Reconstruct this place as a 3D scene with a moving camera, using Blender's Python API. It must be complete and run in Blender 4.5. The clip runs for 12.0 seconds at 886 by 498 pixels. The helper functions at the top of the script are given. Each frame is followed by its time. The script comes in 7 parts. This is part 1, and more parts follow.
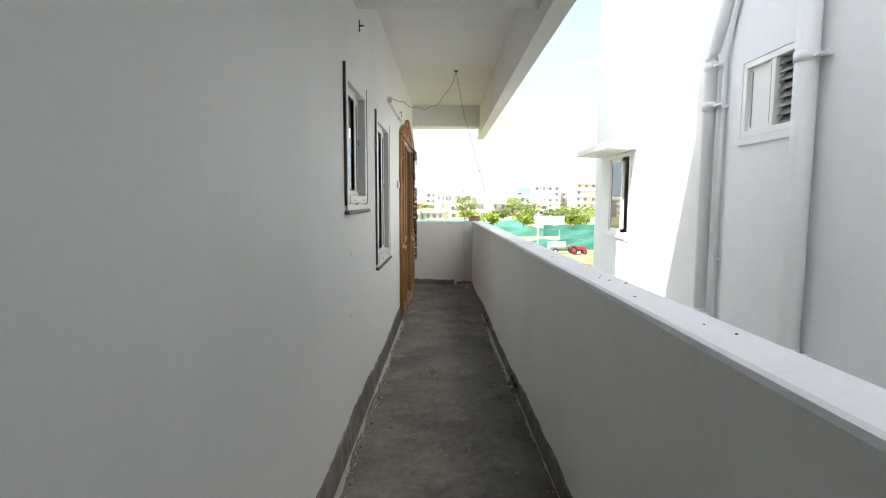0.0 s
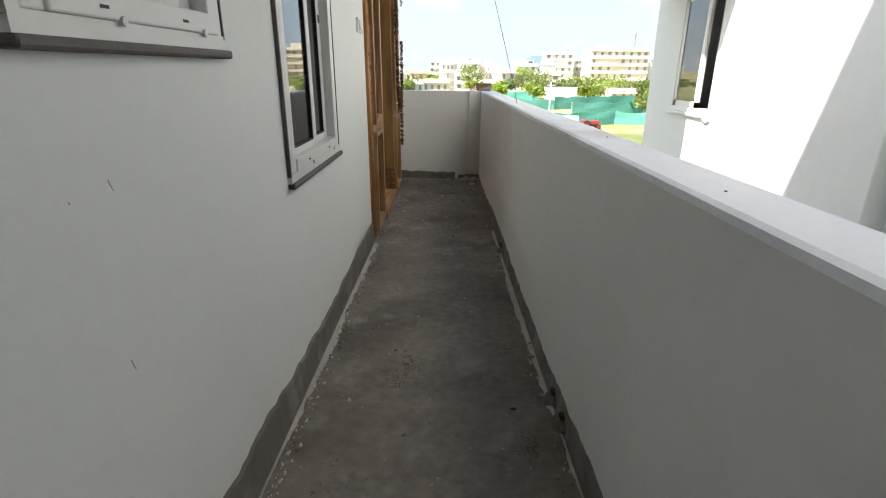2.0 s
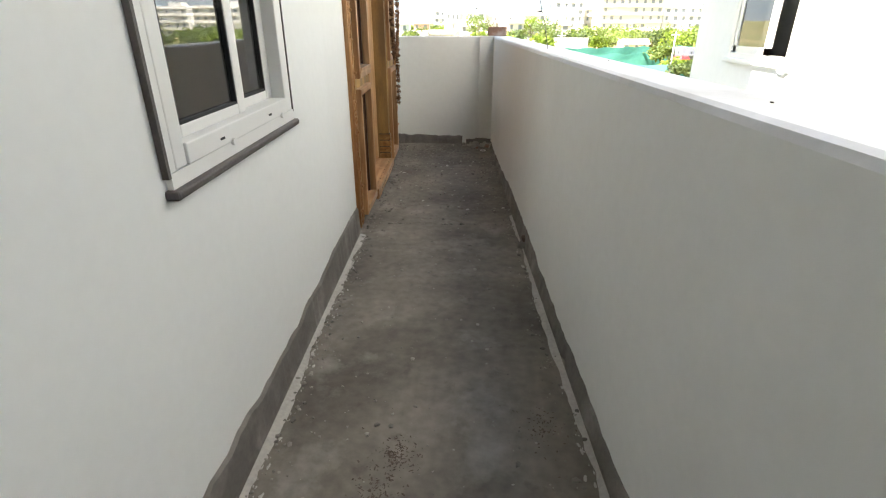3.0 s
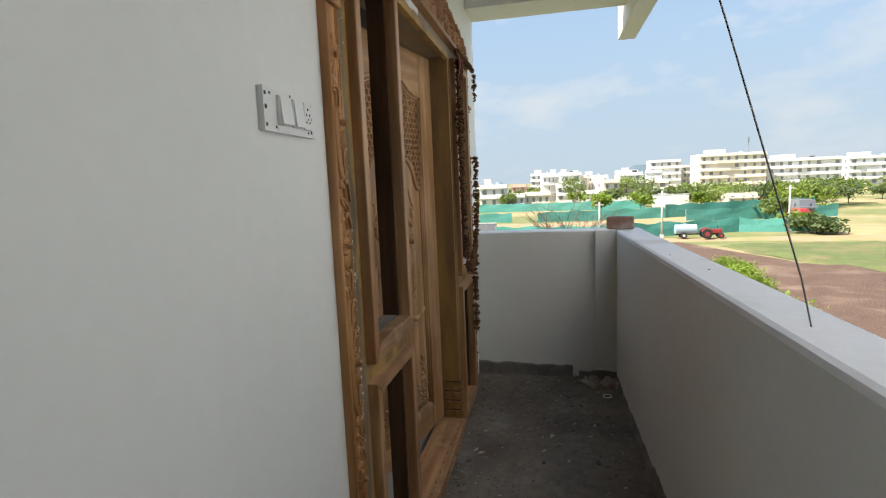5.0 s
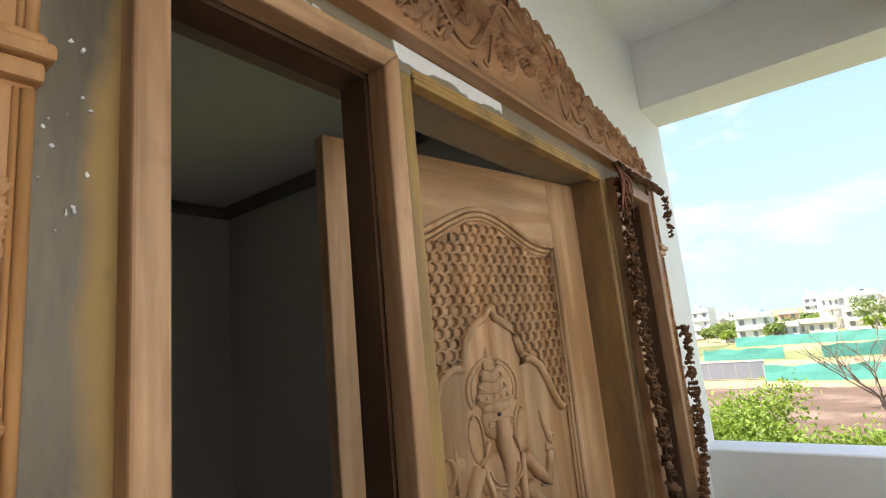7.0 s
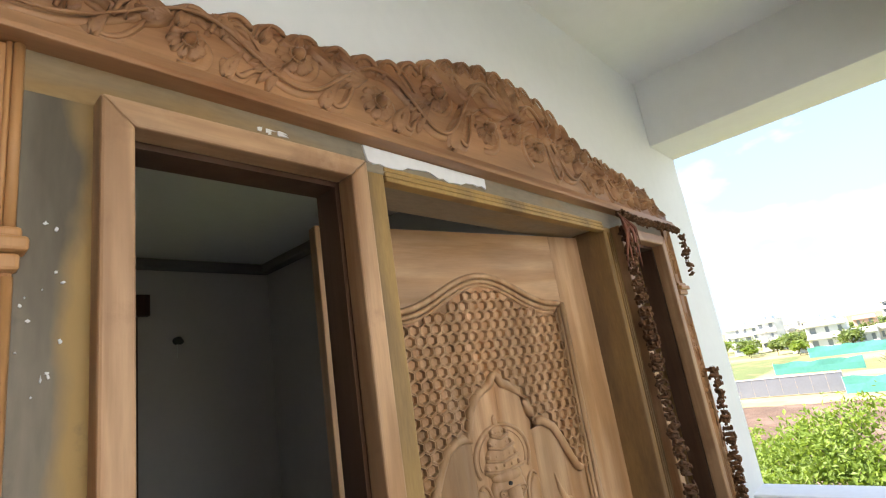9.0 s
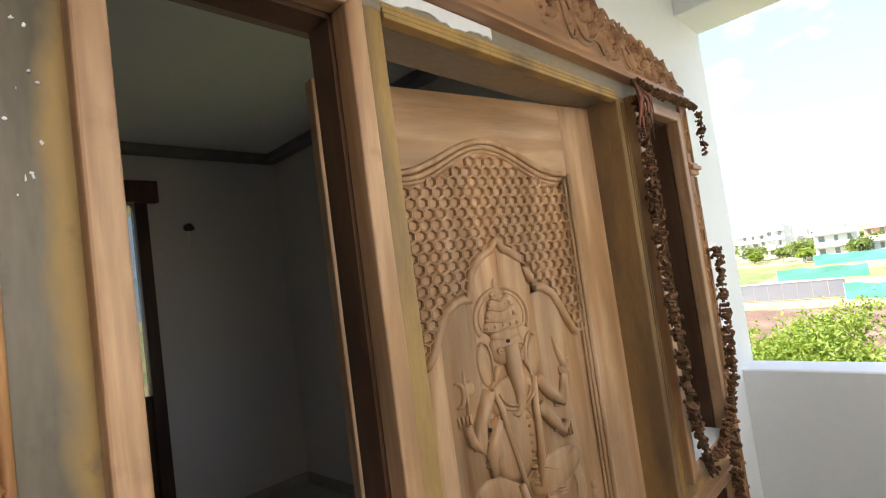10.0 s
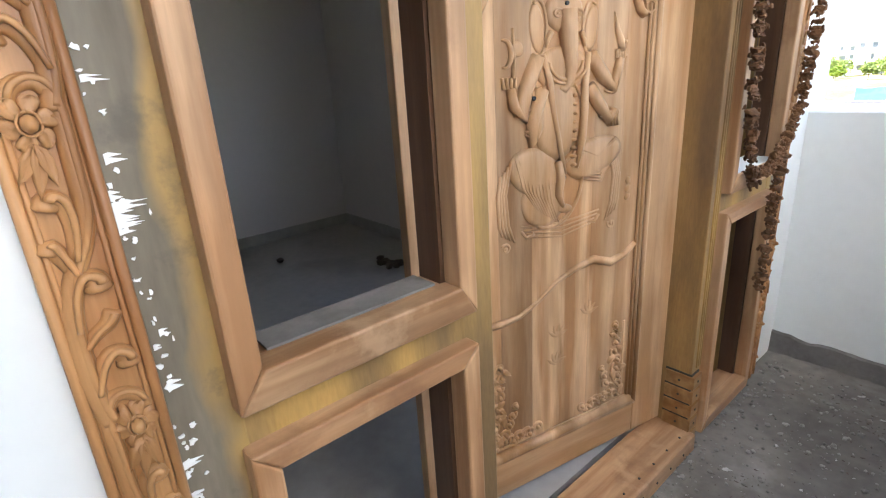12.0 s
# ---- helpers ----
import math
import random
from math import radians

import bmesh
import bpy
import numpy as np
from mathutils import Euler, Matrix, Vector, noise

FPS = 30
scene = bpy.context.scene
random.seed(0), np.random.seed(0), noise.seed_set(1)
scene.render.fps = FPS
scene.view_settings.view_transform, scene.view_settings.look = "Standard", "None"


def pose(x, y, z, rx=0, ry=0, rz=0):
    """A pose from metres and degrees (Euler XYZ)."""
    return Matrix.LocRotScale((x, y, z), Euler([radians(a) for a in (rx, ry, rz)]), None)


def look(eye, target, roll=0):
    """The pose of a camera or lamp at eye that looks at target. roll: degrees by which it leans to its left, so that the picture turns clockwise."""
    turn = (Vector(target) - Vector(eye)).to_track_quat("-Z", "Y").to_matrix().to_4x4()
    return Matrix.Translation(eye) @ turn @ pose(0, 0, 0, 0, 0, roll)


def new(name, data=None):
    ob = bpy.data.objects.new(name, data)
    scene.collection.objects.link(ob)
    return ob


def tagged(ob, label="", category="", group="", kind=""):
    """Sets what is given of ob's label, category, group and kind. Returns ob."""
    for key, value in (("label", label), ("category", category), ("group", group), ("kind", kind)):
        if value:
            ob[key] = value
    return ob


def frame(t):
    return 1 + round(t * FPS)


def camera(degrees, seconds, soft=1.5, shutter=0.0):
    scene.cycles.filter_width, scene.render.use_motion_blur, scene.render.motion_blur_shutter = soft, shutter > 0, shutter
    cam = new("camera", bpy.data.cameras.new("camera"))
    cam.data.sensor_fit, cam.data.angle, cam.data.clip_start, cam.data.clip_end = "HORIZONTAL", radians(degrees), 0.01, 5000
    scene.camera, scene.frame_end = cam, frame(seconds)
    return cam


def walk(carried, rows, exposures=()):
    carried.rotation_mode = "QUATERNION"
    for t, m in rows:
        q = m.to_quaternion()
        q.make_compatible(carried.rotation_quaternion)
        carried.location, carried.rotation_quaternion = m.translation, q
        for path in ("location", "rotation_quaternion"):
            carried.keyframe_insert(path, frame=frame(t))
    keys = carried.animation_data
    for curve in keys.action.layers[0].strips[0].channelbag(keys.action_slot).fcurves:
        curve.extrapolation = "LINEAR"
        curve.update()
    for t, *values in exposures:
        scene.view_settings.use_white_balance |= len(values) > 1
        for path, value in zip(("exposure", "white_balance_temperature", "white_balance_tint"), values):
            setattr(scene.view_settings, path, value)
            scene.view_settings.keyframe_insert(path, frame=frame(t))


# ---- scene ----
cam = camera(81.8, 12.0, soft=1.2)
PATH = [
    (0, (0.564, 0.13, 1.433), (0.547, 2.121, 1.242), 0.2),
    (0.5, (0.603, 0.636, 1.428), (0.533, 2.629, 1.278), -0.4),
    (1, (0.61, 1.185, 1.416), (0.528, 3.175, 1.236), -0.2),
    (1.5, (0.606, 1.646, 1.377), (0.562, 3.616, 1.034), -0.3),
    (2, (0.642, 2.174, 1.326), (0.61, 4.061, 0.663), 0.3),
    (2.5, (0.601, 2.644, 1.238), (0.601, 4.444, 0.366), 0.6),
    (3, (0.627, 3.101, 1.234), (0.576, 4.926, 0.416), 0.0),
    (3.5, (0.629, 3.575, 1.316), (0.509, 5.49, 0.751), 0.2),
    (3.7, (0.622, 3.753, 1.338), (0.466, 5.695, 0.884), -0.4),
    (5.5, (0.563, 5.336, 1.471), (-0.053, 7.23, 1.29), -3.3),
    (6, (0.576, 5.743, 1.515), (-0.279, 7.551, 1.479), -4.3),
    (6.5, (0.545, 5.924, 1.559), (-0.501, 7.623, 1.708), -4.5),
    (7, (0.556, 6.071, 1.642), (-0.621, 7.648, 1.995), -5.5),
    (7.5, (0.616, 6.134, 1.719), (-0.65, 7.585, 2.258), -8.3),
    (9.5, (0.698, 6.11, 1.73), (-0.607, 7.574, 2.127), -9.4),
    (10, (0.674, 6.143, 1.629), (-0.712, 7.58, 1.748), -7.7),
    (10.5, (0.654, 6.149, 1.541), (-0.756, 7.566, 1.455), -5.6),
    (11, (0.641, 6.146, 1.458), (-0.785, 7.523, 1.195), -5.3),
    (11.5, (0.632, 6.143, 1.381), (-0.81, 7.451, 0.923), -4.3),
    (12, (0.626, 6.127, 1.304), (-0.827, 7.341, 0.66), -3.6),
]
EXPOSURES = [(0, 2.23, 6900, 10), (0.5, 1.61, 7150, 10), (1, 1.42, 7150, 10), (1.5, 1.31, 6850, 10), (2, 1.98, 7000, 10), (2.5, 2.73, 7200, 10), (3, 2.7, 7100, 10), (3.5, 2.21, 6900, 10), (5.5, 1.30, 6730, 10), (6, 1.3, 6730, 10), (6.5, 1.6, 6780, 10), (7, 1.92, 6680, 11), (7.5, 2.45, 6640, 12), (9.5, 2.13, 6620, 12.5), (10, 2.25, 6700, 13), (10.5, 2.86, 6650, 13), (11, 3.06, 6600, 13), (11.5, 3.07, 6270, 13), (12, 3.1, 6080, 13)]
walk(cam, [(t, look(eye, target, roll)) for t, eye, target, roll in PATH], EXPOSURES)

# ---- light ----
SUN_TO = Vector((-0.62, -0.325, 1.0)).normalized()
world = bpy.data.worlds.new("world")
scene.world = world
world.use_nodes = True
wn = world.node_tree
sky = wn.nodes.new("ShaderNodeTexSky")
sky.sky_type = "NISHITA"
sky.sun_disc = False
sky.sun_elevation = math.asin(SUN_TO.z)
sky.sun_rotation = math.atan2(SUN_TO.x, SUN_TO.y)
sky.air_density, sky.dust_density, sky.ozone_density = 1.0, 1.2, 1.0
# thin fair-weather clouds low over the horizon
wtc = wn.nodes.new("ShaderNodeTexCoord")
wmap = wn.nodes.new("ShaderNodeMapping")
wmap.inputs["Scale"].default_value = (2.4, 2.4, 5.5)
wnoise = wn.nodes.new("ShaderNodeTexNoise")
wnoise.inputs["Scale"].default_value = 1.6
wnoise.inputs["Detail"].default_value = 7.0
wnoise.inputs["Roughness"].default_value = 0.55
wramp = wn.nodes.new("ShaderNodeValToRGB")
wramp.color_ramp.elements[0].position, wramp.color_ramp.elements[0].color = 0.52, (0, 0, 0, 1)
wramp.color_ramp.elements[1].position, wramp.color_ramp.elements[1].color = 0.67, (0.7, 0.7, 0.7, 1)
wmix = wn.nodes.new("ShaderNodeMixRGB")
wmix.inputs["Color2"].default_value = (6.0, 6.2, 6.5, 1)
wn.links.new(wtc.outputs["Generated"], wmap.inputs["Vector"])
wn.links.new(wmap.outputs[0], wnoise.inputs["Vector"])
wn.links.new(wnoise.outputs["Fac"], wramp.inputs["Fac"])
wn.links.new(wramp.outputs["Color"], wmix.inputs["Fac"])
wn.links.new(sky.outputs["Color"], wmix.inputs["Color1"])
# pale haze towards the horizon
wsep = wn.nodes.new("ShaderNodeSeparateXYZ")
wn.links.new(wtc.outputs["Generated"], wsep.inputs[0])
wabs = wn.nodes.new("ShaderNodeMath")
wabs.operation = "ABSOLUTE"
wn.links.new(wsep.outputs["Z"], wabs.inputs[0])
whaze = wn.nodes.new("ShaderNodeMapRange")
whaze.interpolation_type = "SMOOTHSTEP"
whaze.inputs["From Min"].default_value, whaze.inputs["From Max"].default_value = 0.0, 0.95
whaze.inputs["To Min"].default_value, whaze.inputs["To Max"].default_value = 0.97, 0.0
wn.links.new(wabs.outputs[0], whaze.inputs["Value"])
wmix2 = wn.nodes.new("ShaderNodeMixRGB")
wmix2.inputs["Color2"].default_value = (1.5, 2.1, 2.8, 1)
wn.links.new(whaze.outputs[0], wmix2.inputs["Fac"])
wn.links.new(wmix.outputs[0], wmix2.inputs["Color1"])
bg = wn.nodes["Background"]
bg.inputs["Strength"].default_value = 0.115
whue = wn.nodes.new("ShaderNodeMixRGB")
whue.inputs["Color1"].default_value, whue.inputs["Color2"].default_value = (1.9, 2.35, 2.8, 1), (1.4, 2.05, 2.85, 1)
wlow = wn.nodes.new("ShaderNodeMapRange")
wlow.inputs["From Max"].default_value = 0.35
wn.links.new(wabs.outputs[0], wlow.inputs["Value"])
wn.links.new(wlow.outputs[0], whue.inputs["Fac"])
wn.links.new(whue.outputs[0], wmix2.inputs["Color2"])
wcloud = wn.nodes.new("ShaderNodeMixRGB")
wcloud.inputs["Color2"].default_value = (2.5, 2.75, 3.0, 1)
wn.links.new(wramp.outputs["Color"], wcloud.inputs["Fac"])
wn.links.new(wmix2.outputs[0], wcloud.inputs["Color1"])
wn.links.new(wcloud.outputs[0], bg.inputs["Color"])
sun_data = bpy.data.lights.new("sun", "SUN")
sun_data.energy, sun_data.angle, sun_data.color = 4.6, radians(0.55), (1.0, 0.95, 0.87)
sun = new("sun", sun_data)
sun.matrix_world = look((0, 0, 40), Vector((0, 0, 40)) - SUN_TO)


# ---- materials ----
def material(name, color, rough=0.7, metal=0.0, var=0.12, scale=6.0, fine=60.0, bump=0.15, stretch=(1, 1, 1), tint=None,
             tint_scale=1.5, tint_lo=0.5, tint_hi=0.65, ior=1.45, depth=0.004, island=0.0, rough_var=0.1):
    """A surface of one base colour with wear and grain at two scales, and an optional second colour in patches."""
    m = bpy.data.materials.new(name)
    m.use_nodes = True
    nt = m.node_tree
    N, L = nt.nodes.new, nt.links.new
    p = nt.nodes["Principled BSDF"]
    tc = N("ShaderNodeTexCoord")
    mp = N("ShaderNodeMapping")
    mp.inputs["Scale"].default_value = stretch
    L(tc.outputs["Object"], mp.inputs["Vector"])
    big = N("ShaderNodeTexNoise")
    big.inputs["Scale"].default_value, big.inputs["Detail"].default_value = scale, 5
    small = N("ShaderNodeTexNoise")
    small.inputs["Scale"].default_value, small.inputs["Detail"].default_value = fine, 4
    for n in (big, small):
        L(mp.outputs[0], n.inputs["Vector"])
    add = N("ShaderNodeMath")
    add.operation = "ADD"
    L(big.outputs["Fac"], add.inputs[0])
    L(small.outputs["Fac"], add.inputs[1])
    rng = N("ShaderNodeMapRange")
    rng.inputs["From Min"].default_value, rng.inputs["From Max"].default_value = 0.6, 1.4
    rng.inputs["To Min"].default_value, rng.inputs["To Max"].default_value = 1 - var, 1 + var
    L(add.outputs[0], rng.inputs["Value"])
    base = N("ShaderNodeRGB")
    base.outputs[0].default_value = (*color, 1)
    out = base.outputs[0]
    if tint:
        pt = N("ShaderNodeTexNoise")
        pt.inputs["Scale"].default_value, pt.inputs["Detail"].default_value = tint_scale, 6
        L(mp.outputs[0], pt.inputs["Vector"])
        rr = N("ShaderNodeMapRange")
        rr.inputs["From Min"].default_value, rr.inputs["From Max"].default_value = tint_lo, tint_hi
        L(pt.outputs["Fac"], rr.inputs["Value"])
        mx = N("ShaderNodeMixRGB")
        mx.inputs["Color2"].default_value = (*tint, 1)
        L(rr.outputs[0], mx.inputs["Fac"])
        L(out, mx.inputs["Color1"])
        out = mx.outputs[0]
    mul = N("ShaderNodeVectorMath")
    mul.operation = "SCALE"
    L(out, mul.inputs[0])
    L(rng.outputs[0], mul.inputs["Scale"])
    out = mul.outputs[0]
    if island:
        geo, oi = N("ShaderNodeNewGeometry"), N("ShaderNodeObjectInfo")
        ad = N("ShaderNodeMath")
        ad.operation = "ADD"
        L(geo.outputs["Random Per Island"], ad.inputs[0])
        L(oi.outputs["Random"], ad.inputs[1])
        r2 = N("ShaderNodeMapRange")
        r2.inputs["From Max"].default_value = 2.0
        r2.inputs["To Min"].default_value, r2.inputs["To Max"].default_value = 1 - island, 1 + island
        L(ad.outputs[0], r2.inputs["Value"])
        m2 = N("ShaderNodeVectorMath")
        m2.operation = "SCALE"
        L(out, m2.inputs[0])
        L(r2.outputs[0], m2.inputs["Scale"])
        out = m2.outputs[0]
    L(out, p.inputs["Base Color"])
    r3 = N("ShaderNodeMapRange")
    r3.inputs["To Min"].default_value, r3.inputs["To Max"].default_value = max(0.02, rough - rough_var), min(1, rough + rough_var)
    L(big.outputs["Fac"], r3.inputs["Value"])
    L(r3.outputs[0], p.inputs["Roughness"])
    p.inputs["Metallic"].default_value = metal
    p.inputs["IOR"].default_value = ior
    if bump:
        bp = N("ShaderNodeBump")
        bp.inputs["Strength"].default_value, bp.inputs["Distance"].default_value = bump, depth
        L(add.outputs[0], bp.inputs["Height"])
        L(bp.outputs[0], p.inputs["Normal"])
    return m


def wood(name, color, dark, axis="Z", rough=0.44, rings=9.0, bump=0.12, island=0.0, streak=None, lines=0.42):
    """Sawn timber with long grain along one axis."""
    m = material(name, color, rough, var=0.12, island=island, scale=4, fine=45, bump=bump, depth=0.002,
                 tint=streak or (color[0] * 0.66, color[1] * 0.54, color[2] * 0.44), tint_scale=3.2, tint_lo=0.43, tint_hi=0.6,
                 stretch={"Z": (6, 6, 0.5), "Y": (6, 0.5, 6), "X": (0.5, 6, 6)}[axis])
    nt = m.node_tree
    N, L = nt.nodes.new, nt.links.new
    p = nt.nodes["Principled BSDF"]
    tc = N("ShaderNodeTexCoord")
    mp = N("ShaderNodeMapping")
    mp.inputs["Scale"].default_value = {"Z": (1, 1, 0.07), "Y": (1, 0.07, 1), "X": (0.07, 1, 1)}[axis]
    L(tc.outputs["Object"], mp.inputs["Vector"])
    no = N("ShaderNodeTexNoise")
    no.inputs["Scale"].default_value, no.inputs["Detail"].default_value = rings, 3
    no.inputs["Distortion"].default_value = 0.6
    L(mp.outputs[0], no.inputs["Vector"])
    wv = N("ShaderNodeMath")
    wv.operation = "MULTIPLY"
    wv.inputs[1].default_value = 38
    L(no.outputs["Fac"], wv.inputs[0])
    sn = N("ShaderNodeMath")
    sn.operation = "SINE"
    L(wv.outputs[0], sn.inputs[0])
    rr = N("ShaderNodeMapRange")
    rr.inputs["From Min"].default_value, rr.inputs["From Max"].default_value = -0.2, 1.0
    rr.inputs["To Max"].default_value = lines
    L(sn.outputs[0], rr.inputs["Value"])
    mx = N("ShaderNodeMixRGB")
    mx.inputs["Color2"].default_value = (*dark, 1)
    old = p.inputs["Base Color"].links[0].from_socket
    L(old, mx.inputs["Color1"])
    L(rr.outputs[0], mx.inputs["Fac"])
    # broad blotches where the timber is darker or has taken more oil
    mb = N("ShaderNodeMapping")
    mb.inputs["Scale"].default_value = {"Z": (2.2, 2.2, 0.7), "Y": (2.2, 0.7, 2.2), "X": (0.7, 2.2, 2.2)}[axis]
    L(tc.outputs["Object"], mb.inputs["Vector"])
    bl = N("ShaderNodeTexNoise")
    bl.inputs["Scale"].default_value, bl.inputs["Detail"].default_value = 3.4, 8
    L(mb.outputs[0], bl.inputs["Vector"])
    rb = N("ShaderNodeMapRange")
    rb.inputs["From Min"].default_value, rb.inputs["From Max"].default_value = 0.3, 0.7
    rb.inputs["To Min"].default_value, rb.inputs["To Max"].default_value = 1.24, 0.72
    L(bl.outputs["Fac"], rb.inputs["Value"])
    sc = N("ShaderNodeVectorMath")
    sc.operation = "SCALE"
    L(mx.outputs[0], sc.inputs[0])
    L(rb.outputs[0], sc.inputs["Scale"])
    L(sc.outputs[0], p.inputs["Base Color"])
    return m


def glass(name, tint, trans, rough=0.02, ior=1.5):
    m = bpy.data.materials.new(name)
    m.use_nodes = True
    p = m.node_tree.nodes["Principled BSDF"]
    p.inputs["Base Color"].default_value = (*tint, 1)
    p.inputs["Transmission Weight"].default_value = trans
    p.inputs["Roughness"].default_value = rough
    p.inputs["IOR"].default_value = ior
    return m


M_WALL = material("white_wall_paint", (0.81, 0.825, 0.81), 0.6, var=0.025, scale=1.2, fine=25, bump=0.06, tint=(0.77, 0.785, 0.765), tint_scale=0.8)
M_CEIL = material("ceiling_paint", (0.83, 0.83, 0.805), 0.7, var=0.025, scale=1.0, fine=20, bump=0.05, tint=(0.79, 0.785, 0.75), tint_scale=0.7)
M_PARAPET = material("parapet_paint", (0.775, 0.785, 0.765), 0.6, var=0.03, scale=1.4, fine=22, bump=0.08, tint=(0.73, 0.74, 0.715), tint_scale=0.9)
M_CAP = material("parapet_cap_paint", (0.78, 0.78, 0.79), 0.65, var=0.05, scale=3, fine=40, bump=0.12, tint=(0.6, 0.59, 0.57), tint_scale=2.2, tint_lo=0.56, tint_hi=0.75)
M_FLOOR = material("raw_concrete", (0.180, 0.161, 0.137), 0.85, var=0.36, scale=2.6, fine=21, bump=0.4, depth=0.006, tint=(0.105, 0.092, 0.078), tint_scale=1.7, tint_lo=0.44, tint_hi=0.66)
M_CEMENT = material("grey_cement", (0.155, 0.142, 0.128), 0.85, var=0.16, scale=7, fine=60, bump=0.4, depth=0.004, tint=(0.235, 0.218, 0.2), tint_scale=4)
M_DUST = material("lime_dust", (0.43, 0.41, 0.38), 0.95, var=0.2, scale=12, fine=80, bump=0.5)
M_DEBRIS = material("mortar_crumbs", (0.3, 0.28, 0.25), 0.9, var=0.15, scale=30, fine=90, bump=0.3, island=0.65)
M_DRYLEAF = material("dry_leaf", (0.075, 0.055, 0.04), 0.8, var=0.2, scale=20, island=0.5)
M_UPVC = material("white_upvc", (0.80, 0.80, 0.78), 0.35, var=0.02, scale=3, fine=30, bump=0.02)
M_GASKET = material("black_rubber", (0.02, 0.02, 0.022), 0.6, var=0.1)
M_GRANITE = material("grey_granite_ledge", (0.10, 0.088, 0.082), 0.55, var=0.25, scale=25, fine=160, bump=0.15)
M_GLASS = glass("window_glass", (0.3, 0.31, 0.3), 0.9, 0.015, 2.1)
M_TEAK = wood("teak", (0.51, 0.31, 0.165), (0.30, 0.155, 0.07), island=0.12, rings=6.5, lines=0.62)
M_TEAK_H = wood("teak_horizontal", (0.51, 0.31, 0.165), (0.31, 0.16, 0.075), "Y", island=0.12, rings=6.5, lines=0.62)
M_FOOT = wood("brown_teak_foot", (0.36, 0.21, 0.085), (0.24, 0.12, 0.045), "Y")
M_CARVE = wood("carved_teak", (0.45, 0.234, 0.092), (0.33, 0.160, 0.058), rings=6, lines=0.25)
M_PED = wood("carved_pediment_teak", (0.40, 0.212, 0.10), (0.27, 0.125, 0.055), "Y", rings=6, lines=0.3)
M_LEAF = wood("pale_teak_panel", (0.56, 0.352, 0.195), (0.42, 0.24, 0.11), rings=5, lines=0.4, streak=(0.42, 0.23, 0.10))
M_LEAF_H = wood("pale_teak_rail", (0.56, 0.352, 0.195), (0.42, 0.24, 0.11), "X", rings=5, lines=0.4, streak=(0.42, 0.23, 0.10))
M_PLANK = wood("pale_teak_planks", (0.56, 0.352, 0.195), (0.40, 0.225, 0.10), rings=5, island=0.6, lines=0.5, streak=(0.37, 0.185, 0.075))
M_COVE_SHADE = material("cove_shade_strip", (0.2, 0.19, 0.18), 0.8)
M_POST = material("dark_ochre_post", (0.36, 0.215, 0.075), 0.5, var=0.18, scale=5, fine=50, bump=0.1, stretch=(4, 4, 0.7), tint=(0.19, 0.115, 0.055), tint_scale=1.8, tint_lo=0.42, tint_hi=0.62)
M_OCHRE = material("ochre_stained_frame", (0.43, 0.262, 0.08), 0.5, var=0.18, scale=5, fine=50, bump=0.1, stretch=(4, 4, 0.7), tint=(0.2, 0.125, 0.055), tint_scale=1.6, tint_lo=0.42, tint_hi=0.62)
M_FILLER = material("grey_filler_stain", (0.195, 0.162, 0.115), 0.55, var=0.18, scale=4, fine=40, bump=0.1, tint=(0.105, 0.085, 0.055), tint_scale=2.6, tint_lo=0.47, tint_hi=0.66, stretch=(3, 3, 0.6))
M_HEADFILL = material("grey_filler_on_head_board", (0.26, 0.215, 0.15), 0.5, var=0.18, scale=4, fine=40, bump=0.1, tint=(0.30, 0.185, 0.07), tint_scale=2.0, tint_lo=0.5, tint_hi=0.66, stretch=(3, 0.8, 3))


def stain_by_side(m, ochre):
    """The ochre wood stain shows in a wavering band along the casing side of the jamb, grey filler covers the rest."""
    nt = m.node_tree
    N, L = nt.nodes.new, nt.links.new
    p = nt.nodes["Principled BSDF"]
    tc, sp = N("ShaderNodeTexCoord"), N("ShaderNodeSeparateXYZ")
    L(tc.outputs["Object"], sp.inputs[0])
    ab = N("ShaderNodeMath")
    ab.operation = "ABSOLUTE"
    L(sp.outputs["Y"], ab.inputs[0])
    mp = N("ShaderNodeMapping")
    mp.inputs["Scale"].default_value = (1, 1, 0.55)
    L(tc.outputs["Object"], mp.inputs["Vector"])
    no = N("ShaderNodeTexNoise")
    no.inputs["Scale"].default_value, no.inputs["Detail"].default_value = 6.0, 8
    L(mp.outputs[0], no.inputs["Vector"])
    ad = N("ShaderNodeMath")
    ad.operation = "MULTIPLY_ADD"
    ad.inputs[1].default_value = 0.13
    L(no.outputs["Fac"], ad.inputs[0])
    L(ab.outputs[0], ad.inputs[2])
    r = N("ShaderNodeMapRange")
    r.inputs["From Min"].default_value, r.inputs["From Max"].default_value = 1.034, 1.012
    L(ad.outputs[0], r.inputs["Value"])
    mx = N("ShaderNodeMixRGB")
    old = p.inputs["Base Color"].links[0].from_socket
    L(r.outputs[0], mx.inputs["Fac"])
    L(old, mx.inputs["Color1"])
    mx.inputs["Color2"].default_value = (*ochre, 1)
    L(mx.outputs[0], p.inputs["Base Color"])


stain_by_side(M_FILLER, (0.38, 0.24, 0.08))


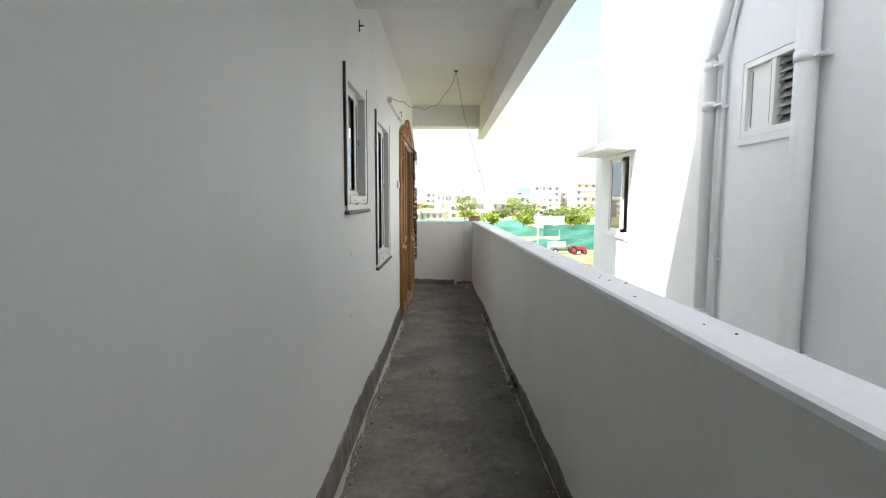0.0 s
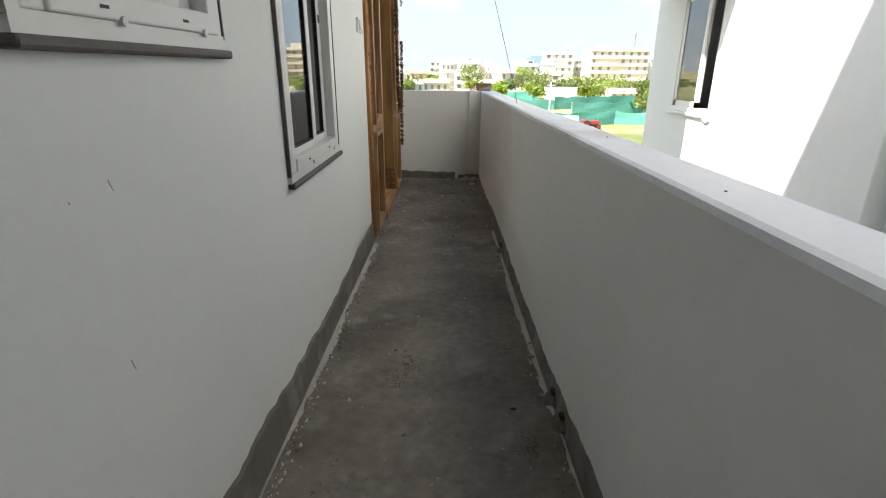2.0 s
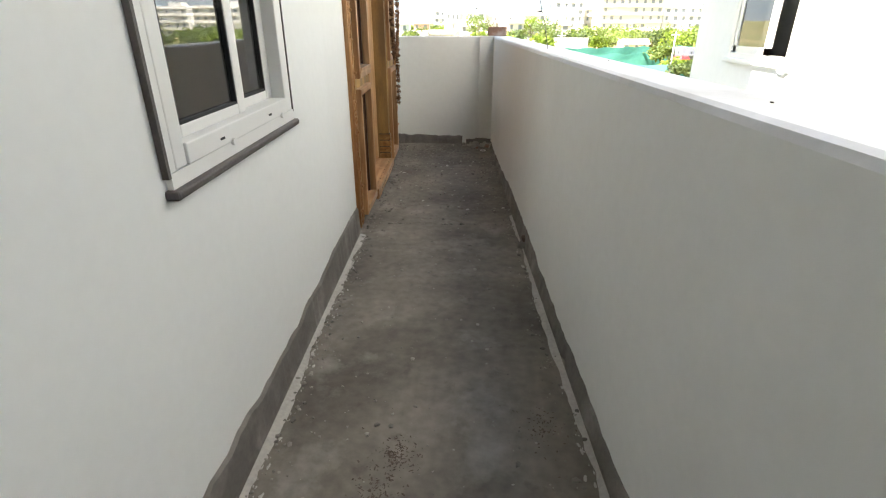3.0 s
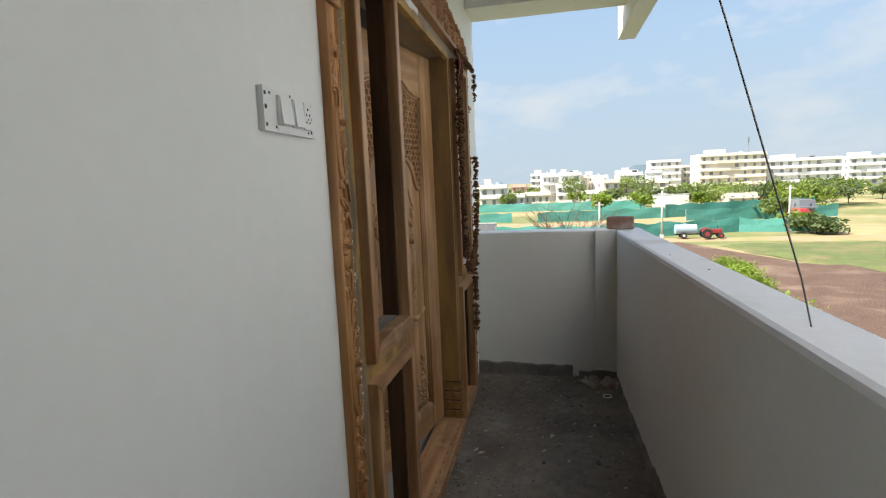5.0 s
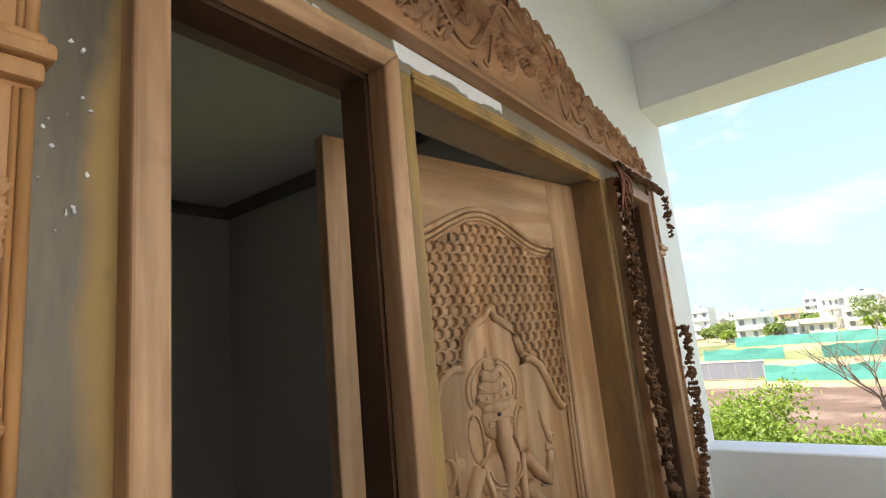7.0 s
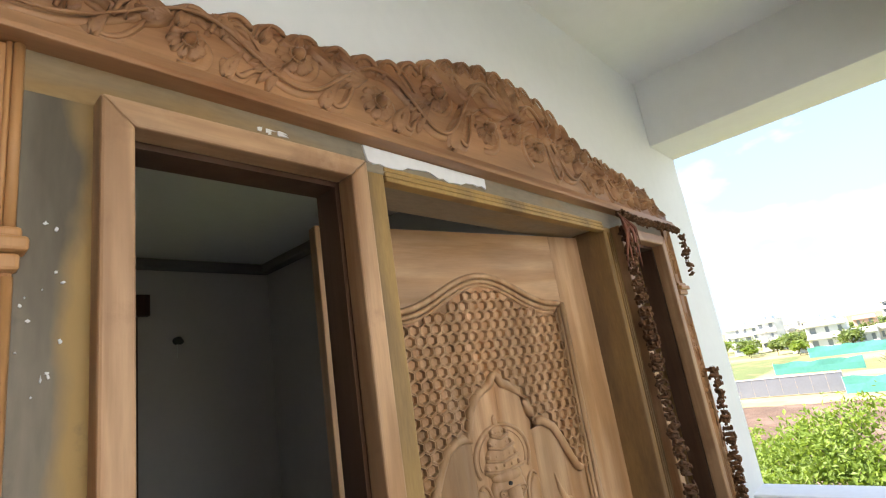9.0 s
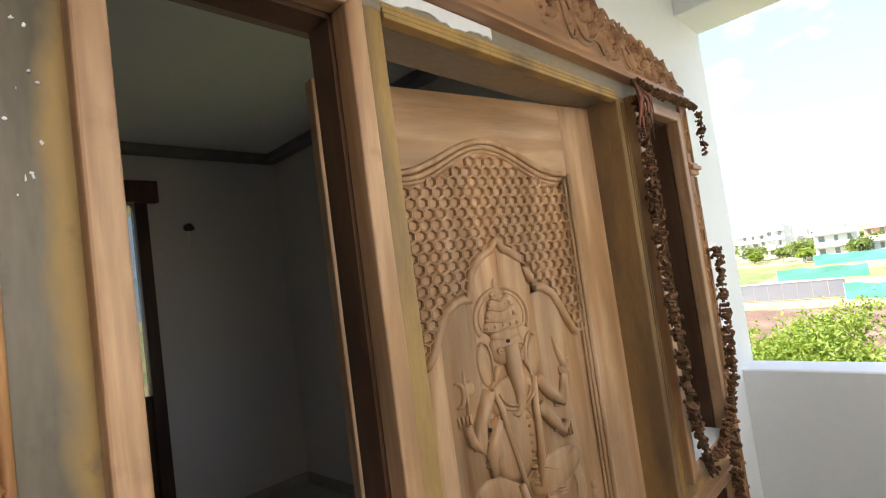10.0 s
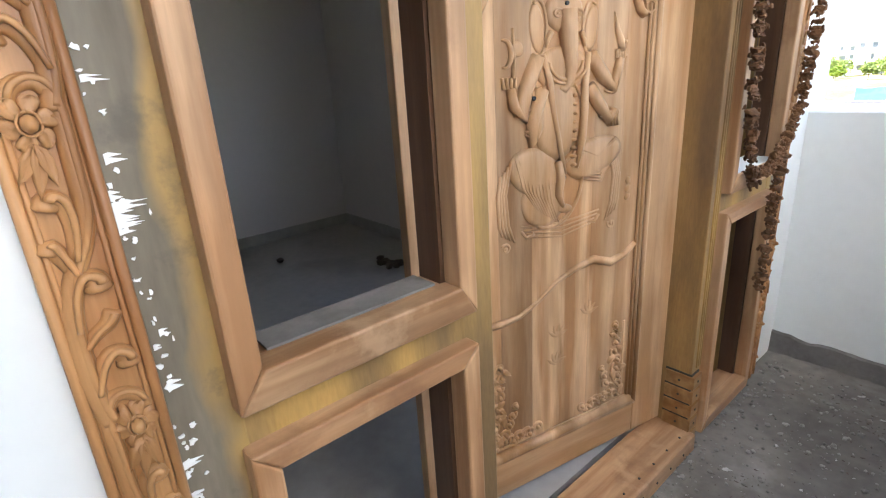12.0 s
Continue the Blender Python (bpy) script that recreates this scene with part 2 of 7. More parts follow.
def blotches(m, color, scale, lo, hi, amount, detail=8):
    """Lays spots of a second colour, with ragged edges, over a surface."""
    nt = m.node_tree
    N, L = nt.nodes.new, nt.links.new
    p = nt.nodes["Principled BSDF"]
    tc, no, r, mx = N("ShaderNodeTexCoord"), N("ShaderNodeTexNoise"), N("ShaderNodeMapRange"), N("ShaderNodeMixRGB")
    no.inputs["Scale"].default_value, no.inputs["Detail"].default_value, no.inputs["Roughness"].default_value = scale, detail, 0.62
    r.inputs["From Min"].default_value, r.inputs["From Max"].default_value, r.inputs["To Max"].default_value = lo, hi, amount
    L(tc.outputs["Object"], no.inputs["Vector"])
    L(no.outputs["Fac"], r.inputs["Value"])
    L(r.outputs[0], mx.inputs["Fac"])
    L(p.inputs["Base Color"].links[0].from_socket, mx.inputs["Color1"])
    mx.inputs["Color2"].default_value = (*color, 1)
    L(mx.outputs[0], p.inputs["Base Color"])


blotches(M_FLOOR, (0.30, 0.285, 0.26), 3.3, 0.55, 0.72, 0.75)
blotches(M_FLOOR, (0.06, 0.05, 0.042), 7.5, 0.60, 0.72, 0.5)
blotches(M_FLOOR, (0.12, 0.075, 0.05), 2.1, 0.60, 0.74, 0.5)
blotches(M_CEMENT, (0.10, 0.09, 0.08), 9.0, 0.52, 0.68, 0.6)
blotches(M_FILLER, (0.075, 0.065, 0.05), 9.0, 0.60, 0.70, 0.55)
blotches(M_HEADFILL, (0.10, 0.085, 0.06), 8.0, 0.57, 0.70, 0.5)
blotches(M_TEAK_H, (0.20, 0.09, 0.045), 7.0, 0.54, 0.68, 0.5)
blotches(M_TEAK_H, (0.62, 0.42, 0.25), 11.0, 0.56, 0.70, 0.45)
blotches(M_TEAK, (0.22, 0.10, 0.05), 8.0, 0.58, 0.70, 0.4)
M_PUTTY = material("white_putty", (0.82, 0.82, 0.8), 0.8, var=0.05, scale=12, bump=0.15)
M_DARKWOOD = wood("dark_stained_wood", (0.075, 0.035, 0.022), (0.045, 0.02, 0.012))
M_DARKTEAK = wood("dark_brown_teak", (0.105, 0.055, 0.03), (0.07, 0.033, 0.018))
M_ROOM = material("room_wall_paint", (0.64, 0.60, 0.575), 0.6, var=0.03, scale=1.0, fine=20, bump=0.05)
M_ROOMFLOOR = material("room_floor_tile", (0.40, 0.375, 0.345), 0.45, var=0.14, scale=2, fine=20, bump=0.05, tint=(0.29, 0.267, 0.24), tint_scale=2)
M_SWITCH = material("white_plastic", (0.8, 0.8, 0.78), 0.3, var=0.02, bump=0.02)
M_DARK = material("dark_socket", (0.03, 0.03, 0.03), 0.6)
M_BLACKIRON = material("black_iron", (0.03, 0.03, 0.032), 0.5, metal=0.3)
M_BRICK = material("fly_ash_brick", (0.26, 0.15, 0.11), 0.9, var=0.2, scale=15, fine=90, bump=0.5, tint=(0.35, 0.3, 0.27), tint_scale=8)
M_GARLAND = material("dried_marigold", (0.15, 0.07, 0.028), 0.85, var=0.25, scale=40, fine=120, bump=0.5, island=0.45)
M_STRING = material("garland_string", (0.22, 0.16, 0.10), 0.8)
M_DRYRED = material("dried_red_petals", (0.2, 0.065, 0.035), 0.75, var=0.25, scale=30, island=0.4)
M_WIRE = material("wire_sheath", (0.12, 0.11, 0.1), 0.5)
M_NBWALL = material("neighbour_white_paint", (0.78, 0.795, 0.81), 0.75, var=0.03, scale=1.0, fine=14, bump=0.12, tint=(0.76, 0.77, 0.785), tint_scale=0.6)
M_PVC = material("white_pvc_pipe", (0.76, 0.77, 0.78), 0.5, var=0.03)
M_LOUVRE = material("grey_louvre_glass", (0.3, 0.3, 0.29), 0.25, var=0.1)
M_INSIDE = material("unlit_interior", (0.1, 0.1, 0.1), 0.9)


# ---- mesh helpers ----
class Build:
    """Collects vertices and faces of one mesh."""

    def __init__(self):
        self.v, self.f = [], []

    def add(self, verts, faces):
        k = len(self.v)
        self.v += [tuple(p) for p in verts]
        self.f += [tuple(i + k for i in q) for q in faces]
        return self

    def box(self, x0, x1, y0, y1, z0, z1, m=None):
        vs = [Vector((x, y, z)) for x in (x0, x1) for y in (y0, y1) for z in (z0, z1)]
        if m:
            vs = [m @ p for p in vs]
        return self.add(vs, [(0, 1, 3, 2), (4, 6, 7, 5), (0, 4, 5, 1), (2, 3, 7, 6), (0, 2, 6, 4), (1, 5, 7, 3)])

    def prism(self, outline, m, depth):
        """An outline in the local xy plane, drawn out along local z from 0 to depth."""
        n = len(outline)
        vs = [m @ Vector((a, b, 0)) for a, b in outline] + [m @ Vector((a, b, depth)) for a, b in outline]
        return self.add(vs, [tuple(reversed(range(n))), tuple(range(n, 2 * n))] + [(i, (i + 1) % n, n + (i + 1) % n, n + i) for i in range(n)])

    def tube(self, path, radii, n=8, flat=1.0, normal=None):
        """A tapered tube along a path. flat: squeeze along the given normal."""
        path = [Vector(p) for p in path]
        if not isinstance(radii, (list, tuple)):
            radii = [radii] * len(path)
        vs, fs = [], []
        for i, p in enumerate(path):
            t = (path[min(i + 1, len(path) - 1)] - path[max(i - 1, 0)]).normalized()
            up = Vector(normal) if normal else (Vector((0, 0, 1)) if abs(t.z) < 0.9 else Vector((1, 0, 0)))
            a = t.cross(up)
            a = a.normalized() if a.length > 1e-6 else t.orthogonal().normalized()
            b = a.cross(t).normalized()
            for k in range(n):
                w = 2 * math.pi * k / n
                vs.append(p + (a * math.cos(w) + b * math.sin(w) * flat) * radii[i])
        for i in range(len(path) - 1):
            for k in range(n):
                fs.append((i * n + k, i * n + (k + 1) % n, (i + 1) * n + (k + 1) % n, (i + 1) * n + k))
        fs.append(tuple(reversed(range(n))))
        fs.append(tuple(range((len(path) - 1) * n, len(path) * n)))
        return self.add(vs, fs)

    def blob(self, c, r, m=None, rings=5, seg=8, jitter=0.0, rnd=None):
        """An ellipsoid with radii r at c, turned by m, roughened by jitter."""
        vs, fs = [], []
        c, m = Vector(c), (m or Matrix.Identity(3))

        def put(d):
            s = 1 + (rnd.uniform(-jitter, jitter) if rnd and jitter else 0)
            return c + m @ Vector((d[0] * r[0] * s, d[1] * r[1] * s, d[2] * r[2] * s))
        vs.append(put((0, 0, 1)))
        for i in range(1, rings):
            a = math.pi * i / rings
            for k in range(seg):
                w = 2 * math.pi * k / seg
                vs.append(put((math.sin(a) * math.cos(w), math.sin(a) * math.sin(w), math.cos(a))))
        vs.append(put((0, 0, -1)))
        last = len(vs) - 1
        for k in range(seg):
            fs.append((0, 1 + k, 1 + (k + 1) % seg))
            fs.append((last, last - seg + (k + 1) % seg, last - seg + k))
        for i in range(rings - 2):
            for k in range(seg):
                a, b = 1 + i * seg + k, 1 + i * seg + (k + 1) % seg
                fs.append((a, a + seg, b + seg, b))
        return self.add(vs, fs)

    def mesh(self, name, smooth=False):
        me = bpy.data.meshes.new(name)
        me.from_pydata(self.v, [], self.f)
        me.update()
        b = bmesh.new()
        b.from_mesh(me)
        bmesh.ops.recalc_face_normals(b, faces=b.faces)
        b.to_mesh(me)
        b.free()
        if smooth:
            me.polygons.foreach_set("use_smooth", [True] * len(me.polygons))
        return me


def part(name, build, mat, parent=None, label="", bevel=0.0, smooth=False):
    """Links one mesh as one object, under a thing or a part where one is given."""
    me = build.mesh(name, smooth) if isinstance(build, Build) else build
    if mat and not me.materials:
        me.materials.append(mat)
    ob = new(name, me)
    if parent:
        ob.parent = parent
    if label:
        ob["label"] = label
    if bevel:
        mod = ob.modifiers.new("bevel", "BEVEL")
        mod.width, mod.segments, mod.limit_method = bevel, 2, "ANGLE"
    return ob


def box(x0, x1, y0, y1, z0, z1):
    return Build().box(x0, x1, y0, y1, z0, z1)


def thing(name, label, category, group="", at=(0, 0, 0)):
    ob = new(name)
    ob.location = at
    ob.empty_display_size = 0.1
    return tagged(ob, label, category, group)


def structure(ob, label="", category="", group=""):
    return tagged(ob, label, category, group, "structure")


def holed(u0, u1, z0, z1, holes, t0, t1, axis="x"):
    """A wall with rectangular holes (ua, ub, za, zb), t0 to t1 thick along the axis."""
    us = sorted({u0, u1, *[h[0] for h in holes], *[h[1] for h in holes]})
    zs = sorted({z0, z1, *[h[2] for h in holes], *[h[3] for h in holes]})

    def solid(i, j):
        if not (0 <= i < len(us) - 1 and 0 <= j < len(zs) - 1):
            return False
        u, z = (us[i] + us[i + 1]) / 2, (zs[j] + zs[j + 1]) / 2
        return not any(h[0] < u < h[1] and h[2] < z < h[3] for h in holes)

    def P(t, u, z):
        return (t, u, z) if axis == "x" else (u, t, z)
    b = Build()
    for i in range(len(us) - 1):
        for j in range(len(zs) - 1):
            if not solid(i, j):
                continue
            ua, ub, za, zb = us[i], us[i + 1], zs[j], zs[j + 1]
            for t in (t0, t1):
                b.add([P(t, ua, za), P(t, ub, za), P(t, ub, zb), P(t, ua, zb)], [(0, 1, 2, 3)])
            for di, dj, a, c in ((-1, 0, (ua, za), (ua, zb)), (1, 0, (ub, za), (ub, zb)), (0, -1, (ua, za), (ub, za)), (0, 1, (ua, zb), (ub, zb))):
                if not solid(i + di, j + dj):
                    b.add([P(t0, *a), P(t1, *a), P(t1, *c), P(t0, *c)], [(0, 1, 2, 3)])
    me = bpy.data.meshes.new("wall")
    me.from_pydata(b.v, [], b.f)
    bb = bmesh.new()
    bb.from_mesh(me)
    bmesh.ops.remove_doubles(bb, verts=bb.verts, dist=1e-5)
    bmesh.ops.recalc_face_normals(bb, faces=bb.faces)
    bb.to_mesh(me)
    bb.free()
    return me


# ---- the corridor ----
END_Y = 8.55          # inner face of the end parapet
CEIL = 2.925
BACK_Y = -4.2
DOOR = (6.243, 8.173)   # the opening that holds the frame
WIN1 = (2.98, 3.65, 1.408, 2.14)
WIN2 = (4.18, 5.015, 0.932, 2.10)


def par_x(y):
    return 0.975 + (END_Y - y) * 0.0265


def par_z(y):
    return 1.086 + (END_Y - y) * 0.002


def floor_z(y):
    return 0.0 if y < 6 else 0.035 * (y - 6) / (END_Y - 6)


def floor_slab():
    b = Build()
    ny, nx = 250, 26
    for j in range(ny + 1):
        y = BACK_Y + (END_Y + 0.1 - BACK_Y) * j / ny
        for i in range(nx + 1):
            x = -0.02 + (par_x(y) + 0.06) * i / nx
            z = floor_z(y) + 0.006 * noise.noise((x * 3, y * 3, 0)) + 0.0035 * noise.noise((x * 11, y * 11, 4))
            b.v.append((x, y, z))
    w = nx + 1
    b.f = [(j * w + i, j * w + i + 1, (j + 1) * w + i + 1, (j + 1) * w + i) for j in range(ny) for i in range(nx)]
    top = part("floor", b, M_FLOOR, smooth=True)
    structure(top, "bare grey concrete corridor floor, dusty and stained, with crumbs", "floor")
    slab = part("floor_slab", box(-4.2, 1.25, BACK_Y - 0.2, 8.735, -0.3, -0.05), M_CEMENT)
    structure(slab, "grey concrete floor slab under the corridor", "floor slab")


floor_slab()
west = part("wall_west", holed(BACK_Y - 0.2, 8.735, -0.05, CEIL + 0.005, [(DOOR[0], DOOR[1], -0.05, 2.199), WIN1, WIN2], -0.15, 0.0), M_WALL)
structure(west, "smooth white painted flat wall along the corridor", "wall")
# the unseen run west of the rooms is added to block sun at door_2
ceil = part("ceiling", box(-6.4, 1.1, BACK_Y - 0.2, 8.735, CEIL, CEIL + 0.15), M_CEIL)
structure(ceil, "cream white plastered corridor ceiling", "ceiling")
south = part("wall_south", box(0.0, 1.6, BACK_Y - 0.2, BACK_Y, -0.05, CEIL), M_WALL)
structure(south, "plain white wall closing the corridor behind", "wall")


def side_parapet():
    b = Build()
    ys = [BACK_Y, 0.0, 2.0, 4.0, 6.0, 7.0, 8.0, END_Y, 8.74]
    prof = []
    for y in ys:
        x, z = par_x(min(y, END_Y)), par_z(min(y, END_Y))
        r = [(x, -0.3), (x, z - 0.02), (x + 0.006, z - 0.006), (x + 0.02, z)]
        r += [(x + 0.178, z - 0.004), (x + 0.196, z - 0.013), (x + 0.206, z - 0.04), (x + 0.208, -0.3)]
        prof.append([(px, y, pz) for px, pz in r])
    n = len(prof[0])
    vs = [p for r in prof for p in r]
    fs = [(j * n + i, j * n + (i + 1) % n, (j + 1) * n + (i + 1) % n, (j + 1) * n + i) for j in range(len(ys) - 1) for i in range(n)]
    fs += [tuple(reversed(range(n))), tuple(range((len(ys) - 1) * n, len(ys) * n))]
    me = Build().add(vs, fs).mesh("parapet")
    me.materials.append(M_PARAPET)
    me.materials.append(M_CAP)
    for p in me.polygons:
        if p.normal.z > 0.35:
            p.material_index = 1
    ob = new("parapet_side", me)
    structure(ob, "white painted waist-high parapet with a rounded dusty top", "parapet")
    e = Build().add([(x, y, z) for x in (0.0, par_x(END_Y) + 0.0) for y, z in ((END_Y, -0.3), (END_Y, 1.080), (END_Y + 0.006, 1.086), (8.735, 1.084), (8.74, 1.066), (8.74, -0.3))],
                    [(0, 1, 2, 3, 4, 5), (11, 10, 9, 8, 7, 6)] + [(i, (i + 1) % 6, 6 + (i + 1) % 6, 6 + i) for i in range(6)])
    me = e.mesh("parapet_end")
    me.materials.append(M_PARAPET)
    me.materials.append(M_CAP)
    for p in me.polygons:
        if p.normal.z > 0.35:
            p.material_index = 1
    structure(new("parapet_end", me), "white painted parapet closing the end of the corridor", "parapet")
    pil = part("pilaster", box(0.835, par_x(END_Y) + 0.002, END_Y - 0.045, END_Y + 0.01, 0.0, 1.090), M_PARAPET, bevel=0.004)
    structure(pil, "shallow white plastered pier in the parapet corner", "pilaster")


side_parapet()


def beams():
    structure(part("beam_end", box(0.0, 1.15, 8.428, 8.732, 2.60, CEIL + 0.01), M_CEIL, bevel=0.004), "white plastered concrete beam over the corridor end", "beam")
    structure(part("beam_cross", box(0.0, 1.15, 3.09, 3.40, 2.60, CEIL + 0.01), M_CEIL, bevel=0.004), "white plastered concrete beam across the corridor", "beam")
    structure(part("beam_back", box(0.0, 1.15, -2.3, -2.0, 2.60, CEIL + 0.01), M_CEIL, bevel=0.004), "white plastered concrete beam across the corridor", "beam")

    def bx(y):
        return 1.062 + (9.17 - y) * 0.009
    vs = []
    for y in (BACK_Y - 0.2, 9.17):
        x = bx(y)
        vs += [(x, y, 2.485), (x + 0.125, y, 2.485), (x + 0.125, y, 3.075), (x, y, 3.075)]
    b = Build().add(vs, [(0, 1, 2, 3), (7, 6, 5, 4), (0, 4, 5, 1), (1, 5, 6, 2), (2, 6, 7, 3), (3, 7, 4, 0)])
    structure(part("beam_side", b, M_CEIL, bevel=0.005), "long white plastered edge beam above the open side", "beam")


beams()


def skirting(name, ends, inward, height, thick, label, seed):
    """A rough cement band along a line from ends[0] to ends[1], with an uneven upper edge."""
    rnd = random.Random(seed)
    a, c = Vector(ends[0]), Vector(ends[1])
    n = max(8, int((c - a).length / 0.035))
    inn = Vector(inward)
    rows, h = [], 0.0
    for i in range(n + 1):
        p = a.lerp(c, i / n)
        h = 0.75 * h + rnd.uniform(-0.009, 0.009)
        zz = height + h + 0.018 * math.sin(p.y * 2.1 + p.x * 5 + seed)
        z0 = floor_z(p.y) - 0.012
        t = thick * (1 + 0.25 * rnd.uniform(-1, 1))
        rows.append([p + Vector((0, 0, z0)), p + inn * (t * 2.3) + Vector((0, 0, z0)), p + inn * (t * 1.5) + Vector((0, 0, z0 + 0.03)), p + inn * t + Vector((0, 0, zz - 0.01)), p + Vector((0, 0, zz))])
    k = 5
    vs = [v for r in rows for v in r]
    fs = [(j * k + i, j * k + (i + 1) % k, (j + 1) * k + (i + 1) % k, (j + 1) * k + i) for j in range(n) for i in range(k)]
    fs += [tuple(range(k)), tuple(range(n * k, n * k + k))]
    structure(part(name, Build().add(vs, fs), M_CEMENT), label, "skirting")


skirting("skirting_west", [(-0.002, BACK_Y, 0), (-0.002, 6.11, 0)], (1, 0, 0), 0.150, 0.012, "rough grey cement skirting band with an uneven edge", 1)
skirting("skirting_east", [(par_x(BACK_Y) + 0.002, BACK_Y, 0), (par_x(8.5) + 0.002, 8.5, 0)], (-1, 0, 0), 0.085, 0.011, "rough grey cement skirting under the parapet", 2)
skirting("skirting_end", [(0.0, END_Y + 0.002, 0), (0.68, END_Y + 0.002, 0)], (0, -1, 0), 0.125, 0.012, "dark grey cement skirting at the corridor end", 3)
skirting("skirting_corner", [(0.72, END_Y - 0.04, 0), (1.0, END_Y - 0.04, 0)], (0, -1, 0), 0.085, 0.012, "broken dark cement skirting in the corner", 4)


# ---- sliding windows ----
def sliding_window(name, y0, y1, z0, z1, mid, label):
    """A two-light white sliding window set in the corridor wall, with its sill ledge."""
    w = structure(thing(name, label, "window", at=(0, y0, z0)), label, "window")

    def put(pn, b, mat, parent=w, lab="", bevel=0.0):
        m = b.mesh(pn)
        m.transform(Matrix.Translation((0, -y0, -z0)))
        return part(pn, m, mat, parent, lab, bevel)
    f, d0, d1 = 0.05, -0.085, 0.012
    for nm, b in (("frame_stile", box(d0, d1, y0, y0 + f, z0, z1)), ("frame_stile", box(d0, d1, y1 - f, y1, z0, z1)),
                  ("frame_head", box(d0, d1, y0 + f, y1 - f, z1 - f, z1)), ("frame_sill", box(d0, d1 + 0.006, y0 + f, y1 - f, z0, z0 + f))):
        put(nm, b, M_UPVC, bevel=0.004)
    trim = Build()
    for a, c, e, g in ((y0 - 0.03, y0 + 0.004, z0 - 0.01, z1 + 0.03), (y1 - 0.004, y1 + 0.022, z0 - 0.01, z1 + 0.03), (y0 + 0.004, y1 - 0.004, z1 - 0.004, z1 + 0.03)):
        trim.box(-0.004, 0.010, a, c, e, g)
    put("cover_trim", trim, M_UPVC, bevel=0.003)
    # the shadow along the frame's outer edges, built as thin dark strips
    edge = Build().box(-0.003, 0.015, y0 - 0.042, y0 - 0.031, z0 - 0.01, z1 + 0.03)
    edge.box(-0.003, 0.013, y1 + 0.023, y1 + 0.030, z0 - 0.01, z1 + 0.03)
    put("edge_shadow", edge, M_GRANITE, lab="dark strip standing in for the shadow beside the window frame")
    s, sb = 0.052, 0.030
    for k, (a, c, x) in enumerate(((y0 + f - 0.005, mid + s / 2, -0.012), (mid - s / 2, y1 - f + 0.005, -0.034))):
        sash = put("sash", Build().box(x - 0.032, x, a, a + s, z0 + f, z1 - f).box(x - 0.032, x, c - s, c, z0 + f, z1 - f)
                   .box(x - 0.032, x - 0.001, a + s, c - s, z0 + f, z0 + f + sb).box(x - 0.032, x - 0.001, a + s, c - s, z1 - f - s, z1 - f), M_UPVC, bevel=0.004)
        g = Build()
        for q in ((a + s - 0.001, a + s + 0.007, z0 + f + sb, z1 - f - s), (c - s - 0.007, c - s + 0.001, z0 + f + sb, z1 - f - s),
                  (a + s, c - s, z0 + f + sb - 0.001, z0 + f + sb + 0.007), (a + s, c - s, z1 - f - s - 0.007, z1 - f - s + 0.001)):
            g.box(x - 0.022, x - 0.003, *q)
        put("gasket", g, M_GASKET, sash, "black rubber glazing seal")
        pane = put("pane", box(x - 0.019, x - 0.013, a + s, c - s, z0 + f + sb, z1 - f - s), M_GLASS, sash, "dark reflective window pane")
        pane.visible_shadow = False
    slot = Build()
    for t in (0.28, 0.72):
        yy = y0 + (y1 - y0) * t
        slot.box(d1 + 0.005, d1 + 0.0075, yy - 0.012, yy + 0.012, z0 + 0.018, z0 + 0.024)
    put("drain_slot", slot, M_DARK)
    cap = Build()
    for t in (0.35, 0.85):
        yy = y0 + (y1 - y0) * t
        cap.tube([(d1 + 0.004, yy, z0 - 0.0), (d1 + 0.012, yy, z0 - 0.0)], 0.009, 8)
    put("screw_cap", cap, M_UPVC)
    put("latch", Build().box(-0.05, -0.03, y1 - f - 0.03, y1 - f - 0.012, z0 + (z1 - z0) * 0.52, z0 + (z1 - z0) * 0.52 + 0.04), M_DARK, lab="small black sash latch", bevel=0.003)
    put("apron", box(-0.004, 0.014, y0 - 0.03, y1 + 0.02, z0 - 0.036, z0 - 0.001), M_UPVC, lab="white moulding under the window")
    put("ledge", box(-0.02, 0.030, y0 - 0.045, y1 + 0.035, z0 - 0.058, z0 - 0.036), M_GRANITE, lab="narrow grey stone ledge with a rounded edge", bevel=0.007)
    return w


sliding_window("window_1", *WIN1, 3.36, "small white sliding window with dark reflective glass")
sliding_window("window_2", *WIN2, 4.645, "tall white sliding window with dark reflective glass")


# ---- the rooms behind the wall ----
ROOM_X = -3.5
ROOM_Y = 8.43        # inner face of the room's end wall
structure(part("room_wall_west", holed(BACK_Y - 0.2, 8.735, -0.05, CEIL + 0.005, [(6.44, 7.34, 0.02, 2.56)], ROOM_X - 0.2, ROOM_X), M_ROOM), "pale grey painted wall of the room", "wall")
structure(part("room_wall_north", holed(ROOM_X, -0.15, -0.05, CEIL + 0.005, [(-2.20, -0.95, 0.86, 2.05)], ROOM_Y, 8.735, "y"), M_ROOM), "pale painted end wall of the room with a window", "wall")
structure(part("room_wall_partition", box(ROOM_X, -0.15, 5.55, 5.67, -0.05, CEIL + 0.005), M_ROOM), "pale painted partition wall inside the flat", "wall")
structure(part("room_wall_south", box(ROOM_X, -0.15, BACK_Y - 0.2, BACK_Y, -0.05, CEIL + 0.005), M_ROOM), "plain painted wall closing the rooms", "wall")
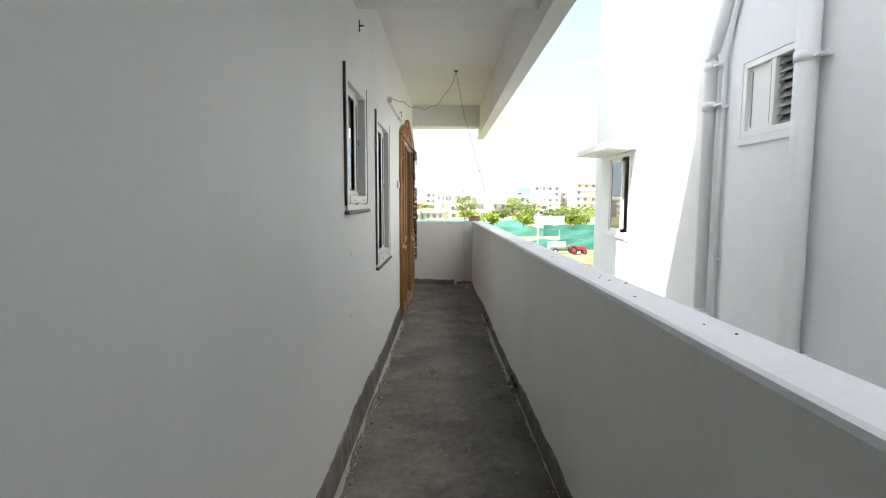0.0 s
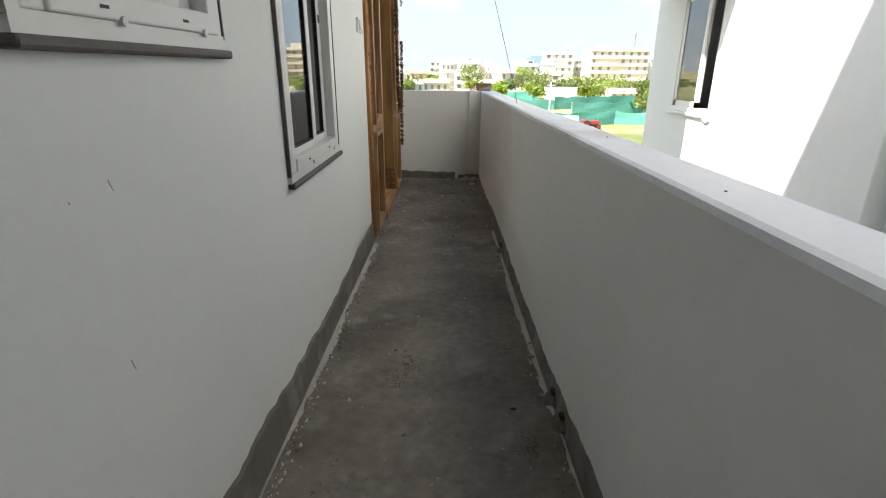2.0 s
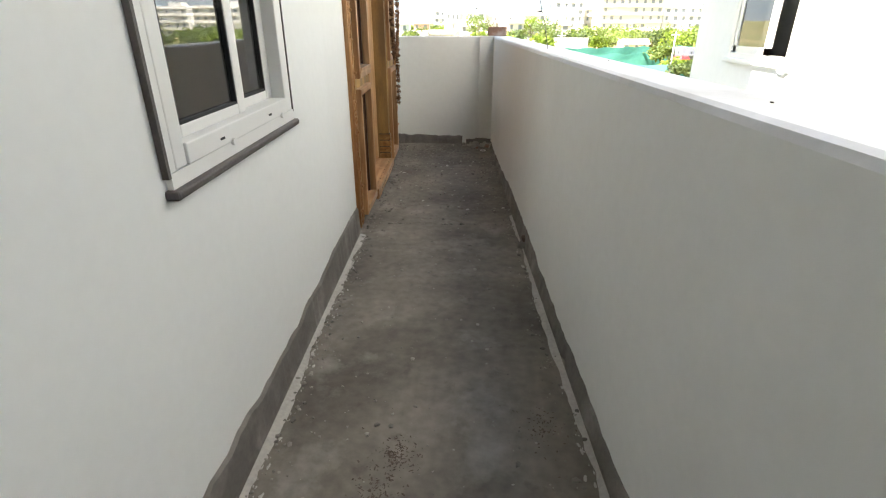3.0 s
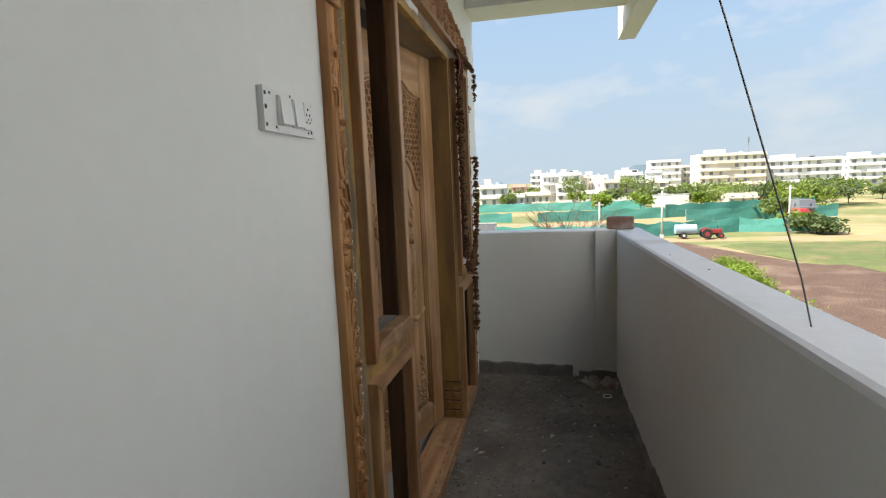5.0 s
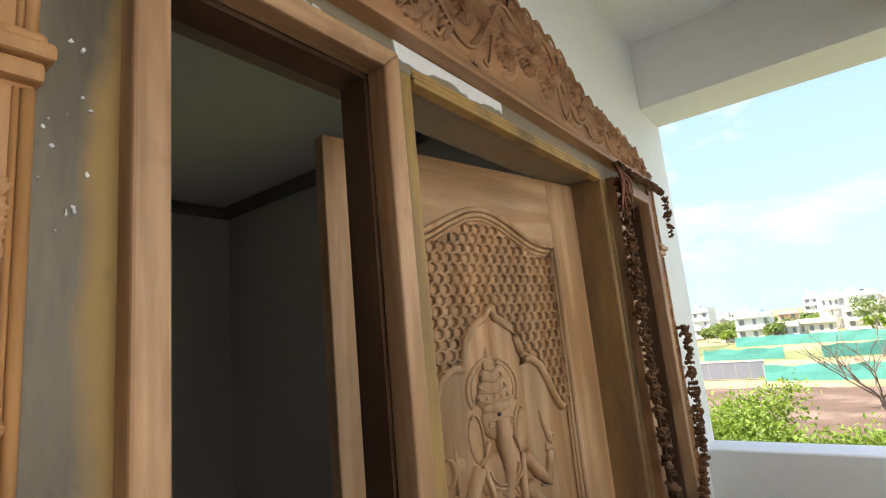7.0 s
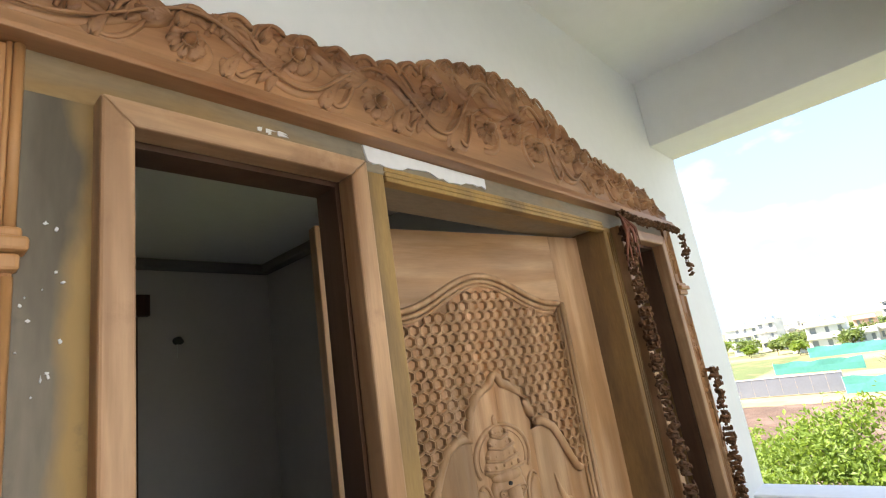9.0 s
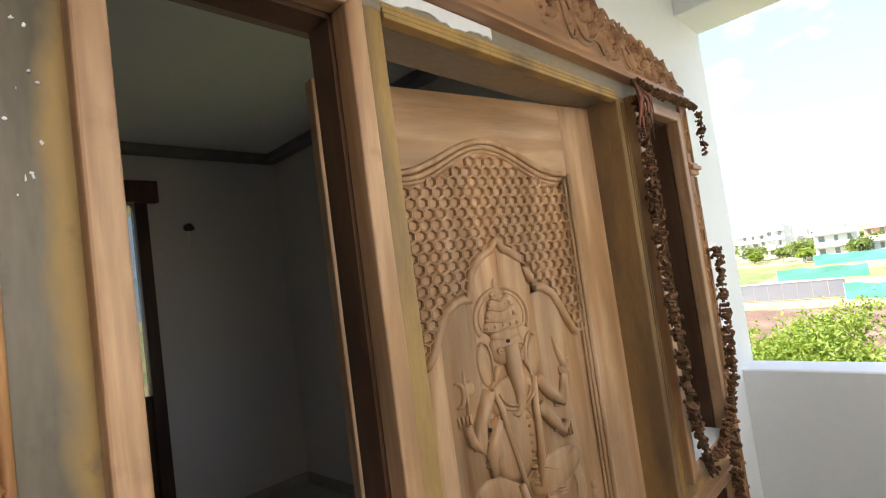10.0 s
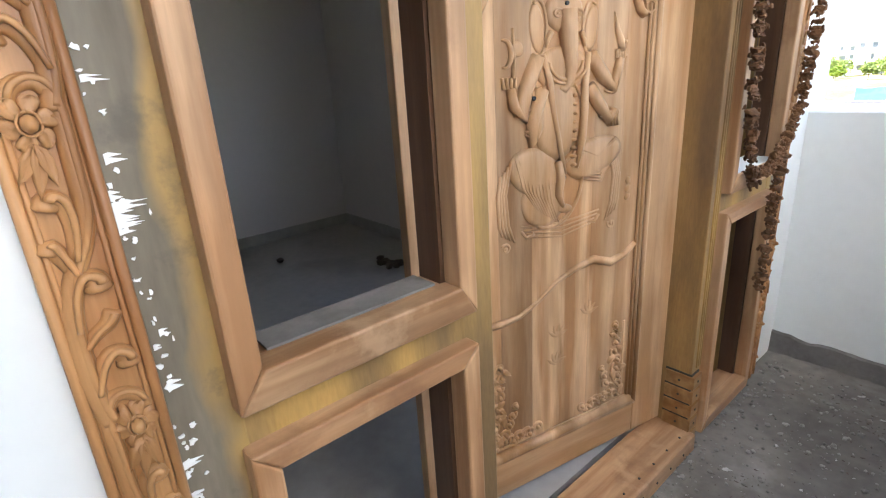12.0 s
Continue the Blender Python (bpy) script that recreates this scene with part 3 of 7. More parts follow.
structure(part("room_floor", box(ROOM_X - 0.2, -0.15, BACK_Y, ROOM_Y, -0.05, 0.05), M_ROOMFLOOR), "dusty grey floor inside the room", "floor")


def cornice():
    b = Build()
    # the shadow gap under the ceiling is put into the strip's dark colour
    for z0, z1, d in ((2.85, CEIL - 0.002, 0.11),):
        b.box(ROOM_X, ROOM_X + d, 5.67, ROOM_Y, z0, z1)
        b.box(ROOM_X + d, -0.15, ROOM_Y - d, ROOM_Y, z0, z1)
    structure(part("cornice", b, M_COVE_SHADE, bevel=0.012), "plain cove strip round the room ceiling, coloured as its shadow gap", "cornice")
    s = Build().box(ROOM_X, ROOM_X + 0.012, 7.37, ROOM_Y, 0.05, 0.14).box(ROOM_X + 0.012, -0.15, ROOM_Y - 0.012, ROOM_Y, 0.05, 0.14)
    structure(part("baseboard", s, M_ROOMFLOOR), "pale tile skirting round the room", "baseboard")


cornice()


def room_window():
    w = structure(thing("window_3", "", "", at=(-1.8, 8.6, 0.86)), "dark framed window with black iron bars", "window")
    x0, x1, z0, z1 = -2.20, -0.95, 0.86, 2.05

    def put(pn, b, mat, lab="", bevel=0.0):
        m = b.mesh(pn)
        m.transform(Matrix.Translation((1.8, -8.6, -0.86)))
        return part(pn, m, mat, w, lab, bevel)
    put("frame", Build().box(x0, x0 + 0.03, 8.60, 8.66, z0, z1).box(x1 - 0.05, x1, 8.60, 8.66, z0, z1).box(x0, x1, 8.60, 8.66, z1 - 0.05, z1).box(x0, x1, 8.60, 8.66, z0, z0 + 0.05), M_BLACKIRON)
    put("sill", box(x0 - 0.04, x1 + 0.04, ROOM_Y - 0.03, 8.60, z0 - 0.03, z0 + 0.003), M_BLACKIRON, "dark stone inner sill")
    for i in range(9):
        zz = z0 + 0.14 + i * 0.125
        put("bar", Build().tube([(x0 + 0.04, 8.63, zz), (x1 - 0.04, 8.63, zz)], 0.006, 6), M_BLACKIRON)
    for i in range(6):
        xx = x0 + 0.16 + i * 0.17
        put("bar", Build().tube([(xx, 8.64, z0 + 0.04), (xx, 8.64, z1 - 0.04)], 0.006, 6), M_BLACKIRON)


room_window()


def inner_door():
    """The dark balcony door in the far wall of the room."""
    w = structure(thing("door_2", "", "", at=(ROOM_X, 6.88, 0.05)), "dark stained glazed door in a heavy dark frame", "door")

    def put(pn, b, mat, lab="", bevel=0.003):
        m = b.mesh(pn)
        m.transform(Matrix.Translation((-ROOM_X, -6.88, -0.05)))
        return part(pn, m, mat, w, lab, bevel)
    X = ROOM_X
    put("frame_post", box(X - 0.1, X + 0.012, 7.285, 7.37, 0.05, 2.49), M_DARKWOOD)
    put("frame_post", box(X - 0.1, X + 0.04, 6.39, 6.51, 0.05, 2.49), M_DARKWOOD)
    put("frame_head", box(X - 0.1, X + 0.06, 6.32, 7.44, 2.49, 2.65), M_DARKWOOD)
    put("bottom_panel", box(X - 0.07, X - 0.03, 6.51, 7.285, 0.05, 0.98), M_DARKWOOD)
    put("rail", box(X - 0.08, X - 0.01, 6.51, 7.285, 0.98, 1.08), M_DARKWOOD)
    g = put("pane", box(X - 0.055, X - 0.045, 6.51, 7.285, 1.08, 2.49), M_GLASS, "clear glass pane")
    g.visible_shadow = False


inner_door()
lamp = thing("lamp_holder", "small dark bulb holder on the room wall", "lamp holder", at=(ROOM_X, 7.64, 2.30))
part("holder", Build().tube([(0, 0, 0), (0.05, 0, 0), (0.09, 0, -0.02)], [0.03, 0.028, 0.022], 10), M_DARK, lamp)
part("wire_tail", Build().tube([(0.01, 0, -0.02), (0.012, 0.004, -0.08), (0.01, 0, -0.13)], 0.004, 6), M_SWITCH, lamp)


# ---- the carved door frame ----
YA, YB = 6.122, 8.300       # outer edges of the side boards
YC = (YA + YB) / 2
FACE = 0.015                # front of the stained frame
LEFT_SASH = (6.270, 6.682)
OPEN = (6.748, 7.683)
frame_thing = thing("carved_door_frame", "teak door frame with carved side boards, pediment and two open side lights", "door frame", at=(0, YC, 0))


def lowered(m, k):
    """Brings what stands above the lock rail down to the true head height."""
    for v in m.vertices:
        if v.co.z > 1.1:
            v.co.z = 1.1 + (v.co.z - 1.1) * k
    return m


def fpart(name, b, mat, parent=frame_thing, label="", bevel=0.0, smooth=False):
    m = lowered(b.mesh(name, smooth), 0.96)
    m.transform(Matrix.Translation((0, -YC, 0)))
    return part(name, m, mat, parent, label, bevel)


def mir(y):
    return 2 * YC - y


def stained_frame():
    z0 = 0.02
    for lo, hi in ((YA + 0.06, LEFT_SASH[0] + 0.012), (mir(LEFT_SASH[0]) - 0.012, mir(YA) - 0.06)):
        fpart("jamb", box(-0.14, FACE, lo, hi, z0, 2.235), M_FILLER, label="stained jamb with grey filler smears", bevel=0.003)
    for lo, hi in ((LEFT_SASH[1] - 0.012, OPEN[0]), (OPEN[1], mir(LEFT_SASH[1]) + 0.012)):
        post = fpart("mullion", box(-0.055 if hi < YC else -0.10, FACE, lo, hi, z0, 2.235), M_OCHRE if hi < YC else M_POST, label="ochre stained post", bevel=0.003)
        r = Build()
        for k in range(3):
            yy = hi - 0.014 * (k + 0.7) if lo > YC else lo + 0.014 * (k + 0.7)
            r.box(FACE - 0.002, FACE + 0.004, yy - 0.004, yy + 0.004, 0.32, 2.15)
        if lo > YC:
            fpart("bead", r, M_OCHRE, post, bevel=0.002)
    fpart("head", box(-0.14, FACE + 0.001, YA + 0.06, mir(YA) - 0.06, 2.165, 2.24), M_HEADFILL, label="stained head board with white putty", bevel=0.003)
    rb = Build()
    for k in range(3):
        rb.box(FACE - 0.02, FACE + 0.007 - 0.002 * k, OPEN[0], OPEN[1], 2.150 + 0.012 * k, 2.160 + 0.012 * k)
    fpart("head_moulding", rb, M_OCHRE, bevel=0.002)
    fpart("transom", box(-0.053, FACE - 0.001, LEFT_SASH[0] - 0.002, LEFT_SASH[1] + 0.002, 0.830, 0.950), M_OCHRE)
    fpart("transom", box(-0.053, FACE - 0.001, mir(LEFT_SASH[1]) - 0.002, mir(LEFT_SASH[0]) + 0.002, 0.830, 0.950), M_OCHRE)
    fpart("threshold", box(-0.115, 0.05, OPEN[0] - 0.01, OPEN[1] + 0.005, -0.01, 0.085), M_TEAK_H, label="worn teak threshold with nail holes", bevel=0.006)
    nails = Build()
    for k in range(10):
        y = OPEN[0] + 0.06 + k * 0.088
        nails.tube([(0.05, y, 0.05), (0.0525, y, 0.05)], 0.004, 6)
        nails.tube([(0.02, y + 0.03, 0.084), (0.02, y + 0.03, 0.087)], 0.004, 6)
    fpart("nail", nails, M_DARK)
    # notched foot of the right post
    foot = fpart("post_foot", box(-0.07, FACE + 0.004, OPEN[1] - 0.003, mir(LEFT_SASH[1]) - 0.006, 0.02, 0.306), M_DARK, label="notched dark-jointed foot of the post")
    for k in range(5):
        fpart("foot_block", box(-0.07, FACE + 0.013, OPEN[1] - 0.007, mir(LEFT_SASH[1]) - 0.002, 0.026 + k * 0.056, 0.0755 + k * 0.056), M_FOOT, foot, bevel=0.004)
        zz = 0.051 + k * 0.056
        fpart("peg_hole", Build().tube([(FACE + 0.010, OPEN[1] + 0.026, zz), (FACE + 0.0148, OPEN[1] + 0.026, zz)], 0.004, 8).tube([(-0.02, OPEN[1] - 0.005, zz), (-0.02, OPEN[1] - 0.0088, zz)], 0.004, 8), M_DARK, foot)


stained_frame()


def casing(lo, hi, z0, z1, w=0.038, deep=0.004, front=0.047):
    """A mitred teak casing round one side light."""
    outer = [(lo, z0), (hi, z0), (hi, z1), (lo, z1)]
    inner = [(lo + w, z0 + w * 1.5), (hi - w, z0 + w * 1.5), (hi - w, z1 - w), (lo + w, z1 - w)]
    sash = None
    for k in range(4):
        j = (k + 1) % 4
        b = Build()
        ring = [outer[k], outer[j], inner[j], inner[k]]
        fr = [front, front, front + (0.006 if k == 0 else 0), front + (0.006 if k == 0 else 0)]
        b.add([(deep, y, z) for y, z in ring] + [(f, y, z) for f, (y, z) in zip(fr, ring)], [(3, 2, 1, 0), (4, 5, 6, 7), (0, 1, 5, 4), (1, 2, 6, 5), (2, 3, 7, 6), (3, 0, 4, 7)])
        nm = ("bottom_rail", "stile", "top_rail", "stile")[k]
        if sash is None:
            sash = fpart("side_light_casing", b, M_TEAK_H, bevel=0.004, label="planed teak casing round an unglazed side light")
        else:
            fpart(nm, b, M_TEAK if nm == "stile" else M_TEAK_H, sash, bevel=0.004)
    # the rebate behind the casing is a much darker brown than its front
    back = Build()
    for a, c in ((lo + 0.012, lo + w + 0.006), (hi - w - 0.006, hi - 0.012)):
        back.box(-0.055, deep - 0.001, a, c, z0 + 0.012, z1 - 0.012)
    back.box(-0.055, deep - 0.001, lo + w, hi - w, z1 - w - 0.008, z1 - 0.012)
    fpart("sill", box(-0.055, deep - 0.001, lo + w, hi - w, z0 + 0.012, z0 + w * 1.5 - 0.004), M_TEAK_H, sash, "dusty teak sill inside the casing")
    fpart("rebate", back, M_DARKTEAK, sash, "dark brown inner rebate of the casing")
    return sash


for lo, hi in (LEFT_SASH, (mir(LEFT_SASH[1]), mir(LEFT_SASH[0]))):
    if lo < YC:
        fpart("dust_film", box(-0.052, 0.006, lo + 0.06, hi - 0.06, 0.9705, 0.9745), M_CEMENT, label="grey cement dust on the inner sill")
    else:
        # plaster dust; the sky-lit top of the sill is put into its white too
        fpart("dust_film", box(-0.05, 0.044, lo + 0.042, hi - 0.05, 0.9705, 0.9745), M_PUTTY, label="pale plaster dust and sky light on the sill, both in its white")
    casing(lo, hi, 0.914, 2.170)
    casing(lo, hi, 0.055, 0.853)


# ---- carving ----
class Carver:
    """Carved relief on a plane: s and t run in the plane, h stands out of it."""

    def __init__(self, o, es, et, en, round_=0.95):
        self.round_ = round_
        self.o, self.es, self.et, self.en = Vector(o), Vector(es), Vector(et), Vector(en)
        self.b = Build()

    def at(self, s, t, h=0.0):
        return self.o + self.es * s + self.et * t + self.en * h

    def vein(self, pts, r, flat=0.7, n=7, h=0.0):
        self.b.tube([self.at(s, t, h) for s, t in pts], r, n, flat, self.en)

    def hook(self, pts, r0, r1):
        """A carved leaf that widens from its root to a rounded, curled tip, with a groove beside its spine."""
        n = len(pts) - 1
        fine = []
        for k in range(n * 4 + 1):
            i, f = min(n - 1, k // 4), (k - 4 * min(n - 1, k // 4)) / 4
            p = [pts[max(0, min(n, j))] for j in (i - 1, i, i + 1, i + 2)]
            fine.append(tuple(0.5 * (2 * p[1][a] + (p[2][a] - p[0][a]) * f + (2 * p[0][a] - 5 * p[1][a] + 4 * p[2][a] - p[3][a]) * f * f
                                     + (3 * p[1][a] - p[0][a] - 3 * p[2][a] + p[3][a]) * f ** 3) for a in (0, 1)))
        m = len(fine) - 1
        rad = [(r0 + (r1 - r0) * (k / m) ** 1.3) * (1 if k < m else 0.75) for k in range(m + 1)]
        self.vein(fine, rad, self.round_, 8)
        self.vein([(a + 0.35 * r, b + 0.35 * r) for (a, b), r in zip(fine[:-2], rad)], [r * 0.42 for r in rad[:-2]], self.round_, 6, r1 * 0.62 * self.round_)

    def leaf(self, s, t, ang, length, width, h=0.0, thick=0.010, rounded=False):
        """A leaf with a ridge, from its root at (s, t)."""
        ca, sa = math.cos(ang), math.sin(ang)
        prof = ((0, 0.12), (0.2, 0.75), (0.45, 1.0), (0.7, 0.72), (0.88, 0.35), (1, 0.02))
        if rounded:
            prof = ((0, 0.15), (0.25, 0.55), (0.5, 0.85), (0.75, 1.0), (0.92, 0.78), (1, 0.3))
        vs, fs = [], []
        for k, (d, w) in enumerate(prof):
            bend = 0.18 * length * d * d
            for q, hh in ((-1, -0.004), (-0.72, thick * 0.8), (-0.1, thick * 0.3), (0.55, thick), (1, -0.004)):
                a, c = d * length, q * w * width / 2 + bend
                vs.append(self.at(s + a * ca - c * sa, t + a * sa + c * ca, h + hh * (1 - 0.4 * d)))
        for k in range(len(prof) - 1):
            for q in range(4):
                fs.append((k * 5 + q, k * 5 + q + 1, (k + 1) * 5 + q + 1, (k + 1) * 5 + q))
        self.b.add(vs, fs)

    def scroll(self, s, t, r, turn, hand=1, wraps=1.35, w=0.006):
        """A spiral volute whose eye lies at (s, t)."""
        pts, rad = [], []
        n = int(18 * wraps)
        for k in range(n + 1):
            q = k / n
            a = turn + hand * q * wraps * 2 * math.pi
            d = r * (1 - 0.86 * q)
            pts.append((s + d * math.cos(a), t + d * math.sin(a)))
            rad.append(w * (1.0 - 0.35 * q))
        self.vein(pts, rad)
        self.b.blob(self.at(s, t, 0.002), (w * 1.3, w * 1.3, w), Matrix((self.es, self.et, self.en)).transposed(), 4, 8)

    def flower(self, s, t, r, petals=6, thick=0.007):
        m0 = Matrix((self.es, self.et, self.en)).transposed()
        for k in range(petals):
            a = 2 * math.pi * (k + 0.3) / petals
            self.leaf(s + 0.2 * r * math.cos(a), t + 0.2 * r * math.sin(a), a - 0.12, 0.8 * r, 5.4 * r / petals, 0.0015 * (k % 2), thick, True)
        self.b.blob(self.at(s, t, thick * 0.7), (0.34 * r, 0.34 * r, thick * 0.9), m0, 6, 12)
        self.b.tube([self.at(s + 0.42 * r * math.cos(0.35 * k), t + 0.42 * r * math.sin(0.35 * k), thick * 0.8) for k in range(19)], 0.06 * r, 5)


def side_board(y0, y1, seed):
    """One carved upright board: beads at its edges, a vine with flowers, a rosette and a cap."""
    board = fpart("side_board", box(-0.004, 0.020, y0, y1, 0.02, 2.222), M_CARVE, label="carved teak side board with vine and flowers", bevel=0.004)
    beads = Build()
    for yy, r in ((y0 + 0.005, 0.006), (y0 + 0.0135, 0.0032), (y1 - 0.005, 0.006), (y1 - 0.0135, 0.0032)):
        beads.tube([(0.020, yy, 0.022), (0.020, yy, 1.93)], r, 8)
        beads.tube([(0.020, yy, 1.985), (0.020, yy, 2.222)], r, 8)
    fpart("edge_bead", beads, M_CARVE, board, smooth=True)
    c = Carver((0.019, (y0 + y1) / 2, 0), (0, 0, 1), (0, 0.80, 0), (1.5, 0, 0))
    P = 0.335
    h = -1 if seed < 1 else 1
    m0 = Matrix((c.es, c.et, c.en)).transposed()
    for i in range(5):
        zc = 1.627 - P * i
        h = -h

        def q(*pts):
            return [(zc + a, b * h) for a, b in pts if zc + a > 0.03]
        # the stem arches over the flower, runs down one side and crosses to the other
        run = q((0.012, 0.026), (0.030, 0.018), (0.038, 0.002), (0.034, -0.014), (0.016, -0.022), (-0.04, -0.022), (-0.09, -0.020), (-0.125, -0.008), (-0.16, 0.012), (-0.20, 0.024),
                (-0.25, 0.027), (-0.30, 0.024), (-0.325, 0.018))
        if len(run) > 3:
            c.hook(run[::-1], 0.0112, 0.0082)
        if zc > 0.09:
            c.flower(zc, 0.008 * h, 0.027, 6, 0.012)
            for ang in (-0.42, 0.0, 0.42):
                c.leaf(zc - 0.018, 0.009 * h, math.pi + ang, 0.044 + 0.010 * (ang == 0), 0.020, 0.001, 0.012)
        for pts, r1 in (((((-0.140, 0.004), (-0.105, -0.003), (-0.080, 0.0), (-0.073, 0.012), (-0.084, 0.018))), 0.0085),
                        (((-0.155, 0.008), (-0.135, 0.016), (-0.120, 0.024), (-0.128, 0.029)), 0.0075),
                        (((-0.215, 0.024), (-0.180, 0.018), (-0.160, 0.006), (-0.163, -0.009), (-0.176, -0.012)), 0.0095),
                        (((-0.290, 0.024), (-0.262, 0.012), (-0.248, -0.004), (-0.254, -0.018), (-0.267, -0.020)), 0.0085),
                        (((-0.235, 0.022), (-0.222, 0.006), (-0.214, -0.010), (-0.200, -0.020)), 0.0065)):
            w = q(*pts)
            if len(w) == len(pts):
                c.hook(w, 0.0070, r1 * 1.6)
    # arched head of the vine field, a pair of curled leaves, and the tall rosette above
    lobes = [(1.726, -0.012), (1.738, -0.014), (1.742, -0.002), (1.732, 0.008), (1.734, 0.018), (1.722, 0.028), (1.69, 0.031), (1.62, 0.031)]
    c.vein(lobes, 0.0032, 1.1)
    c.hook([(1.655, -0.014), (1.682, -0.004), (1.706, -0.008), (1.715, -0.020), (1.706, -0.026)], 0.0065, 0.0115)
    c.hook([(1.672, -0.006), (1.695, 0.003), (1.710, 0.013), (1.706, 0.023)], 0.006, 0.010)
    c.b.blob(c.at(1.807, 0, -0.002), (0.047, 0.027, 0.0055), m0, 6, 20)
    for k in range(14):
        a = 2 * math.pi * k / 14 + 0.2
        c.leaf(1.807 + 0.005 * math.cos(a), 0.005 * math.sin(a), a - 0.06, 0.051 - 0.026 * math.sin(a) ** 2, 0.020, 0.0006 * (k % 2), 0.0048, True)
    c.b.blob(c.at(1.807, 0, 0.004), (0.009, 0.008, 0.007), m0, 6, 12)
    c.b.tube([c.at(1.672, 0.013, 0.0), c.at(1.672, 0.013, 0.0022)], 0.0035, 8)
    # upper block
    c.flower(2.105, 0.0, 0.026, 8)
    c.leaf(2.13, 0, 0, 0.06, 0.025)
    c.leaf(2.08, 0, math.pi, 0.055, 0.025)
    fpart("vine_carving", c.b, M_CARVE, board, "vine, leaf and flower carving", smooth=True)
    cap = Build().box(0.0, 0.034, y0 - 0.004, y1 + 0.004, 1.935, 1.955).box(0.0, 0.044, y0 - 0.010, y1 + 0.010, 1.955, 1.972).box(0.0, 0.034, y0 - 0.005, y1 + 0.005, 1.972, 1.985)
    capob = fpart("cap", cap, M_CARVE, board, "moulded cap block", bevel=0.004)
    return capob


side_board(YA, YA + 0.077, 0.6)
side_board(YB - 0.077, YB, 2.2)


PED = ((0.0, 2.575), (0.10, 2.568), (0.22, 2.538), (0.34, 2.482), (0.46, 2.435), (0.57, 2.422), (0.66, 2.418), (0.80, 2.392), (0.92, 2.355), (1.02, 2.318), (1.085, 2.29))


def ped_top(d):
    d = abs(d)
    for (a, za), (c, zc) in zip(PED, PED[1:]):
        if d <= c:
            return za + (zc - za) * (d - a) / (c - a)
    return PED[-1][1]


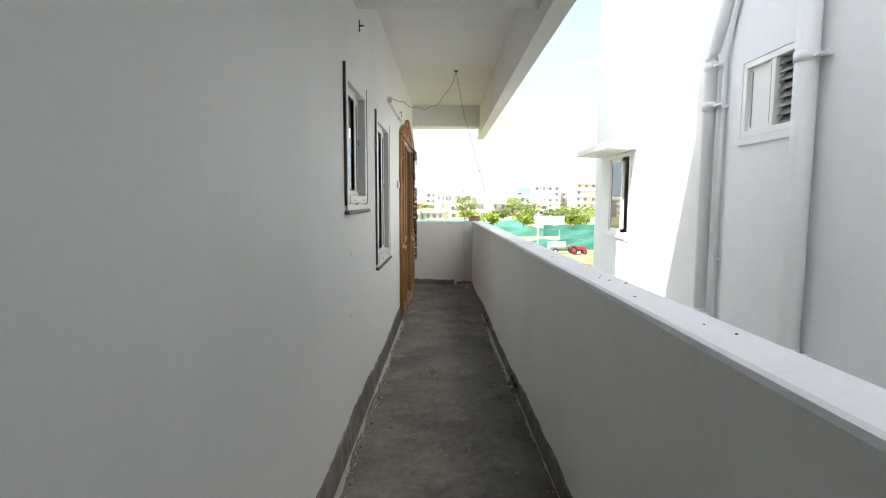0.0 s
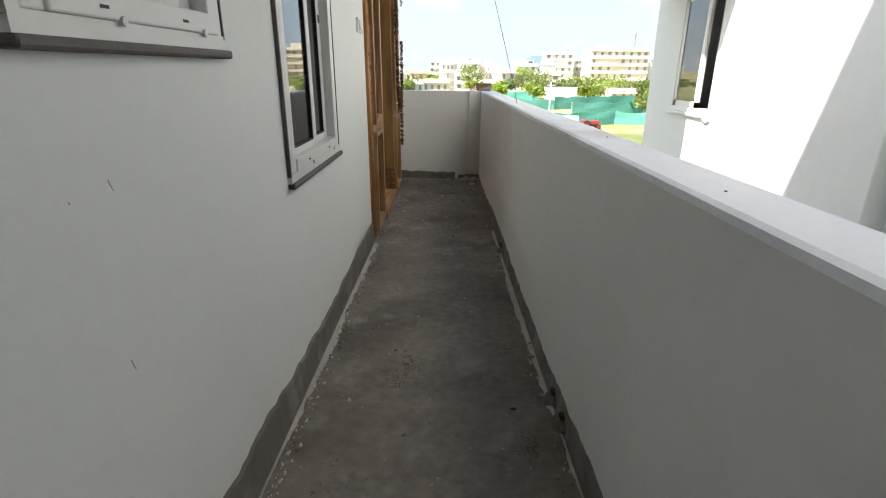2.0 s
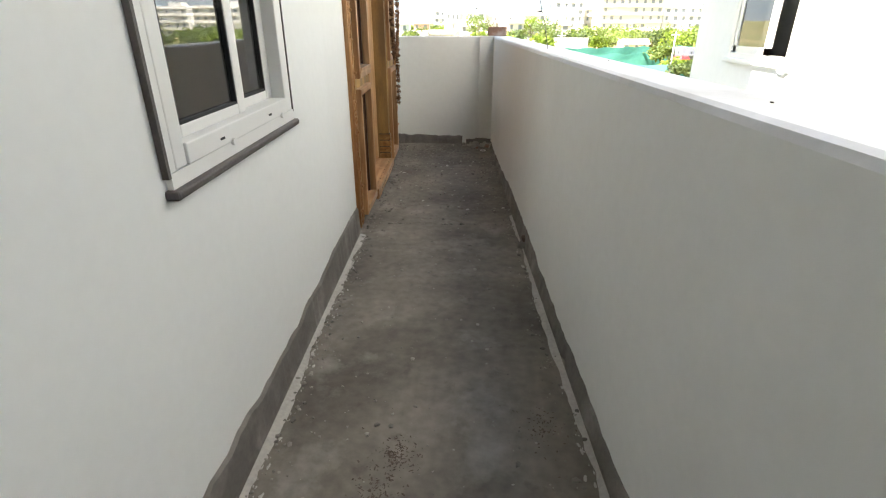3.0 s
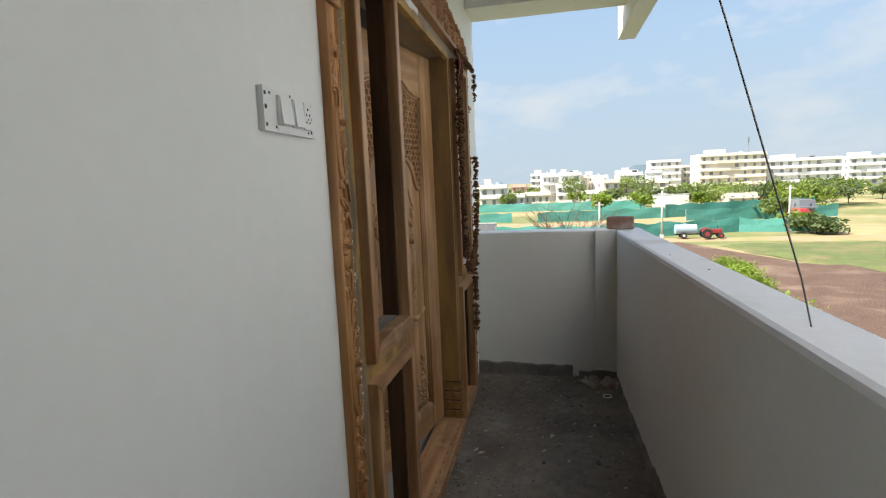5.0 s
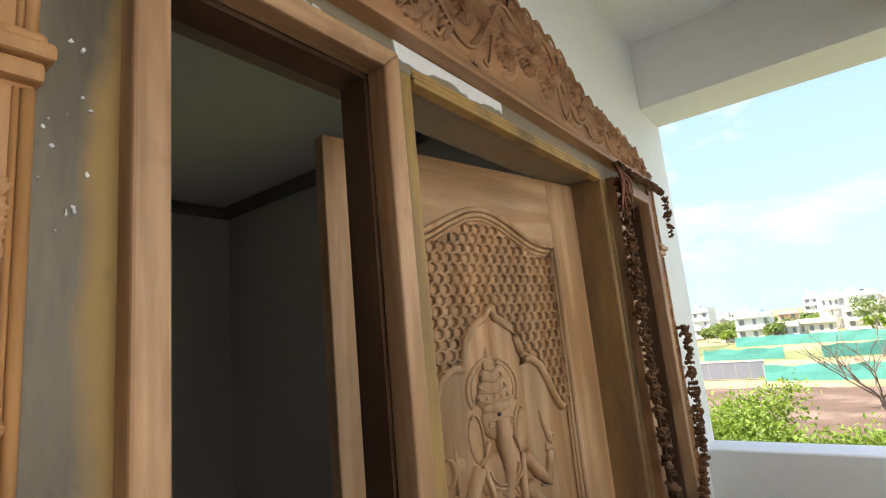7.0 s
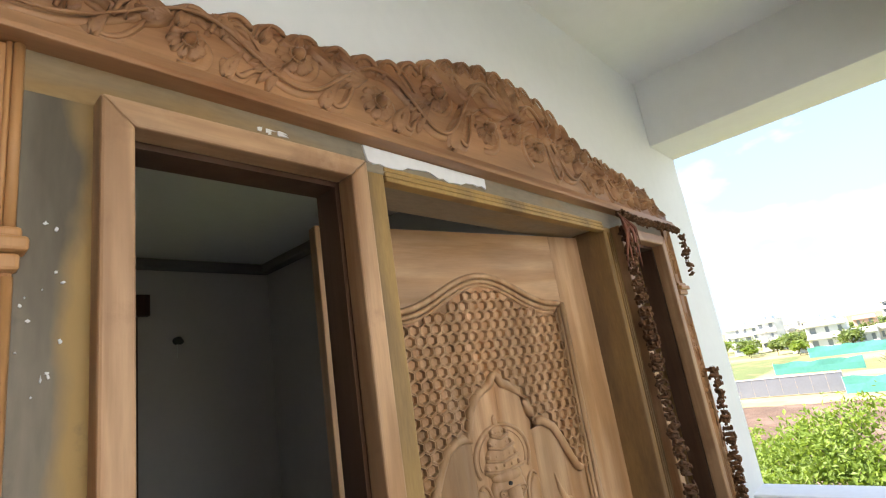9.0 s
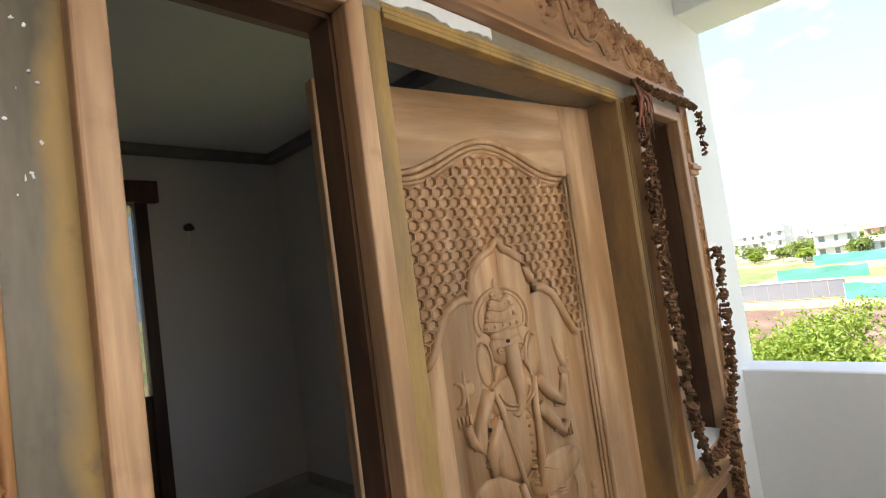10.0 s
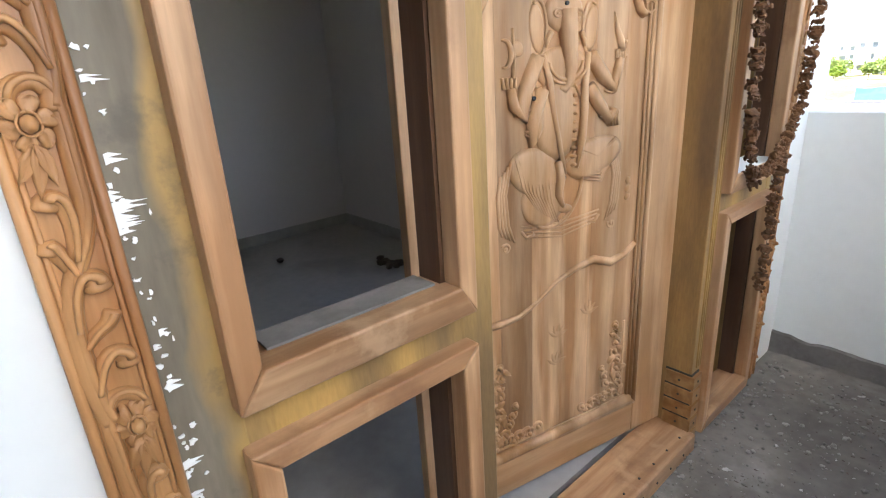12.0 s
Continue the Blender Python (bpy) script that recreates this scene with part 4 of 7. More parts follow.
def pediment():
    n = 240
    out = []
    for k in range(n + 1):
        d = -1.085 + 2.17 * k / n
        out.append((d, ped_top(d) - 0.022 + 0.014 * abs(math.sin(math.pi * d / 0.066)) ** 0.7))
    outline = [(YC + d, z) for d, z in out] + [(YC + 1.085, 2.258), (YC - 1.085, 2.258)]
    m = Matrix(((0, 0, 1, 0.002), (1, 0, 0, 0), (0, 1, 0, 0), (0, 0, 0, 1)))
    ped = fpart("pediment", Build().prism(outline, m, 0.026), M_PED, label="carved teak pediment with scrolls and leaves", bevel=0.003)
    band = [(0.0, 2.222), (0.052, 2.222), (0.052, 2.230), (0.044, 2.252), (0.030, 2.257), (0.0, 2.257)]
    vs = [(x, y, z) for y in (YC - 1.092, YC + 1.092) for x, z in band]
    fpart("moulding", Build().add(vs, [(0, 1, 2, 3, 4, 5), (11, 10, 9, 8, 7, 6)] + [(q, (q + 1) % 6, 6 + (q + 1) % 6, 6 + q) for q in range(6)]), M_PED, ped, "plain sloped band under the pediment", bevel=0.002)
    c = Carver((0.024, YC, 0), (0, 1, 0), (0, 0, 1), (1.45, 0, 0), 0.62)
    rnd = random.Random(11)
    low = 2.258
    # rim of rounded lobes that curl towards the middle
    k = -16
    while k < 16:
        d = 0.066 * (k + 0.5)
        hand = -1 if d < 0 else 1
        z = ped_top(d) - 0.010
        sz = rnd.uniform(0.85, 1.15) * min(1.0, (z - low) / 0.10)
        c.hook([(d + hand * 0.040 * sz, z - 0.058 * sz), (d + hand * 0.026 * sz, z - 0.026 * sz), (d, z - 0.009), (d - hand * 0.017 * sz, z - 0.019 * sz), (d - hand * 0.012 * sz, z - 0.033 * sz)], 0.008 * sz, 0.020 * sz)
        c.leaf(d + hand * 0.020, z - 0.055 * sz, (2.1 if hand > 0 else 1.04) + rnd.uniform(-0.2, 0.2), 0.050 * sz, 0.028 * sz, 0.002, 0.013)
        k += 1
    # fan of leaves over a flower in the middle
    c.flower(0.0, 2.385, 0.042, 9, 0.018)
    for q in range(7):
        a = math.pi * (q + 0.5) / 7
        c.leaf(0.035 * math.cos(a), 2.405 + 0.020 * math.sin(a), a, 0.105 - 0.02 * abs(math.cos(a)), 0.034, 0.004, 0.018)
    for hand in (-1, 1):
        def mid(dd):
            high = ped_top(dd) - low
            return low + high * (0.44 + 0.30 * math.sin((dd - 0.02) * 17.4))
        stem = [(hand * (0.05 + 0.99 * q / 79), mid(0.05 + 0.99 * q / 79)) for q in range(80)]
        c.vein(stem, [0.0150 - 0.007 * q / 79 for q in range(80)], 0.9, 9)
        c.vein([(a, z + 0.004) for a, z in stem], [0.0055 - 0.003 * q / 79 for q in range(80)], 1.0, 6, 0.011)
        for q in range(6):
            # a ring of vine round each flower, in the hollows of the stem
            dd = 0.11 + 0.1805 * q
            if dd > 1.0:
                continue
            high = ped_top(dd) - low
            up = math.sin((dd - 0.02) * 17.4) < 0
            r = min(0.066, high * 0.33)
            zc = low + high * (0.57 if up else 0.33)
            c.scroll(hand * dd, zc, r, 1.2 if up else -1.9, hand if up else -hand, 1.15, 0.0115)
            c.flower(hand * dd, zc, r * 0.66, 9, 0.016)
            for w in range(5):
                a = (-0.95 + 0.32 * w) * (1 if up else -1)
                ln = r * (1.15 - 0.08 * w)
                c.leaf(hand * (dd + 0.55 * r), zc + (-0.6 if up else 0.6) * r, a if hand > 0 else math.pi - a, ln * 1.15, ln * 0.34, 0.003, 0.015)
            e = dd + 0.09
            if e < 1.02:
                h2 = ped_top(e) - low
                for up2 in (1, -1):
                    y0 = mid(e)
                    t = h2 * (0.32 if up2 > 0 else 0.36) * up2
                    c.hook([(hand * (e - 0.045), mid(e - 0.045)), (hand * (e - 0.012), y0 + t * 0.6), (hand * (e + 0.014), y0 + t), (hand * (e + 0.032), y0 + t * 0.75), (hand * (e + 0.024), y0 + t * 0.5)], 0.009, min(0.020, h2 * 0.11))
                    c.leaf(hand * (e + 0.01), y0 + t * 0.2, (0.9 * up2) if hand > 0 else math.pi - 0.9 * up2, h2 * 0.38, h2 * 0.19, 0.003, 0.015, True)
    fpart("scroll_carving", c.b, M_PED, ped, "deep scroll and leaf carving", smooth=True)


pediment()


def putty_flakes():
    """Torn white putty along the side board and over the door head."""
    rnd = random.Random(5)
    b = Build()

    def flake(y, z, w, h):
        """A torn scrap: blunt on the board side, drawn out to ragged points on the other."""
        up = FACE + rnd.uniform(0.0015, 0.0035)
        if w < 0.008:
            ring = [(y + w * (0.6 + 0.6 * rnd.uniform(0.4, 1.6) * math.cos(k * 0.785)), z + h * rnd.uniform(0.4, 1.5) * math.sin(k * 0.785)) for k in range(8)]
            vs = [(up, a, c) for a, c in ring] + [(FACE - 0.001, a, c) for a, c in ring]
            b.add(vs, [tuple(range(8))] + [(i, (i + 1) % 8, 8 + (i + 1) % 8, 8 + i) for i in range(8)])
            return
        teeth = max(2, int(h / 0.003))
        ring = [(y, z - h)]
        for k in range(teeth):
            q = -h + 2 * h * (k + 0.5) / teeth
            ring.append((y + w * rnd.uniform(0.15, 0.45), z + q - h * 0.5 / teeth))
            ring.append((y + w * rnd.uniform(0.5, 1.5), z + q + rnd.uniform(-0.3, 0.3) * h / teeth))
        ring += [(y + w * 0.3, z + h), (y, z + h * 0.8)]
        n = len(ring)
        vs = [(up, a, c) for a, c in ring] + [(FACE - 0.001, a, c) for a, c in ring]
        b.add(vs, [tuple(range(n))] + [(i, (i + 1) % n, n + (i + 1) % n, n + i) for i in range(n)])
    for zc, count in ((1.33, 7), (1.20, 13), (1.11, 6), (1.05, 9), (0.97, 6), (0.88, 10), (0.79, 7), (0.72, 6), (0.55, 5)):
        for k in range(count):
            y = YA + 0.078 + abs(rnd.gauss(0, 0.009))
            big = rnd.random() < 0.2
            flake(y, zc + rnd.gauss(0, 0.028), rnd.uniform(0.006, 0.018) if big else rnd.uniform(0.002, 0.006), rnd.uniform(0.003, 0.008) if big else rnd.uniform(0.0015, 0.004))
    for z, w, h in ((1.212, 0.012, 0.006), (1.200, 0.024, 0.005), (1.190, 0.016, 0.007), (1.181, 0.030, 0.004), (1.174, 0.018, 0.006), (0.868, 0.020, 0.006), (0.765, 0.016, 0.009)):
        flake(YA + 0.077, z, w, h)
    for k in range(15):
        flake(YA + 0.08 + rnd.random() * 0.045, rnd.uniform(1.8, 2.2), rnd.uniform(0.001, 0.004), rnd.uniform(0.001, 0.003))
    for k in range(6):
        flake(6.497 + rnd.uniform(-0.03, 0.03), 2.196 + rnd.uniform(-0.003, 0.003), rnd.uniform(0.004, 0.016), 0.004)
    edge = [(6.708 + 0.362 * k / 24, 2.190 + rnd.uniform(-0.004, 0.004) - 0.006 * math.sin(k * 0.5)) for k in range(25)] + [(7.07, 2.219), (6.70, 2.219)]
    b.prism(edge, Matrix(((0, 0, 1, FACE - 0.001), (1, 0, 0, 0), (0, 1, 0, 0), (0, 0, 0, 1))), 0.006)
    tagged(fpart("putty_flake", b, M_PUTTY, label="torn white putty flakes"), kind="stuff")


putty_flakes()


# ---- the door leaf ----
TURN = 11.7
leaf = thing("door_leaf", "pale teak door leaf ajar with honeycomb lattice and carved relief", "door", at=(-0.083, 7.692, 0.0))
leaf.rotation_euler = (0, 0, radians(-90 - TURN))
# along the leaf from the hinge: local x; out to the corridor: local y
LC, LH = 0.467, 0.318


def lpart(name, b, mat, parent=leaf, label="", bevel=0.0, smooth=False):
    return part(name, lowered(b.mesh(name, smooth), 0.945), mat, parent, label, bevel)


def ogee(q, low, high):
    """Height of the panel's upper edge; q runs from -1 to 1 over its width."""
    a = abs(q)
    return low + (high - low) * (0.5 + 0.5 * math.cos(math.pi * min(1, a * 1.12))) if a < 0.893 else low


def door_leaf():
    lpart("stile", box(0.0, LC - LH, -0.04, 0.0, 0.09, 2.175), M_LEAF, bevel=0.003)
    lpart("stile", box(LC + LH, 0.935, -0.04, 0.0, 0.09, 2.175), M_LEAF, bevel=0.003)
    lpart("bottom_rail", box(LC - LH, LC + LH, -0.04, -0.001, 0.09, 0.215), M_LEAF_H, bevel=0.003)
    top = [(LC + LH * (k / 20 - 1), ogee(k / 20 - 1, 1.945, 2.04)) for k in range(41)] + [(LC + LH, 2.175), (LC - LH, 2.175)]
    flip = Matrix(((1, 0, 0, 0), (0, 0, 1, -0.04), (0, 1, 0, 0), (0, 0, 0, 1)))
    lpart("top_rail", Build().prism(top, flip, 0.039), M_LEAF_H)
    pl = Build()
    for k in range(6):
        pl.box(LC - LH + k * LH / 3 + 0.0003, LC - LH + (k + 1) * LH / 3 - 0.0003, -0.034, -0.010, 0.21, 2.045)
    panel = lpart("panel", pl, M_PLANK, label="carved panel of joined pale planks")
    mo = Build()
    for off, y, r in ((0.0, 0.0, 0.009), (0.016, -0.004, 0.007), (0.028, -0.007, 0.005)):
        h = LH - off
        path = [(LC - h, y, 0.215 + off), (LC - h, y, 1.0)] + [(LC + h * (k / 20 - 1), y, ogee(k / 20 - 1, 1.945 - off, 2.04 - off)) for k in range(41)] + [(LC + h, y, 1.0), (LC + h, y, 0.215 + off), (LC, y, 0.215 + off), (LC - h, y, 0.215 + off)]
        mo.tube(path, r, 8)
    mo.tube([(LC - LH + 0.02, -0.004, 0.228), (LC + LH - 0.02, -0.004, 0.228)], 0.017, 10)
    lpart("moulding", mo, M_LEAF, panel, "rounded moulding round the panel", smooth=True)
    # cusped arch
    half = [(0.0, 1.752), (0.012, 1.742), (0.022, 1.725), (0.045, 1.716), (0.075, 1.697), (0.098, 1.662), (0.108, 1.622), (0.112, 1.592), (0.128, 1.600), (0.152, 1.597), (0.185, 1.577), (0.21, 1.535), (0.232, 1.487), (0.252, 1.452), (0.268, 1.442)]

    def arch_z(d):
        d = abs(d)
        for (a, za), (c, zc) in zip(half, half[1:]):
            if a <= d <= c:
                return za + (zc - za) * (d - a) / (c - a)
        return 1.44
    rib = [(LC - a, -0.008, z) for a, z in reversed(half)] + [(LC + a, -0.008, z) for a, z in half[1:]]
    lpart("cusped_arch", Build().tube(rib, 0.0125, 10), M_LEAF, panel, "raised cusped arch", smooth=True)
    # honeycomb lattice above the arch
    lat = Build()
    R = 0.0192
    row = 0
    z = 1.46
    while z < 2.01:
        x = -LH + 0.036 + (R * math.sqrt(3) / 2 if row % 2 else 0)
        while x < LH - 0.036:
            if arch_z(x) + 0.016 < z < ogee(x / LH, 1.945, 2.04) - 0.05:
                rings = []
                for rr, dep, lift in ((1.0, -0.0095, 0.0), (0.97, 0.0015, 0.0), (0.80, 0.0025, 0.001), (0.66, -0.0085, 0.0015), (0.3, -0.0098, 0.001)):
                    rings.append([(LC + x + R * rr * math.cos(math.pi / 6 + k * math.pi / 3), dep, z + lift + R * rr * math.sin(math.pi / 6 + k * math.pi / 3)) for k in range(6)])
                vs = [p for r in rings for p in r]
                fs = [(i * 6 + k, i * 6 + (k + 1) % 6, (i + 1) * 6 + (k + 1) % 6, (i + 1) * 6 + k) for i in range(4) for k in range(6)] + [tuple(range(24, 30))]
                lat.add(vs, fs)
            x += R * math.sqrt(3)
        z += R * 1.5
        row += 1
    lpart("honeycomb_lattice", lat, M_LEAF, panel, "honeycomb lattice carved in relief")
    # relief figure in plain low masses
    c = Carver((LC + 0.004, -0.010, 0), (1.05, 0, 0), (0, 0, 1), (0, 0.44, 0))
    m0 = Matrix((c.es, c.et, c.en)).transposed()

    def up(z):
        return z if z < 1.1 else 1.1 + (z - 1.1) / 0.945

    def mass(x, z, a, b2, h, ang=0.0):
        c.b.blob(c.at(x, up(z), 0.0), (a, b2, h), m0 @ Matrix.Rotation(radians(ang), 3, "Z"), 7, 16)

    def cord(pts, r, h=0.0, n=7):
        c.vein([(x, up(z)) for x, z in pts], r, 1.0, n, h)

    def arc(x, z, ra, rb, a0, a1, n=14):
        return [(x + ra * math.cos(radians(a0 + (a1 - a0) * k / n)), z + rb * math.sin(radians(a0 + (a1 - a0) * k / n))) for k in range(n + 1)]
    # tiered crown with its ring
    for x, z, a, b2, h in ((0.012, 1.488, 0.060, 0.034, 0.022), (0.013, 1.515, 0.050, 0.030, 0.026), (0.014, 1.542, 0.038, 0.028, 0.026), (0.015, 1.567, 0.024, 0.024, 0.022), (0.016, 1.595, 0.008, 0.022, 0.014)):
        mass(x, z, a, b2, h)
    for k, (z, w) in enumerate(((1.478, 0.062), (1.504, 0.053), (1.533, 0.041), (1.560, 0.027))):
        cord([(0.012 - w, z + 0.004), (0.012, z - 0.006), (0.012 + w, z + 0.004)], 0.0042, 0.020)
        for q in range(5):
            mass(0.012 + w * (q / 2 - 1) * 0.8, z + 0.011, 0.006, 0.008, 0.030 - 0.002 * k)
    cord(arc(0.006, 1.508, 0.088, 0.080, -28, 208, 26), 0.0055)
    cord(arc(0.006, 1.508, 0.074, 0.068, -20, 200, 24), 0.0026, 0.001)
    # head, side flaps and the long hanging fold
    mass(0.004, 1.430, 0.058, 0.052, 0.034)
    mass(0.004, 1.462, 0.050, 0.024, 0.036)
    for sd in (-1, 1):
        mass(0.082 * sd, 1.392, 0.021, 0.060, 0.015, -7 * sd)
        cord(arc(0.080 * sd, 1.392, 0.025, 0.062, 60, 300) if sd > 0 else arc(0.080 * sd, 1.392, 0.025, 0.062, 120, -120), 0.0042, 0.002)
        cord(arc(0.030 * sd, 1.425, 0.013, 0.009, 0, 360), 0.0026, 0.031)
        mass(0.030 * sd, 1.425, 0.006, 0.005, 0.036)
        cord([(0.045 * sd, 1.385), (0.056 * sd, 1.365), (0.060 * sd, 1.350)], [0.007, 0.006, 0.003], 0.016)
    cord([(0.0, 1.435), (-0.004, 1.390), (-0.010, 1.340), (-0.014, 1.300), (-0.010, 1.268), (0.004, 1.250), (0.018, 1.258)], [0.026, 0.026, 0.022, 0.018, 0.014, 0.010, 0.006], 0.014, 9)
    for k in range(8):
        z = 1.40 - 0.016 * k
        w = 0.024 - 0.0014 * k
        cord([(-0.006 - w, z), (-0.008, z - 0.005), (-0.010 + w, z)], 0.0022, 0.030 - 0.0012 * k, 5)
    # trunk of the body with its sash and chains
    mass(0.006, 1.300, 0.082, 0.060, 0.020)
    mass(0.020, 1.180, 0.078, 0.110, 0.030)
    cord([(0.072, 1.335), (0.050, 1.270), (0.040, 1.200), (0.020, 1.120), (0.0, 1.040)], [0.007, 0.009, 0.009, 0.008, 0.005], 0.022)
    cord([(-0.070, 1.335), (-0.062, 1.270), (-0.060, 1.200), (-0.055, 1.120), (-0.040, 1.050)], [0.007, 0.010, 0.012, 0.012, 0.006], 0.016)
    cord(arc(0.018, 1.175, 0.080, 0.112, 105, 275), 0.0035, 0.004)
    for r, z in ((0.074, 1.335), (0.052, 1.325)):
        cord(arc(0.0, z, r, r * 0.95, 190, 350), 0.0042, 0.020)
    for k in range(9):
        mass(-0.030, 1.235 - 0.022 * k, 0.010, 0.007, 0.036)
    # raised and lowered arms with what they hold
    cord([(0.080, 1.330), (0.118, 1.255), (0.128, 1.190), (0.150, 1.220), (0.158, 1.262)], [0.020, 0.021, 0.019, 0.016, 0.013], 0.002)
    cord([(-0.080, 1.330), (-0.125, 1.275), (-0.160, 1.245), (-0.172, 1.285), (-0.182, 1.318)], [0.020, 0.021, 0.018, 0.015, 0.012], 0.002)
    cord([(0.070, 1.255), (0.098, 1.180), (0.098, 1.130), (0.082, 1.165), (0.080, 1.205)], [0.020, 0.019, 0.017, 0.015, 0.014], 0.008)
    cord([(-0.075, 1.255), (-0.118, 1.200), (-0.148, 1.165), (-0.165, 1.190)], [0.020, 0.019, 0.016, 0.014], 0.006)
    for k in range(4):
        cord([(0.146 + 0.010 * k, 1.262), (0.144 + 0.012 * k, 1.288)], [0.0056, 0.0036], 0.004)
        cord([(0.066 + 0.009 * k, 1.212), (0.062 + 0.011 * k, 1.262 - 0.004 * abs(k - 1))], [0.0058, 0.0036], 0.008)
        cord([(-0.150 - 0.010 * k, 1.186), (-0.150 - 0.011 * k, 1.146)], [0.0056, 0.0036], 0.008)
        cord([(-0.170 - 0.008 * k, 1.318), (-0.168 - 0.010 * k, 1.340)], [0.0056, 0.0036], 0.004)
    cord([(0.150, 1.285), (0.146, 1.335), (0.148, 1.395)], [0.006, 0.006, 0.003])
    mass(0.138, 1.350, 0.018, 0.020, 0.014)
    cord(arc(0.172, 1.340, 0.018, 0.030, 70, 290), [0.003 + 0.0045 * math.sin(math.pi * k / 14) for k in range(15)])
    cord([(-0.188, 1.335), (-0.180, 1.362), (-0.166, 1.392), (-0.158, 1.430)], [0.010, 0.012, 0.008, 0.002])
    cord(arc(-0.196, 1.342, 0.016, 0.018, -120, 120), 0.0045)
    for x, z, w in ((0.126, 1.200, 0.022), (0.098, 1.150, 0.020), (-0.150, 1.240, 0.020), (-0.135, 1.175, 0.020)):
        for k in range(2):
            cord([(x - w, z + 0.012 * k), (x, z - 0.007 + 0.012 * k), (x + w, z + 0.012 * k)], 0.0034, 0.014)
    # folded legs, pleated cloth and the seat
    mass(0.088, 1.055, 0.085, 0.062, 0.022, 24)
    mass(-0.105, 1.070, 0.100, 0.055, 0.026, -14)
    mass(0.062, 0.975, 0.070, 0.075, 0.018, -12)
    for k in range(9):
        q = k / 8
        cord([(-0.045 - 0.018 * q, 1.100 - 0.085 * q), (-0.110 - 0.02 * q, 1.072 - 0.070 * q), (-0.175 + 0.015 * q, 1.118 - 0.075 * q)], [0.0015, 0.0042, 0.0015], 0.018 - 0.010 * q, 6)
        cord([(0.150 - 0.012 * k, 1.095 - 0.004 * k), (0.128 - 0.011 * k, 1.020 - 0.006 * k), (0.085 - 0.009 * k, 0.955 - 0.006 * k)], [0.0012, 0.0036, 0.0012], 0.014, 6)
    cord(arc(0.040, 1.030, 0.105, 0.130, 175, 292, 20), 0.0058, 0.002)
    cord([(0.020, 1.075), (0.010, 1.030), (0.018, 0.985), (0.000, 0.950)], [0.012, 0.014, 0.012, 0.006], 0.012)
    mass(-0.004, 0.945, 0.032, 0.013, 0.018, 12)
    for sd in (-1, 1):
        for k in range(4):
            cord([(sd * (0.158 + 0.010 * k), 1.090 - 0.010 * k), (sd * (0.178 + 0.007 * k), 1.010), (sd * (0.170 + 0.009 * k), 0.930), (sd * (0.152 + 0.012 * k), 0.880 + 0.008 * k)], [0.004, 0.0058, 0.0048, 0.0025], 0.0)
        c.scroll(sd * 0.178, 0.868, 0.015, 0.5, sd, 1.2, 0.004)
        for k in range(3):
            mass(sd * 0.236, 0.985 - 0.024 * k, 0.010, 0.012, 0.010, 30 * k)
        cord([(sd * 0.130, 0.905), (sd * 0.115, 0.885), (sd * 0.090, 0.892)], 0.005)
    for k in range(4):
        cord([(-0.13 + 0.008 * k, 0.918 - 0.011 * k), (0.0, 0.905 - 0.013 * k), (0.13 - 0.008 * k, 0.918 - 0.011 * k)], 0.0026, 0.001, 6)
    lpart("relief", c.b, M_LEAF, panel, "carved relief in low rounded masses", smooth=True)
    # small lotus sprays low on the panel
    for x, z in ((0.015, 0.560), (-0.105, 0.600), (0.020, 0.470)):
        d = Carver((LC, -0.010, 0), (1, 0, 0), (0, 0, 1), (0, 0.8, 0))
        for a in (0.5, 1.05, 1.57, 2.1, 2.65):
            d.leaf(x, z, a, 0.040, 0.013, 0.0, 0.007)
        lpart("lotus_spray", d.b, M_LEAF, panel, smooth=True)
    # cloud-like bar, corner scrolls and small holes below
    d = Carver((LC, -0.009, 0), (1, 0, 0), (0, 0, 1), (0, 1, 0))
    d.vein([(-0.285, 0.785), (-0.24, 0.757), (-0.185, 0.747), (-0.117, 0.772), (-0.05, 0.760), (0.02, 0.735), (0.09, 0.690), (0.15, 0.665), (0.21, 0.660), (0.28, 0.662)],
           [0.009, 0.012, 0.014, 0.012, 0.009, 0.007, 0.006, 0.008, 0.011, 0.011], 0.9)
    lpart("wave_bar", d.b, M_LEAF, panel, "raised wavy bar across the panel", smooth=True)
    for sd in (-1, 1):
        d = Carver((LC, -0.009, 0), (1, 0, 0), (0, 0, 1), (0, 1.7, 0))
        rnd = random.Random(3)
        d.vein([(sd * 0.10, 0.253), (sd * 0.258, 0.253), (sd * 0.262, 0.30), (sd * 0.262, 0.53)], 0.005, 0.8)
        for k in range(4):
            d.scroll(sd * (0.205 - 0.012 * k), 0.295 + 0.030 * k, 0.020 - 0.003 * k, 1.3 * k, sd, 1.3, 0.006)
            d.hook([(sd * (0.25 - 0.03 * k), 0.262), (sd * (0.235 - 0.03 * k), 0.285), (sd * (0.215 - 0.03 * k), 0.288), (sd * (0.212 - 0.03 * k), 0.275)], 0.004, 0.008)
        for k in range(9):
            q = k / 8
            d.scroll(sd * (0.252 - 0.004 * k - 0.008 * (k % 2)), 0.27 + 0.032 * k, 0.023 - 0.008 * q, rnd.uniform(0, 6), sd, 1.2, 0.0062)
            if k < 6:
                d.scroll(sd * (0.24 - 0.030 * k), 0.266 + 0.012 * (k % 2), 0.022 - 0.008 * q, rnd.uniform(0, 6), -sd, 1.2, 0.006)
            d.leaf(sd * (0.240 - 0.012 * (k % 3)), 0.275 + 0.03 * k, rnd.uniform(0, 6), 0.034, 0.018)
